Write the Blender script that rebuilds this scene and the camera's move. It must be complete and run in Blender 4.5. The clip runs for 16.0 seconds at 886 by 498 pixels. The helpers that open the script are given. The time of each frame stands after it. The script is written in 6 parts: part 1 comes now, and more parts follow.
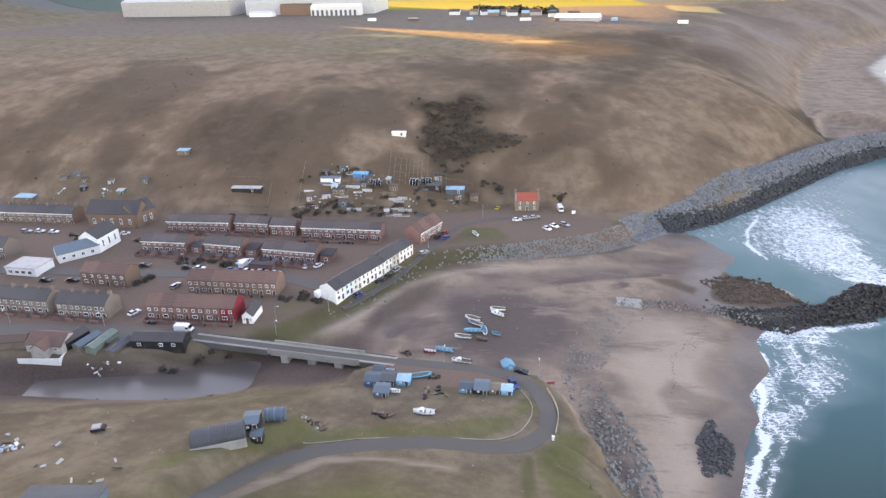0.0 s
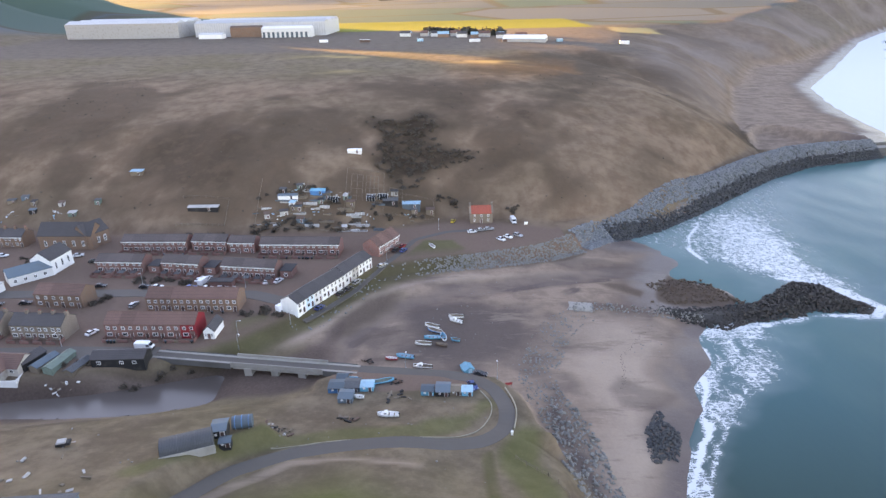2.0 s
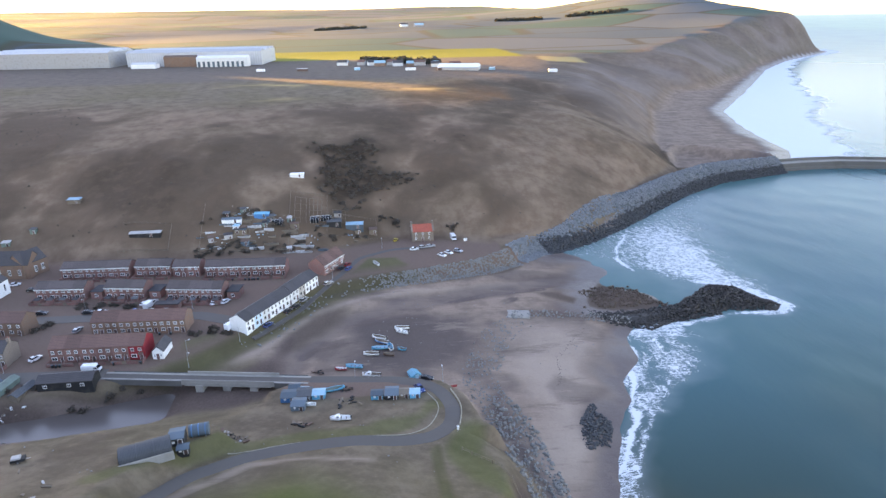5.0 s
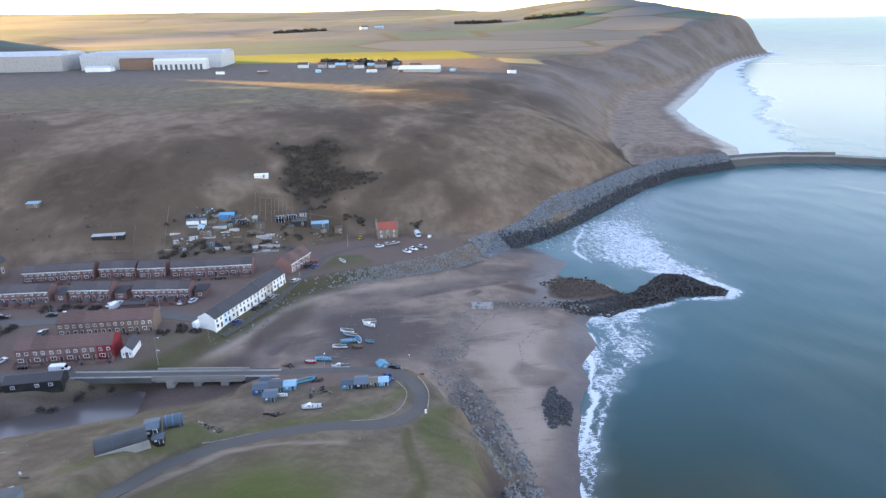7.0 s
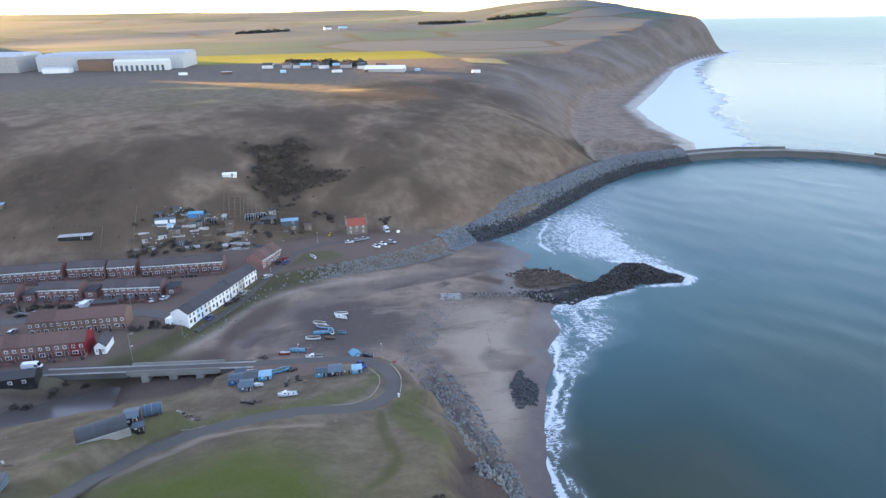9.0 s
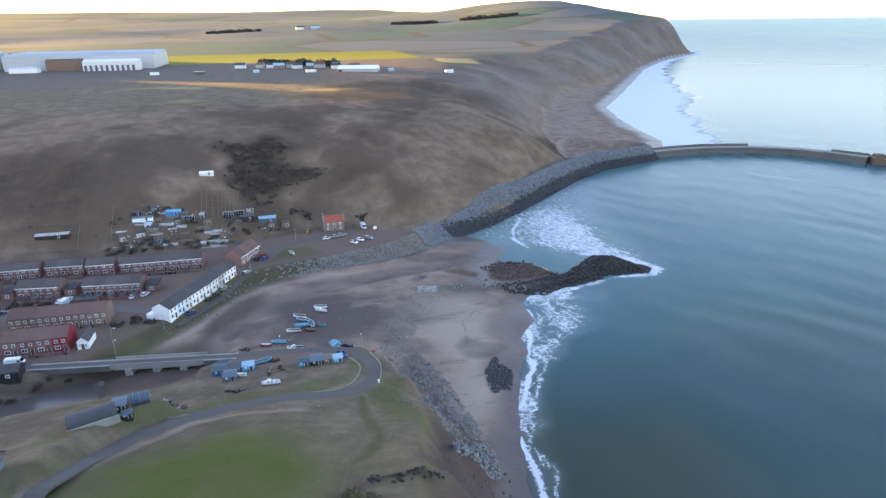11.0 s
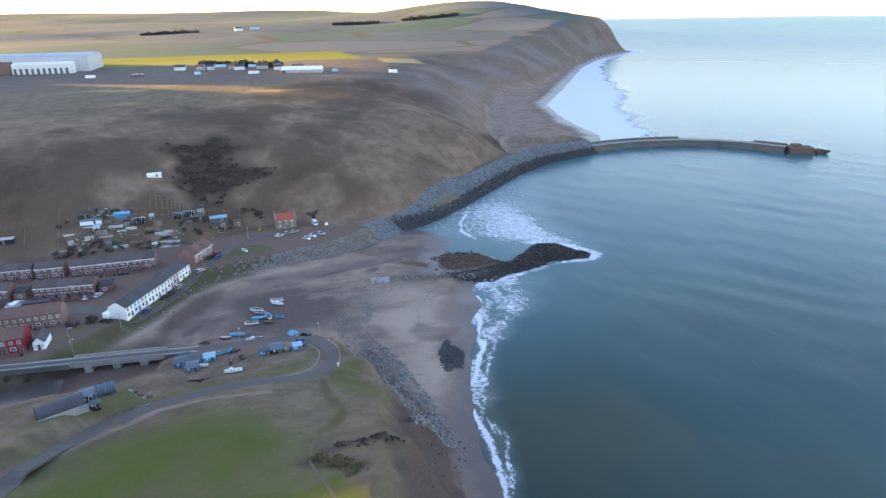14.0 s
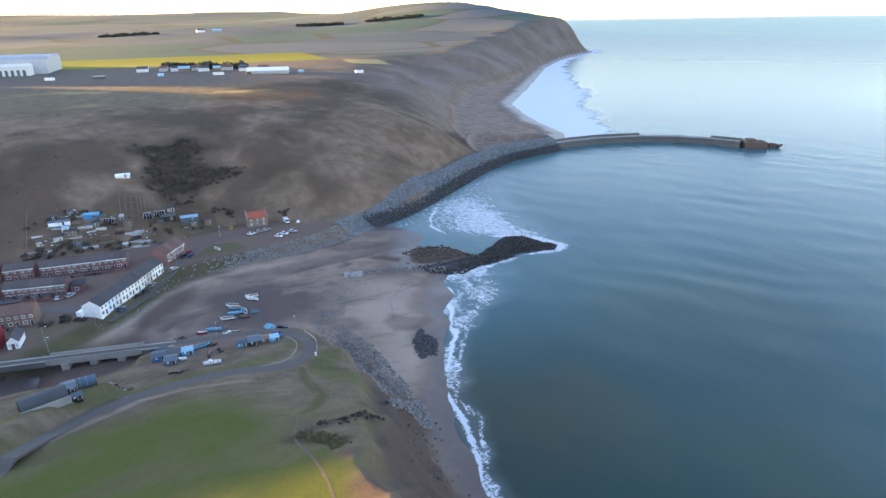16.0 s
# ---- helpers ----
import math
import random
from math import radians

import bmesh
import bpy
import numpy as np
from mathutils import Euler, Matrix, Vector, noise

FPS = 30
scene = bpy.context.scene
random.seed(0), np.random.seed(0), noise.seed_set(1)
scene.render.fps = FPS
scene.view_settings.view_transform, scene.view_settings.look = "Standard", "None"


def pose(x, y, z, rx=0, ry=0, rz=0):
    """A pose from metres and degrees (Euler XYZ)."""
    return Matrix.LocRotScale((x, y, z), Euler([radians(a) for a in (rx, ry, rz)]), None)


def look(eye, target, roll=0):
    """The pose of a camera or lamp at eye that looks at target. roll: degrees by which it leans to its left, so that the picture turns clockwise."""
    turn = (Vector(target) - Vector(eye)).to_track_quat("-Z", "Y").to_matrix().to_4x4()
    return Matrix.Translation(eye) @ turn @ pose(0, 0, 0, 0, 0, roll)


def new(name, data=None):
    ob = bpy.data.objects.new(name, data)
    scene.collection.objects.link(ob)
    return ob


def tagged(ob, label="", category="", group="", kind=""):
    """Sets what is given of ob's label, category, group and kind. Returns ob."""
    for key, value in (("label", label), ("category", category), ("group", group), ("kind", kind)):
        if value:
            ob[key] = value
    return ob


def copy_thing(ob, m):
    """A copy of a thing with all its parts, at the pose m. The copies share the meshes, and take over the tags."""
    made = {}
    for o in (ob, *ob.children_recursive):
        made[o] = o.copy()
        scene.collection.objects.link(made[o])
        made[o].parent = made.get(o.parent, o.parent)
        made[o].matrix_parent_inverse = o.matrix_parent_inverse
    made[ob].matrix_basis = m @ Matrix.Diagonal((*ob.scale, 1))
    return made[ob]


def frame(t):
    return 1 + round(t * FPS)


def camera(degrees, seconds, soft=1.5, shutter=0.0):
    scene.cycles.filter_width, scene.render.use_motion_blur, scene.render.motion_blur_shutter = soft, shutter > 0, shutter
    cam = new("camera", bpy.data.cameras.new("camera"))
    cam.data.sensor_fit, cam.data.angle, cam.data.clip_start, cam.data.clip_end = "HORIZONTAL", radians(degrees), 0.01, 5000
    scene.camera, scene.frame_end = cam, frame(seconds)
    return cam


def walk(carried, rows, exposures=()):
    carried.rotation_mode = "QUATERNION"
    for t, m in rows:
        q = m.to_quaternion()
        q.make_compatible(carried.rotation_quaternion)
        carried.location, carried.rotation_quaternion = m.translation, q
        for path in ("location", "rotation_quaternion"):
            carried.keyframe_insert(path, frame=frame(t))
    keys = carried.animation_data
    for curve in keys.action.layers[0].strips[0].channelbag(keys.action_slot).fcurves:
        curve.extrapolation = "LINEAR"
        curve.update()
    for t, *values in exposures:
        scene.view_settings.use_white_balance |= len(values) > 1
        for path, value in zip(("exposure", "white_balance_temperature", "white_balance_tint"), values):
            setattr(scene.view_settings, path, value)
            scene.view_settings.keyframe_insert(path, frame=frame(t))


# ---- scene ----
cam = camera(70.9, 16.0, soft=1.45)
PATH = [
    (0, (0.627, 0.192, 111.177), (0.524, 2.007, 110.344), -1.4),
    (0.5, (0.428, -1.626, 111.184), (0.363, 0.196, 110.362), -1.3),
    (1, (0.484, -3.512, 111.187), (0.454, -1.683, 110.378), -1.3),
    (1.5, (0.371, -5.543, 111.233), (0.375, -3.707, 110.44), -1.2),
    (2, (0.243, -7.54, 111.353), (0.281, -5.699, 110.574), -1.2),
    (2.5, (0.267, -9.478, 111.373), (0.337, -7.631, 110.609), -1.1),
    (3, (0.009, -11.783, 111.45), (0.115, -9.931, 110.703), -1.1),
    (3.5, (-0.185, -13.768, 111.457), (-0.047, -11.912, 110.725), -1.0),
    (4, (-0.423, -15.858, 111.458), (-0.254, -13.998, 110.743), -0.9),
    (6.5, (-1.712, -25.762, 111.303), (-1.401, -23.914, 110.605), -1.0),
    (7, (-2.065, -27.709, 111.203), (-1.725, -25.865, 110.506), -0.9),
    (7.5, (-2.543, -29.41, 111.021), (-2.176, -27.572, 110.323), -0.9),
    (8, (-2.954, -31.38, 110.967), (-2.561, -29.547, 110.27), -0.9),
    (8.5, (-3.314, -33.419, 110.9), (-2.897, -31.591, 110.203), -1.0),
    (9, (-3.869, -35.398, 110.855), (-3.429, -33.575, 110.158), -0.9),
    (11.5, (-7.027, -45.186, 111.276), (-6.491, -43.39, 110.577), -0.8),
    (12, (-7.762, -47.168, 111.403), (-7.205, -45.379, 110.703), -0.9),
    (12.5, (-8.602, -49.237, 111.537), (-8.018, -47.457, 110.839), -0.9),
    (13, (-9.314, -51.055, 111.613), (-8.701, -49.284, 110.913), -0.8),
    (13.5, (-10.149, -52.963, 111.622), (-9.505, -51.203, 110.923), -0.9),
    (14, (-10.832, -54.874, 111.574), (-10.16, -53.125, 110.875), -0.9),
    (14.5, (-11.595, -56.671, 111.456), (-10.896, -54.932, 110.758), -0.9),
    (15, (-12.551, -58.354, 111.316), (-11.829, -56.624, 110.618), -1.0),
    (15.5, (-13.634, -60.02, 111.085), (-12.891, -58.299, 110.387), -1.0),
    (16, (-14.93, -61.94, 110.903), (-14.165, -60.229, 110.206), -1.0),
]
walk(cam, [(t, look(eye, target, roll)) for t, eye, target, roll in PATH],
     exposures=[(0.0, 3.76, 11900, 39), (2.0, 3.56, 10200, 38), (4.0, 3.5, 9200, 36.5), (9.0, 3.36, 8550, 32.5), (16.0, 3.21, 8050, 29.5)])

# ---- light: a low sun behind the plateau, open sky ----
SUN_BEARING = -52.0   # degrees from +y, negative towards -x
SUN_HEIGHT = 4.5
world = bpy.data.worlds.new("sky_world")
scene.world = world
world.use_nodes = True
wn = world.node_tree.nodes
wn.clear()
sky = wn.new("ShaderNodeTexSky")
sky.sky_type = "NISHITA"
sky.sun_disc = False
sky.sun_elevation = radians(SUN_HEIGHT)
sky.sun_rotation = radians(SUN_BEARING)
sky.air_density, sky.dust_density, sky.ozone_density = 0.75, 0.2, 2.0
back = wn.new("ShaderNodeBackground")
back.inputs["Strength"].default_value = 0.15
wout = wn.new("ShaderNodeOutputWorld")
world.node_tree.links.new(sky.outputs[0], back.inputs[0])
world.node_tree.links.new(back.outputs[0], wout.inputs[0])

sun_data = bpy.data.lights.new("sun", "SUN")
sun_data.energy, sun_data.angle, sun_data.color = 5.0, radians(0.5), (1.0, 0.74, 0.22)
sun = new("sun", sun_data)
b, e = radians(SUN_BEARING), radians(SUN_HEIGHT)
sun_way = Vector((math.sin(b) * math.cos(e), math.cos(b) * math.cos(e), math.sin(e)))
sun.matrix_world = look(sun_way * 300 + Vector((0, 0, 300)), Vector((0, 0, 300)))

# ---- materials ----
def nodes_of(name):
    m = bpy.data.materials.new(name)
    m.use_nodes = True
    nt = m.node_tree
    nt.nodes.clear()
    out = nt.nodes.new("ShaderNodeOutputMaterial")
    bsdf = nt.nodes.new("ShaderNodeBsdfPrincipled")
    nt.links.new(bsdf.outputs[0], out.inputs[0])
    return m, nt, bsdf


def noise_node(nt, vec, scale, detail=4.0, rough=0.6):
    n = nt.nodes.new("ShaderNodeTexNoise")
    n.inputs["Scale"].default_value = scale
    n.inputs["Detail"].default_value = detail
    n.inputs["Roughness"].default_value = rough
    nt.links.new(vec, n.inputs["Vector"])
    return n.outputs["Fac"]


def mix_node(nt, fac, a, b, blend="MIX"):
    n = nt.nodes.new("ShaderNodeMix")
    n.data_type, n.blend_type = "RGBA", blend
    for sock, v in ((n.inputs[0], fac), (n.inputs[6], a), (n.inputs[7], b)):
        if isinstance(v, (int, float)):
            sock.default_value = v
        elif isinstance(v, tuple):
            sock.default_value = (*v[:3], 1.0)
        else:
            nt.links.new(v, sock)
    return n.outputs[2]


def math_node(nt, op, a, b=0.0, clamp=False):
    n = nt.nodes.new("ShaderNodeMath")
    n.operation, n.use_clamp = op, clamp
    for sock, v in zip(n.inputs, (a, b)):
        if isinstance(v, (int, float)):
            sock.default_value = v
        else:
            nt.links.new(v, sock)
    return n.outputs[0]


def ramp_node(nt, fac, lo, hi, a=0.0, b=1.0):
    n = nt.nodes.new("ShaderNodeMapRange")
    n.interpolation_type = "SMOOTHSTEP"
    nt.links.new(fac, n.inputs["Value"])
    for key, v in (("From Min", lo), ("From Max", hi), ("To Min", a), ("To Max", b)):
        n.inputs[key].default_value = v
    return n.outputs["Result"]


def bump_node(nt, bsdf, height, dist, strength=0.6):
    n = nt.nodes.new("ShaderNodeBump")
    n.inputs["Distance"].default_value = dist
    n.inputs["Strength"].default_value = strength
    nt.links.new(height, n.inputs["Height"])
    nt.links.new(n.outputs[0], bsdf.inputs["Normal"])


def coords(nt, kind="Object"):
    return nt.nodes.new("ShaderNodeTexCoord").outputs[kind]


def attr(nt, name):
    n = nt.nodes.new("ShaderNodeAttribute")
    n.attribute_name = name
    return n.outputs["Fac"]


def plain(name, colour, rough=0.8, metal=0.0, vary=0.25, grain=3.0, bump=0.02, dirt=(0.09, 0.08, 0.07), dirty=0.35, spread=0.12):
    """A weathered surface: grain, broad stains, a little difference from thing to thing."""
    m, nt, bsdf = nodes_of(name)
    vec = coords(nt)
    fine = noise_node(nt, vec, grain, 5.0, 0.7)
    broad = noise_node(nt, vec, grain * 0.13, 3.0, 0.55)
    dark = tuple(c * (1 - vary) for c in colour)
    light = tuple(min(1.0, c * (1 + vary)) for c in colour)
    col = mix_node(nt, fine, dark, light)
    col = mix_node(nt, ramp_node(nt, broad, 0.48, 0.75, 0.0, dirty), col, dirt)
    info = nt.nodes.new("ShaderNodeObjectInfo")
    hsv = nt.nodes.new("ShaderNodeHueSaturation")
    nt.links.new(col, hsv.inputs["Color"])
    nt.links.new(ramp_node(nt, info.outputs["Random"], 0.0, 1.0, 1 - spread, 1 + spread), hsv.inputs["Value"])
    nt.links.new(hsv.outputs[0], bsdf.inputs["Base Color"])
    nt.links.new(ramp_node(nt, fine, 0.2, 0.8, max(0.05, rough - 0.1), min(1.0, rough + 0.08)), bsdf.inputs["Roughness"])
    bsdf.inputs["Metallic"].default_value = metal
    if bump:
        bump_node(nt, bsdf, fine, bump)
    return m


def banded(name, colour, joint, pitch, rough=0.85, axis="Z", share=0.12, vary=0.3, bump=0.03):
    """Courses (slates, bricks, boards, corrugation) across an axis of the thing, over the same weathering."""
    m, nt, bsdf = nodes_of(name)
    vec = coords(nt)
    sep = nt.nodes.new("ShaderNodeSeparateXYZ")
    nt.links.new(vec, sep.inputs[0])
    run = math_node(nt, "FRACT", math_node(nt, "MULTIPLY", sep.outputs[axis], 1.0 / pitch))
    line = ramp_node(nt, run, 1 - share * 2, 1 - share, 0.0, 1.0)
    fine = noise_node(nt, vec, 2.5, 5.0, 0.7)
    broad = noise_node(nt, vec, 0.25, 3.0, 0.5)
    col = mix_node(nt, fine, tuple(c * (1 - vary) for c in colour), tuple(c * (1 + vary) for c in colour))
    col = mix_node(nt, ramp_node(nt, broad, 0.45, 0.75, 0.0, 0.4), col, tuple(c * 0.6 for c in colour))
    col = mix_node(nt, line, col, joint)
    info = nt.nodes.new("ShaderNodeObjectInfo")
    hsv = nt.nodes.new("ShaderNodeHueSaturation")
    nt.links.new(col, hsv.inputs["Color"])
    nt.links.new(ramp_node(nt, info.outputs["Random"], 0.0, 1.0, 0.85, 1.15), hsv.inputs["Value"])
    nt.links.new(hsv.outputs[0], bsdf.inputs["Base Color"])
    bsdf.inputs["Roughness"].default_value = rough
    bump_node(nt, bsdf, math_node(nt, "SUBTRACT", fine, line), bump)
    return m


def ground_material():
    m, nt, bsdf = nodes_of("ground_cover")
    vec = coords(nt)
    big = noise_node(nt, vec, 0.018, 4.0, 0.6)
    mid = noise_node(nt, vec, 0.11, 5.0, 0.65)
    fine = noise_node(nt, vec, 1.3, 5.0, 0.7)
    # rough winter grass
    col = mix_node(nt, ramp_node(nt, mid, 0.3, 0.7), (0.118, 0.094, 0.070), (0.200, 0.160, 0.118))
    col = mix_node(nt, ramp_node(nt, big, 0.4, 0.65, 0.0, 0.45), col, (0.118, 0.102, 0.055))
    tuft = noise_node(nt, vec, 0.45, 6.0, 0.8)
    col = mix_node(nt, ramp_node(nt, tuft, 0.45, 0.72, 0.0, 0.3), col, (0.078, 0.066, 0.044))
    col = mix_node(nt, ramp_node(nt, tuft, 0.50, 0.25, 0.0, 0.3), col, (0.26, 0.205, 0.145))
    col = mix_node(nt, math_node(nt, "MULTIPLY", attr(nt, "bracken"), 0.9), col, mix_node(nt, ramp_node(nt, mid, 0.3, 0.7), (0.165, 0.112, 0.082), (0.245, 0.174, 0.128)))
    col = mix_node(nt, math_node(nt, "MULTIPLY", attr(nt, "bracken"), ramp_node(nt, big, 0.46, 0.66, 0.0, 0.4)), col, (0.068, 0.053, 0.038))
    # thorn scrub
    scrub = math_node(nt, "MULTIPLY", attr(nt, "scrub"), ramp_node(nt, mid, 0.3, 0.55, 0.45, 1.0), True)
    col = mix_node(nt, scrub, col, mix_node(nt, fine, (0.03, 0.023, 0.017), (0.075, 0.054, 0.040)))
    # far fields: hedged parcels
    vor = nt.nodes.new("ShaderNodeTexVoronoi")
    vor.inputs["Scale"].default_value = 1.0
    mapping = nt.nodes.new("ShaderNodeMapping")
    mapping.inputs["Scale"].default_value = (0.0024, 0.0048, 0.0)
    nt.links.new(vec, mapping.inputs["Vector"])
    nt.links.new(mapping.outputs[0], vor.inputs["Vector"])
    sep = nt.nodes.new("ShaderNodeSeparateColor")
    nt.links.new(vor.outputs["Color"], sep.inputs[0])
    par = mix_node(nt, ramp_node(nt, sep.outputs[0], 0.35, 0.5), (0.074, 0.104, 0.122), (0.062, 0.112, 0.098))
    par = mix_node(nt, ramp_node(nt, sep.outputs[1], 0.62, 0.66), par, (0.100, 0.124, 0.138))
    edge = nt.nodes.new("ShaderNodeTexVoronoi")
    edge.feature = "DISTANCE_TO_EDGE"
    nt.links.new(mapping.outputs[0], edge.inputs["Vector"])
    edge.inputs["Scale"].default_value = 1.0
    par = mix_node(nt, ramp_node(nt, edge.outputs["Distance"], 0.01, 0.04, 0.8, 0.0), par, (0.075, 0.075, 0.055))
    col = mix_node(nt, attr(nt, "parcels"), col, par)
    # shale of the sea cliffs, paled to stand for distant haze
    col = mix_node(nt, attr(nt, "shale"), col, mix_node(nt, mid, (0.165, 0.135, 0.122), (0.245, 0.205, 0.188)))
    # mown green, young crop
    col = mix_node(nt, attr(nt, "green"), col, mix_node(nt, fine, (0.052, 0.076, 0.018), (0.094, 0.122, 0.034)))
    col = mix_node(nt, attr(nt, "crop"), col, mix_node(nt, mid, (0.15, 0.18, 0.026), (0.23, 0.215, 0.04)))
    # dry straw, brightened and warmed in colour to stand for low sun
    col = mix_node(nt, attr(nt, "sunlit_straw"), col, mix_node(nt, mid, (0.34, 0.25, 0.11), (0.48, 0.36, 0.17)))
    col = mix_node(nt, attr(nt, "works"), col, mix_node(nt, mid, (0.07, 0.058, 0.05), (0.20, 0.168, 0.145)))
    # bare shale and mud
    col = mix_node(nt, attr(nt, "mud"), col, mix_node(nt, fine, (0.040, 0.031, 0.028), (0.145, 0.107, 0.096)))
    # sand, darker where wet
    sand = mix_node(nt, fine, (0.235, 0.176, 0.142), (0.345, 0.262, 0.214))
    sand = mix_node(nt, ramp_node(nt, mid, 0.42, 0.62, 0.0, 0.45), sand, (0.13, 0.097, 0.082))
    sand = mix_node(nt, math_node(nt, "MULTIPLY", attr(nt, "pale"), 0.92), sand, mix_node(nt, fine, (0.31, 0.245, 0.205), (0.40, 0.325, 0.27)))
    sand = mix_node(nt, math_node(nt, "MULTIPLY", attr(nt, "dark"), 0.95), sand, mix_node(nt, fine, (0.082, 0.068, 0.066), (0.135, 0.108, 0.10)))
    runs = nt.nodes.new("ShaderNodeMapping")
    runs.inputs["Rotation"].default_value = (0, 0, radians(-28))
    runs.inputs["Scale"].default_value = (0.25, 1.0, 1.0)
    nt.links.new(vec, runs.inputs["Vector"])
    drift = noise_node(nt, runs.outputs[0], 0.16, 6.0, 0.7)
    sand = mix_node(nt, ramp_node(nt, drift, 0.52, 0.68, 0.0, 0.5), sand, (0.11, 0.084, 0.074))
    sand = mix_node(nt, ramp_node(nt, drift, 0.44, 0.30, 0.0, 0.35), sand, (0.38, 0.30, 0.245))
    wet = math_node(nt, "MULTIPLY", attr(nt, "wet"), ramp_node(nt, mid, 0.25, 0.5, 0.7, 1.0), True)
    sand = mix_node(nt, wet, sand, (0.12, 0.09, 0.082))
    col = mix_node(nt, attr(nt, "sand"), col, sand)
    yard = mix_node(nt, fine, (0.135, 0.093, 0.077), (0.215, 0.155, 0.130))
    col = mix_node(nt, attr(nt, "yard"), col, yard)
    col = mix_node(nt, 1.0, col, (1.06, 0.98, 0.93), "MULTIPLY")
    nt.links.new(col, bsdf.inputs["Base Color"])
    nt.links.new(ramp_node(nt, math_node(nt, "MULTIPLY", wet, attr(nt, "sand")), 0.2, 1.0, 0.95, 0.32), bsdf.inputs["Roughness"])
    nt.links.new(ramp_node(nt, math_node(nt, "MULTIPLY", wet, attr(nt, "sand")), 0.3, 1.0, 0.06, 0.3), bsdf.inputs["Specular IOR Level"])
    bump_node(nt, bsdf, math_node(nt, "ADD", fine, math_node(nt, "MULTIPLY", mid, 3.0)), 0.12, 0.7)
    return m


def sea_material():
    m, nt, bsdf = nodes_of("sea_water")
    vec = coords(nt)
    mapping = nt.nodes.new("ShaderNodeMapping")
    mapping.inputs["Rotation"].default_value = (0, 0, radians(35))
    mapping.inputs["Scale"].default_value = (1.0, 0.35, 1.0)
    nt.links.new(vec, mapping.inputs["Vector"])
    chop = noise_node(nt, mapping.outputs[0], 0.5, 5.0, 0.6)
    swell = noise_node(nt, mapping.outputs[0], 0.045, 3.0, 0.5)
    silt = noise_node(nt, vec, 0.012, 3.0, 0.5)
    col = mix_node(nt, ramp_node(nt, silt, 0.35, 0.65), (0.026, 0.112, 0.126), (0.040, 0.136, 0.138))
    col = mix_node(nt, attr(nt, "silt"), col, mix_node(nt, ramp_node(nt, silt, 0.4, 0.6), (0.028, 0.056, 0.046), (0.050, 0.060, 0.040)))
    # foam: a torn lace of cells that closes where the water breaks
    warp = nt.nodes.new("ShaderNodeTexNoise")
    warp.inputs["Scale"].default_value = 0.35
    warp.inputs["Detail"].default_value = 4.0
    nt.links.new(vec, warp.inputs["Vector"])
    bent = nt.nodes.new("ShaderNodeVectorMath")
    bent.operation = "MULTIPLY_ADD"
    nt.links.new(warp.outputs["Color"], bent.inputs[0])
    bent.inputs[1].default_value = (3.0, 3.0, 0.0)
    drawn = nt.nodes.new("ShaderNodeMapping")
    drawn.inputs["Rotation"].default_value = (0, 0, radians(28))
    drawn.inputs["Scale"].default_value = (0.55, 1.25, 1.0)
    nt.links.new(vec, drawn.inputs["Vector"])
    nt.links.new(drawn.outputs[0], bent.inputs[2])
    webs = []
    for size, reach in ((0.5, 0.12), (1.3, 0.16)):
        cell = nt.nodes.new("ShaderNodeTexVoronoi")
        cell.feature = "DISTANCE_TO_EDGE"
        cell.inputs["Scale"].default_value = size
        nt.links.new(bent.outputs[0], cell.inputs["Vector"])
        webs.append(ramp_node(nt, cell.outputs["Distance"], 0.0, reach, 1.0, 0.0))
    web = math_node(nt, "MAXIMUM", webs[0], math_node(nt, "MULTIPLY", webs[1], 0.8))
    torn = noise_node(nt, mapping.outputs[0], 0.5, 5.0, 0.66)
    f = attr(nt, "foam")
    want = math_node(nt, "ADD", math_node(nt, "MULTIPLY", web, 0.40), math_node(nt, "MULTIPLY", torn, 0.92))
    lack = math_node(nt, "SUBTRACT", 1.22, math_node(nt, "MULTIPLY", f, 1.12))
    foam = ramp_node(nt, math_node(nt, "SUBTRACT", want, lack), -0.03, 0.13)
    film = math_node(nt, "MAXIMUM", foam, math_node(nt, "MULTIPLY", f, 0.30))
    col = mix_node(nt, film, col, (0.64, 0.68, 0.70))
    nt.links.new(col, bsdf.inputs["Base Color"])
    gloss = math_node(nt, "ADD", ramp_node(nt, foam, 0.0, 1.0, 0.23, 0.75), math_node(nt, "MULTIPLY", attr(nt, "calm"), 0.07))
    nt.links.new(gloss, bsdf.inputs["Roughness"])
    bsdf.inputs["IOR"].default_value = 1.33
    nt.links.new(ramp_node(nt, attr(nt, "calm"), 0.0, 0.6, 0.23, 0.13), bsdf.inputs["Specular IOR Level"])
    height = math_node(nt, "ADD", math_node(nt, "MULTIPLY", chop, 0.10), math_node(nt, "MULTIPLY", swell, 0.7))
    height = math_node(nt, "MULTIPLY", height, math_node(nt, "SUBTRACT", 1.0, math_node(nt, "MULTIPLY", attr(nt, "calm"), 0.36)))
    height = math_node(nt, "ADD", height, math_node(nt, "MULTIPLY", foam, 0.35))
    bump_node(nt, bsdf, height, 0.8, 0.7)
    return m


def beck_material():
    m, nt, bsdf = nodes_of("beck_water")
    vec = coords(nt)
    bsdf.inputs["Base Color"].default_value = (0.12, 0.095, 0.085, 1)
    bsdf.inputs["Roughness"].default_value = 0.24
    bump_node(nt, bsdf, noise_node(nt, vec, 0.8, 4.0, 0.5), 0.04, 0.3)
    return m


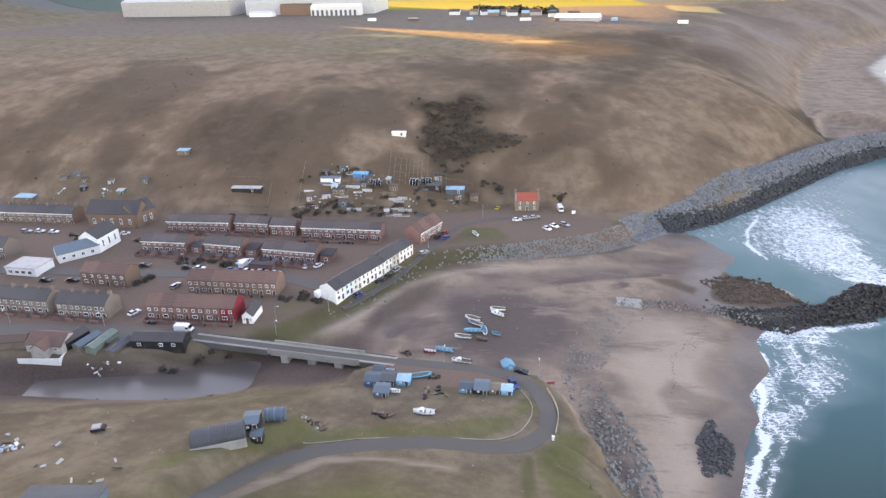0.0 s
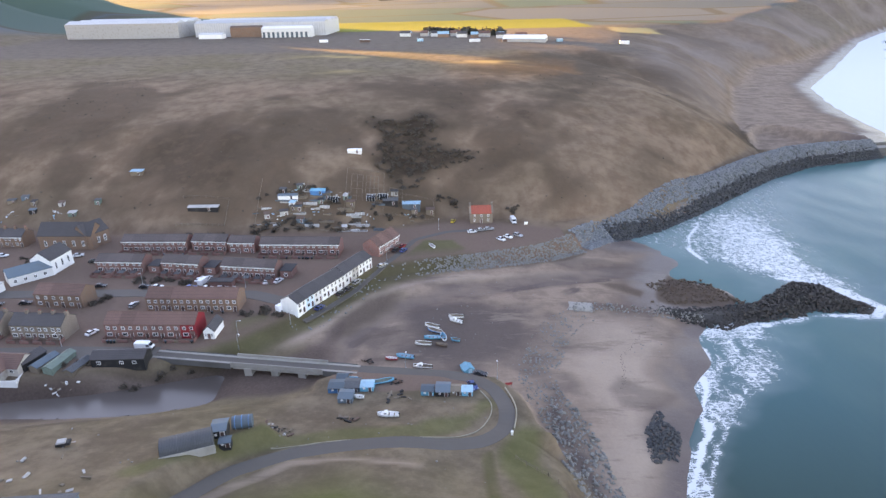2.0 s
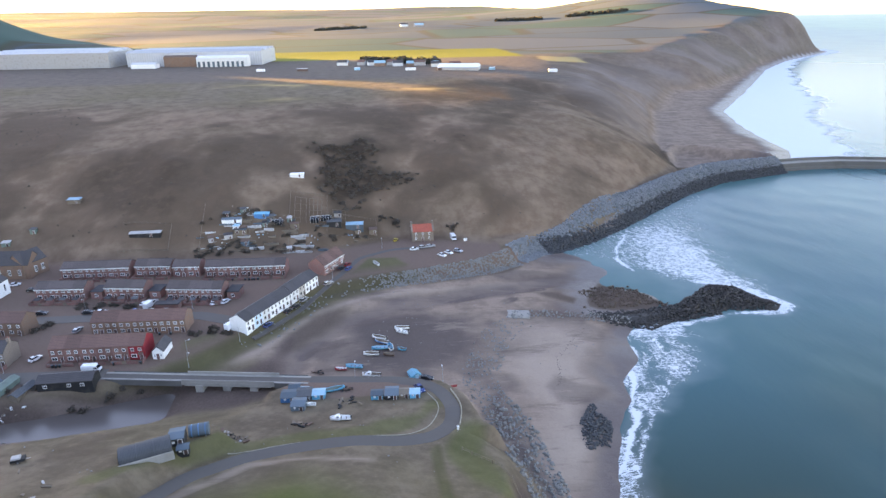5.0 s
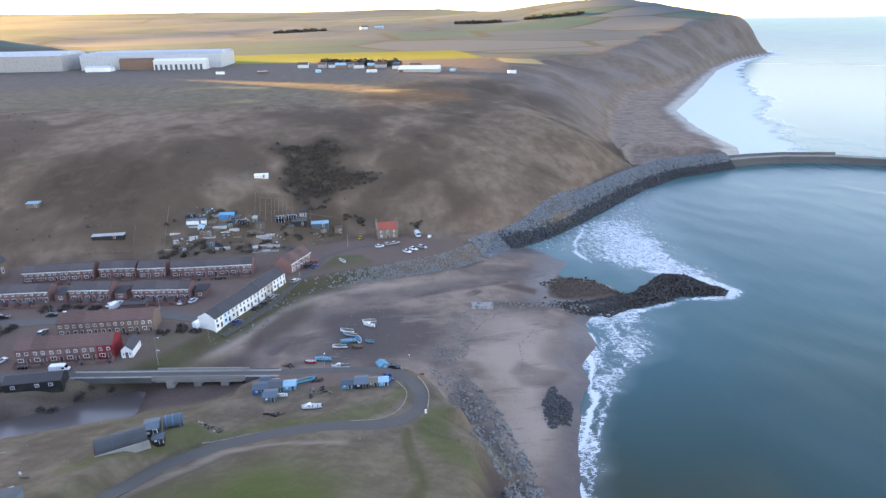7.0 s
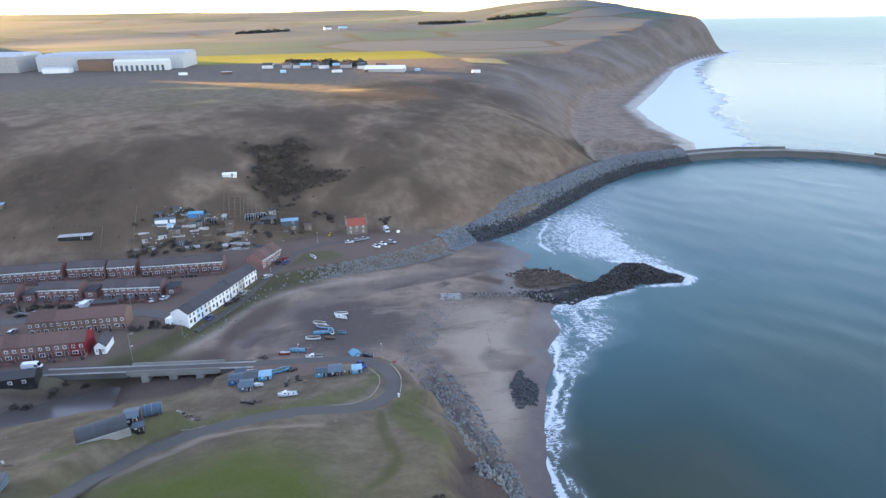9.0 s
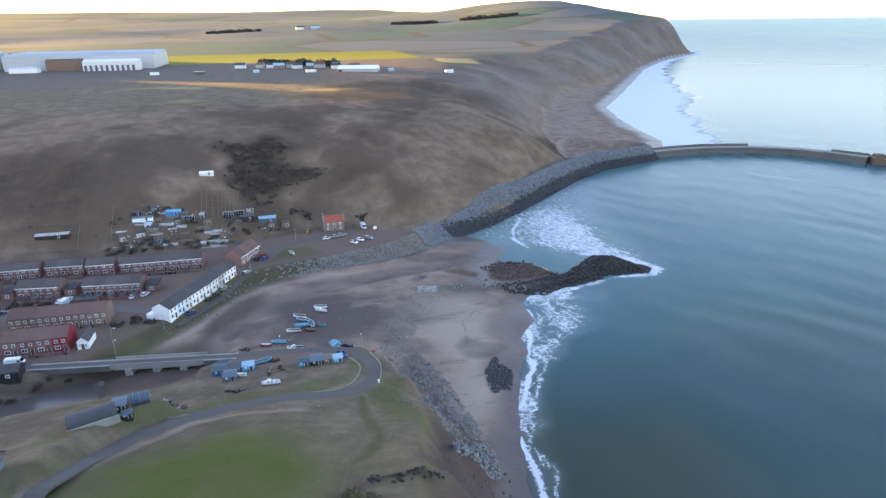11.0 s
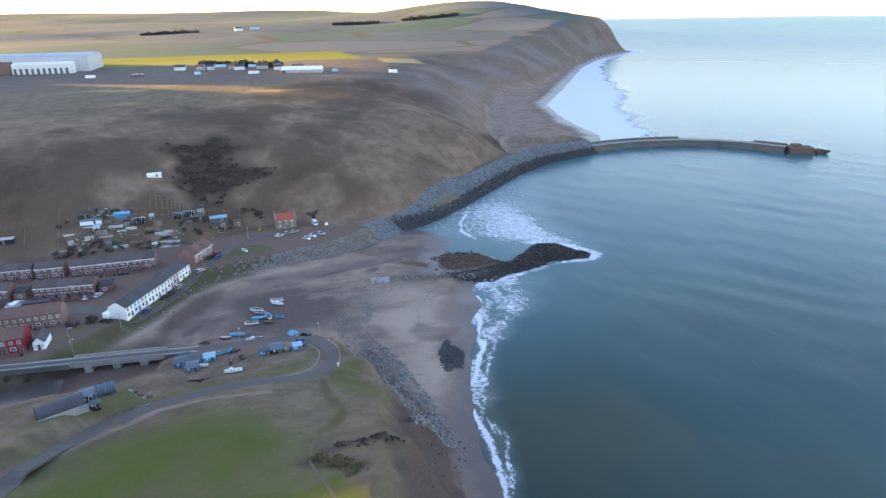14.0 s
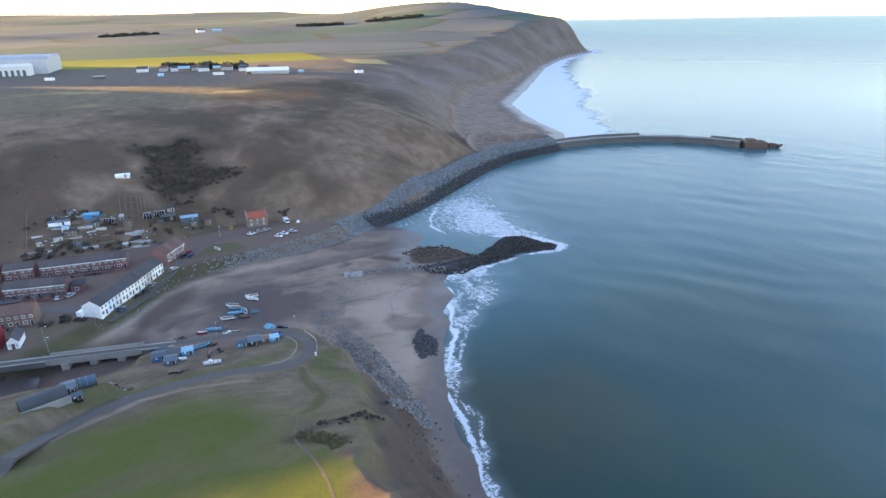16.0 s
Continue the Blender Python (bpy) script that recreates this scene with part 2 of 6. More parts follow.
def glass_material():
    m, nt, bsdf = nodes_of("window_glass")
    bsdf.inputs["Base Color"].default_value = (0.015, 0.018, 0.022, 1)
    bsdf.inputs["Roughness"].default_value = 0.06
    return m


M_ground, M_sea, M_beck, M_glass = ground_material(), sea_material(), beck_material(), glass_material()
M_brick = banded("red_brick", (0.25, 0.105, 0.088), (0.20, 0.17, 0.15), 0.3, 0.9)
M_brick_brown = banded("brown_brick", (0.25, 0.135, 0.09), (0.20, 0.17, 0.14), 0.3, 0.9)
M_stone = banded("coursed_sandstone", (0.25, 0.19, 0.15), (0.18, 0.14, 0.11), 0.35, 0.9)
M_red_paint = plain("red_wall_paint", (0.36, 0.022, 0.03), 0.7)
M_white_render = plain("white_render", (0.74, 0.73, 0.70), 0.8, vary=0.08, dirty=0.2, dirt=(0.4, 0.37, 0.33))
M_grey_render = plain("grey_render", (0.42, 0.40, 0.38), 0.85, vary=0.12, dirty=0.3)
M_slate = banded("grey_slate", (0.066, 0.056, 0.055), (0.03, 0.028, 0.03), 0.28, 0.6)
M_slate_red = banded("brown_grey_slate", (0.100, 0.070, 0.063), (0.04, 0.033, 0.032), 0.28, 0.65)
M_tile_brown = banded("brown_concrete_tile", (0.185, 0.090, 0.070), (0.06, 0.04, 0.034), 0.3, 0.75)
M_tile_red = banded("red_pantile", (0.42, 0.085, 0.05), (0.2, 0.04, 0.03), 0.3, 0.7)
M_white = plain("white_paint", (0.78, 0.78, 0.76), 0.5, vary=0.06, dirty=0.15, dirt=(0.4, 0.37, 0.33))
M_black = plain("tarred_boards", (0.018, 0.017, 0.017), 0.75)
M_door = plain("door_paint", (0.10, 0.05, 0.045), 0.5, spread=0.5)
M_concrete = plain("weathered_concrete", (0.30, 0.275, 0.245), 0.9, vary=0.18, grain=1.2, dirty=0.5, dirt=(0.13, 0.12, 0.10))
M_kerb = plain("worn_kerb_concrete", (0.30, 0.265, 0.20), 0.9, vary=0.2)
M_asphalt = plain("worn_asphalt", (0.115, 0.098, 0.086), 0.92, vary=0.2, grain=1.1, dirty=0.5, dirt=(0.12, 0.11, 0.10))
M_boulder = plain("revetment_boulder", (0.19, 0.205, 0.215), 0.85, vary=0.35, grain=1.6, dirt=(0.06, 0.07, 0.07), dirty=0.5)
M_boulder_dark = plain("weedy_slag_rock", (0.032, 0.027, 0.024), 0.7, vary=0.45, grain=1.5, dirt=(0.03, 0.035, 0.02))
M_weed = plain("brown_seaweed_rock", (0.085, 0.048, 0.030), 0.7, vary=0.4, grain=1.3, dirt=(0.05, 0.05, 0.02))
M_shale = plain("red_shale", (0.10, 0.078, 0.072), 0.9, vary=0.35, grain=0.9)
M_leaf = plain("bare_thorn_twigs", (0.078, 0.060, 0.046), 0.9, vary=0.35, bump=0)
# far-wood green, lifted in colour in place of haze
M_hedge = plain("hazed_dark_evergreen", (0.055, 0.055, 0.042), 0.9, vary=0.35, bump=0)
M_grey_metal = plain("galvanised_steel", (0.42, 0.43, 0.44), 0.5, 0.7, bump=0)
M_steel_sheet = banded("pale_steel_cladding", (0.44, 0.45, 0.46), (0.34, 0.35, 0.36), 3.0, 0.5, "X")
M_corrugated = banded("grey_corrugated_iron", (0.085, 0.09, 0.095), (0.05, 0.052, 0.055), 0.3, 0.8, "X")
M_blue_paint = plain("blue_hull_paint", (0.02, 0.20, 0.42), 0.45, spread=0.3)
M_cyan = plain("turquoise_paint", (0.035, 0.38, 0.54), 0.5, spread=0.25)
M_lightblue = plain("pale_blue_felt", (0.24, 0.47, 0.58), 0.7, spread=0.2)
M_bluegrey = plain("blue_grey_felt", (0.085, 0.125, 0.15), 0.75, spread=0.25)
M_red_hull = plain("red_hull_paint", (0.33, 0.035, 0.04), 0.5)
M_green_paint = plain("faded_green_paint", (0.15, 0.21, 0.17), 0.6)
M_wood = plain("weathered_timber", (0.20, 0.15, 0.11), 0.85, vary=0.3)
M_rust = plain("rusty_steel", (0.13, 0.075, 0.055), 0.85, vary=0.4)
M_tyre = plain("black_rubber", (0.02, 0.02, 0.02), 0.85, bump=0)
M_car_white = plain("white_car_paint", (0.76, 0.77, 0.78), 0.25, vary=0.03, dirty=0.1, bump=0)
M_car_silver = plain("silver_car_paint", (0.42, 0.43, 0.45), 0.3, 0.5, vary=0.03, dirty=0.1, bump=0)
M_car_blue = plain("blue_car_paint", (0.03, 0.07, 0.20), 0.3, 0.2, vary=0.05, dirty=0.1, bump=0)
M_car_dark = plain("dark_car_paint", (0.03, 0.03, 0.035), 0.3, 0.2, vary=0.05, dirty=0.1, bump=0)
M_car_red = plain("red_car_paint", (0.30, 0.02, 0.02), 0.3, vary=0.05, dirty=0.1, bump=0)
M_yellow = plain("yellow_paint", (0.60, 0.40, 0.04), 0.4, bump=0)
M_lamp_lens = plain("clear_lens", (0.6, 0.6, 0.58), 0.2, bump=0)
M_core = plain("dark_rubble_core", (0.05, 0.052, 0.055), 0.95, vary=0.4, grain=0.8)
# stained concrete, base darkened to carry the jetty wall's shade
M_jetty = plain("stained_shade_dark_concrete", (0.115, 0.108, 0.10), 0.9, vary=0.25, grain=0.6, dirty=0.6, dirt=(0.07, 0.065, 0.055))
M_trod = plain("trodden_turf", (0.10, 0.078, 0.05), 0.95, vary=0.35, grain=0.8)
M_cobble = plain("pale_beach_cobble", (0.215, 0.207, 0.192), 0.85, vary=0.35, grain=1.6, dirt=(0.09, 0.09, 0.085), dirty=0.5)
# tide-wet rock, darkened further for shade on the revetment's lower face
M_wet_shaded_boulder = plain("tide_and_shade_dark_boulder", (0.045, 0.048, 0.052), 0.7, vary=0.4, grain=1.6, dirt=(0.03, 0.035, 0.03), dirty=0.5)
M_gorse = plain("olive_gorse", (0.15, 0.125, 0.05), 0.9, vary=0.35, bump=0)

# ---- the lie of the land ----
def smooth(a, b, v):
    t = np.clip((v - a) / (b - a), 0, 1)
    return t * t * (3 - 2 * t)


def line_gap(line, X, Y):
    """Distance of each point to a line of corners."""
    best = np.full(X.shape, 1e9)
    for (x0, y0), (x1, y1) in zip(line, line[1:]):
        dx, dy = x1 - x0, y1 - y0
        k = np.clip(((X - x0) * dx + (Y - y0) * dy) / (dx * dx + dy * dy), 0, 1)
        best = np.minimum(best, np.hypot(X - x0 - k * dx, Y - y0 - k * dy))
    return best


def inset(poly, X, Y):
    """Distance to a polygon's rim, positive inside."""
    ring = list(poly) + [poly[0]]
    inside = np.zeros(X.shape, bool)
    for (x0, y0), (x1, y1) in zip(ring, ring[1:]):
        if y0 != y1:
            inside ^= ((y0 > Y) != (y1 > Y)) & (X < (x1 - x0) * (Y - y0) / (y1 - y0) + x0)
    return np.where(inside, 1, -1) * line_gap(ring, X, Y)


def lattice(X, Y, size, seed):
    """Value noise, 0 to 1."""
    x, y = X / size + seed * 17.3, Y / size - seed * 9.1
    ix, iy = np.floor(x), np.floor(y)
    fx, fy = x - ix, y - iy
    fx, fy = fx * fx * (3 - 2 * fx), fy * fy * (3 - 2 * fy)

    def h(a, c):
        v = np.sin(a * 127.1 + c * 311.7 + seed * 74.7) * 43758.5453
        return v - np.floor(v)
    return ((h(ix, iy) * (1 - fx) + h(ix + 1, iy) * fx) * (1 - fy)
            + (h(ix, iy + 1) * (1 - fx) + h(ix + 1, iy + 1) * fx) * fy)


def rough(X, Y, size, seed, octaves=4):
    return sum((lattice(X, Y, size / 2 ** k, seed + k) - 0.5) / 2 ** k for k in range(octaves))


COAST = [(36, -500), (42, 20), (45, 45), (47.5, 60), (50, 75), (53.5, 90), (58, 102), (63, 113), (70, 124), (76.5, 134), (77, 145), (85, 158),
         (90, 172), (97, 178), (93, 196), (97, 216), (103, 232), (104, 246), (92, 258), (84, 268), (103, 270), (134, 294), (160, 313), (200, 348),
         (239, 371), (300, 393), (330, 425), (353, 457), (370, 535), (419, 675), (550, 844), (805, 1183),
         (1037, 1439), (1299, 1629), (1330, 1720), (1200, 2300), (1000, 4900)]
LAND = COAST + [(-5200, 4900), (-5200, -500)]
VILLAGE = [(-500, 150), (-140, 144.5), (-118, 145), (-86, 148.5), (-70, 156), (-59, 161), (-50, 171), (-38, 184), (-29, 202), (-17, 216), (3, 221), (20, 224),
           (48, 232), (64, 241), (80, 262), (110, 280), (110, 400), (-500, 400)]
NEAR = [(-600, 130), (-130, 131), (-96, 135), (-81, 136), (-62, 139), (-46, 141), (-36, 146), (-24, 153), (10, 147.5), (20, 145), (27, 134),
        (29, 120), (36, 108), (39, 96), (38, 84), (37, 68), (35, 50), (34, 20), (30, -500), (-600, -500)]
HILL = [(-700, 330), (-400, 302), (-240, 285), (-177, 272), (-115, 259), (-73, 258), (-22, 262), (16, 272), (40, 266), (56, 259), (75, 268),
        (104, 284), (134, 305), (164, 333), (203, 366), (218, 392), (226, 418), (234, 455), (252, 505), (280, 565), (318, 650), (352, 708), (430, 830), (515, 880),
        (696, 1091), (885, 1319), (1225, 1600), (1290, 1690), (1160, 2300), (960, 4900), (-5200, 4900), (-5200, 330)]
BECK = [(-500, 132), (-200, 138), (-122, 141), (-100, 141.5), (-80, 144.5), (-62, 149), (-45, 150), (-33, 157), (-28, 172), (-14, 190), (8, 203), (45, 214), (80, 224), (100, 234)]
THORN = [(-28, 346), (-4, 348), (6, 322), (24, 314), (16, 304), (2, 294), (-10, 286), (-20, 292), (-30, 304)]
FIELD = [(2, 78), (4, 60), (5, 40), (8, 20), (-20, -20), (-90, -20), (-85, 60), (-52, 84), (-39, 91), (-24, 95), (-8, 90)]

MOUND = [(-33, 107), (-43, 98), (-49, 85), (-54, 66), (-120, 66), (-120, 112), (-60, 124), (-38, 118)]
RIDGE = [(212, 405), (232, 436), (248, 456), (262, 449), (275, 435), (290, 421), (302, 409)]


def height(X, Y):
    X, Y = np.asarray(X, float), np.asarray(Y, float)
    shore = inset(LAND, X, Y) + 3.0 * rough(X, Y, 22, 3, 3) * (Y < 300)
    z = np.where(shore > 0, 0.055 * shore + 0.9 * smooth(0, 14, shore), 0.10 * shore)
    z = np.clip(z, -6, 5.6) + 0.35 * rough(X, Y, 18, 5, 3)
    z = z + 2.4 * np.exp(-((X - 107) / 19) ** 2 - ((Y - 201) / 12) ** 2)
    v = inset(VILLAGE, X, Y)
    z = z + (8.0 - z) * smooth(0.0, 7.0, v)
    # near bank and headland
    n = inset(NEAR, X, Y) + (9 * rough(X, Y, 13, 101, 4) + 3 * rough(X, Y, 34, 105, 2)) * smooth(100, 80, Y) * smooth(0, 20, X)
    rise = np.interp(Y, [-500, -60, 20, 40, 65, 80, 92, 105, 119, 128, 140, 150], [60, 50, 38, 34, 28, 24, 20, 16, 12.2, 10.3, 8.6, 8.0])
    rise = rise - 3.5 * smooth(-25, 30, X) * smooth(118, 95, Y) * smooth(20, 50, Y)
    rise = rise + 1.0 * rough(X, Y, 30, 11, 4) * smooth(125, 105, Y)
    rise = rise - 1.9 * smooth(-8, 8, X) * smooth(58, 72, Y) * smooth(124, 114, Y) + 5.0 * smooth(0, 5.5, inset(MOUND, X, Y))
    wide = np.where(Y > 112, np.where(X < -34, 14.0, 5.0), np.interp(Y, [-500, 20, 60, 95, 112], [26, 26, 20, 13, 13]))
    ease = np.where(Y > 95, smooth(0.0, 1.0, n / wide), np.clip(n / wide, 0, 1) ** 0.9)
    z = z + (rise - z) * ease * (n > 0)
    z = z + 2.4 * rough(X, Y, 7, 151, 3) * smooth(0, 3, n) * smooth(wide * 1.05, wide * 0.6, n) * smooth(100, 88, Y) * (X > 0)
    # hill, plateau, moor, and an unseen ridge added for shade
    foot = inset(HILL, X, Y)
    spur = np.abs(lattice(X + 0.5 * Y, Y * 0.35, 95, 23) - 0.5) * 2
    h = foot + 10 * rough(X, Y, 70, 21, 3) * smooth(600, 430, Y) + (46 * (spur - 0.45) + 22 * rough(X, Y, 60, 27, 3)) * smooth(8, 70, foot) * smooth(300, 120, foot) * smooth(420, 560, Y) * smooth(2600, 2000, Y) 
    flat = 55 + np.maximum(0, Y - 1000) * 0.030 + 62 * np.exp(-(((X - 1000) / 420) ** 2 + ((Y - 2300) / 600) ** 2)) + 14 * smooth(700, 1200, X)
    flat = flat + 16 * rough(X, Y, 700, 31, 3) * smooth(900, 1800, Y)
    # added out-of-view ridge shades valley and plateau; its gaps pass low sun
    flat = flat + 106 * np.exp(-((X + 900) / 190) ** 2) * (np.clip(0.83 + 0.00135 * (Y - 782), 0, 1) * smooth(1212, 1158, Y) + smooth(1292, 1335, Y) * smooth(1530, 1470, Y))
    steep = 60 - 25 * smooth(500, 1200, Y)
    cliff = smooth(850, 1150, Y)
    rim = 1 - (1 - np.clip(h / 105, 0, 1)) ** 1.35
    up = (flat - 8) * ((1 - np.exp(-np.maximum(h, 0) / steep)) * (1 - cliff) + rim * cliff)
    up = up + 3.5 * rough(X, Y, 38, 41, 4) * smooth(8, 40, h) * smooth(120, 60, h)
    z = np.where(h > 0, 8.0 + up, np.maximum(z, 8.0 * smooth(-9, 0, h) - 4 * smooth(-4, -9, h)))
    # low shale ridge behind the jetty's root
    z = np.maximum(z, 18.0 * smooth(16, 2, line_gap(RIDGE, X, Y) + 6 * rough(X, Y, 20, 45, 3)) - 7.0)
    # the beck's bed
    c = line_gap(BECK, X, Y)
    deep = np.where(Y > 168, 0.9, 1.0)
    wide = np.where(X < -30, np.interp(X, [-140, -110, -80, -60], [4.5, 6.0, 9.0, 8.5]), 7.0)
    low = smooth(-42, -14, X)
    bed = np.interp(X, [-135, -118, -67, -58, -45], [2.9, 1.2, 1.2, 4.6, 5.6]) * (1 - low) + np.maximum(z - 1.0, 0.2) * low
    z = np.where(h > 0, z, bed + (z - bed) * smooth(wide * 0.55, wide * 1.5, c) * deep + (z - bed) * (1 - deep) * smooth(0, 1, c / wide))
    return z


def at_ground(x, y):
    return float(height(np.array([x]), np.array([y]))[0])
# ---- end of the lie of the land ----


def steps(*runs):
    return np.unique(np.concatenate([np.arange(a, b, s) for a, b, s in runs]))


def sheet(name, X, Y, Z, material, kind="structure", **masks):
    """A grid of quads with float masks on its points."""
    r, c = X.shape
    co = np.stack([X, Y, Z], -1).reshape(-1, 3)
    i = np.arange(r * c).reshape(r, c)
    quads = np.stack([i[:-1, :-1], i[:-1, 1:], i[1:, 1:], i[1:, :-1]], -1).reshape(-1, 4)
    me = bpy.data.meshes.new(name)
    me.from_pydata(co.tolist(), [], quads.tolist())
    for key, v in masks.items():
        a = me.attributes.new(key, "FLOAT", "POINT")
        a.data.foreach_set("value", np.clip(v, 0, 1).astype(np.float32).ravel())
    me.shade_smooth()
    me.materials.append(material)
    ob = new(name, me)
    ob["kind"] = kind
    return ob


def box_mask(X, Y, x0, x1, y0, y1, soft, seed=1):
    w = soft * 1.5 * rough(X, Y, soft * 6, seed, 3)
    return smooth(x0 - soft, x0 + soft, X + w) * smooth(x1 + soft, x1 - soft, X + w) * smooth(y0 - soft, y0 + soft, Y + w) * smooth(y1 + soft, y1 - soft, Y + w)


def build_ground():
    xs = steps((-4800, -800, 160), (-800, -240, 14), (-240, 130, 1.3), (130, 330, 3), (330, 1400, 15), (1400, 4810, 150))
    ys = steps((-480, 0, 16), (0, 275, 1.3), (275, 480, 3), (480, 1000, 9), (1000, 2500, 25), (2500, 4810, 110))
    X, Y = np.meshgrid(xs, ys)
    Z = height(X, Y)
    shore = inset(LAND, X, Y)
    v, n, h = inset(VILLAGE, X, Y), inset(NEAR, X, Y), inset(HILL, X, Y)
    w = 4 * rough(X, Y, 14, 51, 4)
    n = n + (9 * rough(X, Y, 13, 101, 4) + 3 * rough(X, Y, 34, 105, 2)) * smooth(100, 80, Y) * smooth(0, 20, X)
    spare = smooth(4, 1, np.abs(line_gap(BECK, X, Y) - 9) - 1 + w) * smooth(-112, -95, X) * (X < -64) * (Y < 152) * 0.75
    hs = h + 9 * ((X > 68) & (Y > 258) & (Y < 408))
    sand = smooth(2, -2, np.maximum(np.maximum(v, n - np.where(Y > 95, 3.0, -1.5)), hs) + w * np.where((Y < 95) & (X < 60), 0.4, 1.0))
    sand = sand * (1 - 0.9 * smooth(-28, -36, X) * smooth(172, 162, Y))
    sand = np.maximum(sand, spare)
    wet = np.maximum(smooth(np.where(Y > 186, 34, 16), np.where(Y > 186, 6, 2), shore + 2 * w), 0.55 * smooth(9, 3, line_gap(BECK, X, Y) + w) * (Y > 155))
    green = smooth(-4, 14, inset(FIELD, X, Y) + 1.5 * w) * (0.6 + 0.36 * smooth(-0.2, 0.25, rough(X, Y, 26, 77, 4) + 0.15 * smooth(-10, -40, X)))
    green = np.maximum(green, 0.55 * smooth(6, 1.5, line_gap([(21, 112), (18, 103), (20, 94), (24, 84)], X, Y) + w))
    green = np.maximum(green, 0.55 * smooth(2.0, 0.6, line_gap([(12, 105), (11, 90), (12.5, 77), (8, 66), (4.5, 62), (2, 57), (2, 49)], X, Y) + 0.4 * w))
    green = np.maximum(green, 0.5 * smooth(5, 1, line_gap([(0, 116), (10, 120), (13, 126)], X, Y) + w))
    green = np.maximum(green, 0.9 * smooth(-2, 3, inset([(-30, 42), (4, 38), (7, 28), (5, -10), (-30, -10)], X, Y) + w))
    green = np.maximum(green, 0.7 * smooth(-1, 2, inset([(-12, 229), (-3, 248), (10, 247), (16, 236), (10, 231)], X, Y) + 0.3 * w))
    green = np.maximum(green, 0.55 * smooth(-1, 3, inset([(-66, 165), (-52, 178), (-57, 186), (-69, 180)], X, Y) + 0.3 * w))
    slope = smooth(4, 16, h) * smooth(215, 150, h + 12 * w) * (Y < 900)
    scrub = 0.62 * smooth(0.0, 0.34, rough(X, Y, 62, 71, 4) + 0.5 * rough(X, Y, 19, 73, 3)) * slope
    for hold, poly in ((0.85, [(-36, 352), (-22, 345), (-4, 366), (14, 352), (8, 322), (-26, 318)]), (0.8, [(40, 340), (60, 366), (84, 392), (84, 362), (60, 334)]), (0.75, [(30, 470), (66, 560), (160, 622), (182, 584), (122, 416), (98, 428), (78, 450)]),
                       (0.7, [(-42, 418), (-8, 428), (46, 412), (20, 344), (0, 368), (-30, 380)]), (0.75, [(-150, 300), (-150, 345), (-112, 356), (-90, 330), (-96, 280), (-124, 276)]), (0.6, [(-250, 330), (-220, 420), (-160, 410), (-170, 330)])):
        scrub = np.maximum(scrub, hold * smooth(-16, 14, inset(poly, X, Y) + 5 * w) * (h > 6))
    scrub = np.maximum(scrub, 0.9 * smooth(17, 8, line_gap(RIDGE, X, Y) + w) * (Y > 396))
    scrub = np.maximum(scrub, smooth(-9, 7, inset(THORN, X, Y) + 3 * w) * (h > 0))
    scrub = np.maximum(scrub, 0.7 * smooth(24, 4, np.hypot(X + 100, (Y - 322) * 1.1) + 3 * w) * (h > 0))
    scrub = np.maximum(scrub, 0.6 * smooth(22, 6, np.hypot((X + 96) * 0.7, (Y - 272) * 1.4) + 2 * w) * (h > 0))
    scrub = np.maximum(scrub, 0.85 * smooth(2.5, 0, line_gap([(4, 51), (10, 53), (18, 53)], X, Y) - 1 + 0.7 * w))
    scrub = np.maximum(scrub, 0.85 * smooth(3, 0, line_gap([(0, 47), (4, 43), (9, 41)], X, Y) - 1.5 + 0.7 * w))
    scrub = np.maximum(scrub, smooth(10, 50, h) * (X > 180) * (Y > 420) * smooth(190, 70, h) * (0.1 + 0.6 * smooth(0.0, 0.3, rough(X + 0.5 * Y, Y, 80, 75, 4))))
    scrub = np.maximum(scrub, 0.1 * (Y > 700) * smooth(-10, 10, h) * smooth(120, 50, h))
    scrub = np.maximum(scrub, 0.6 * smooth(-3, 3, inset([(-82, 260), (-34, 261), (-20, 270), (4, 272), (4, 283), (-20, 284), (-22, 295), (-42, 295), (-58, 286), (-82, 284)], X, Y) + w) * smooth(-0.25, 0.2, rough(X, Y, 12, 33, 3)))
    # far cliffs take the pale shale tint as painted haze
    shale = smooth(0, 10, h) * smooth(150, 60, h) * smooth(390, 520, Y) * smooth(170, 230, X) * (0.45 + 0.5 * smooth(-0.15, 0.2, rough(X + 0.4 * Y, Y, 60, 79, 3)))
    bracken = smooth(-12, 0, h + w) * smooth(230, 130, h) * (Y < 1000) * (0.8 + 0.2 * smooth(-0.1, 0.2, rough(X, Y, 45, 141, 3)))
    parcels = smooth(880, 1000, Y + 60 * rough(X, Y, 200, 81, 3)) * smooth(90, 160, h)
    crop = box_mask(X, Y, -420, 235, 905, 1090, 8, 4) * (h > 60)
    # straw patch laid over the sunlit strip, its bright streaks painted
    sunlit_straw = np.maximum(box_mask(X, Y, -120, 78, 486, 600, 14, 6) * smooth(-0.12, 0.2, rough(X * 0.45, Y, 34, 91, 4) + 0.03), box_mask(X, Y, 250, 310, 830, 900, 6, 7))
    works = box_mask(X, Y, -500, 230, 620, 890, 20, 8)
    mud = np.maximum(smooth(12, 7, line_gap(BECK, X, Y) + 0.5 * w) * (X < -30), smooth(-3, 0, n) * smooth(np.interp(Y, [20, 60, 95], [27, 20, 12]), np.interp(Y, [20, 60, 95], [19, 12, 7]), n + 1.2 * w) * smooth(98, 88, Y) * (X > 0))
    spots = np.zeros(X.shape)
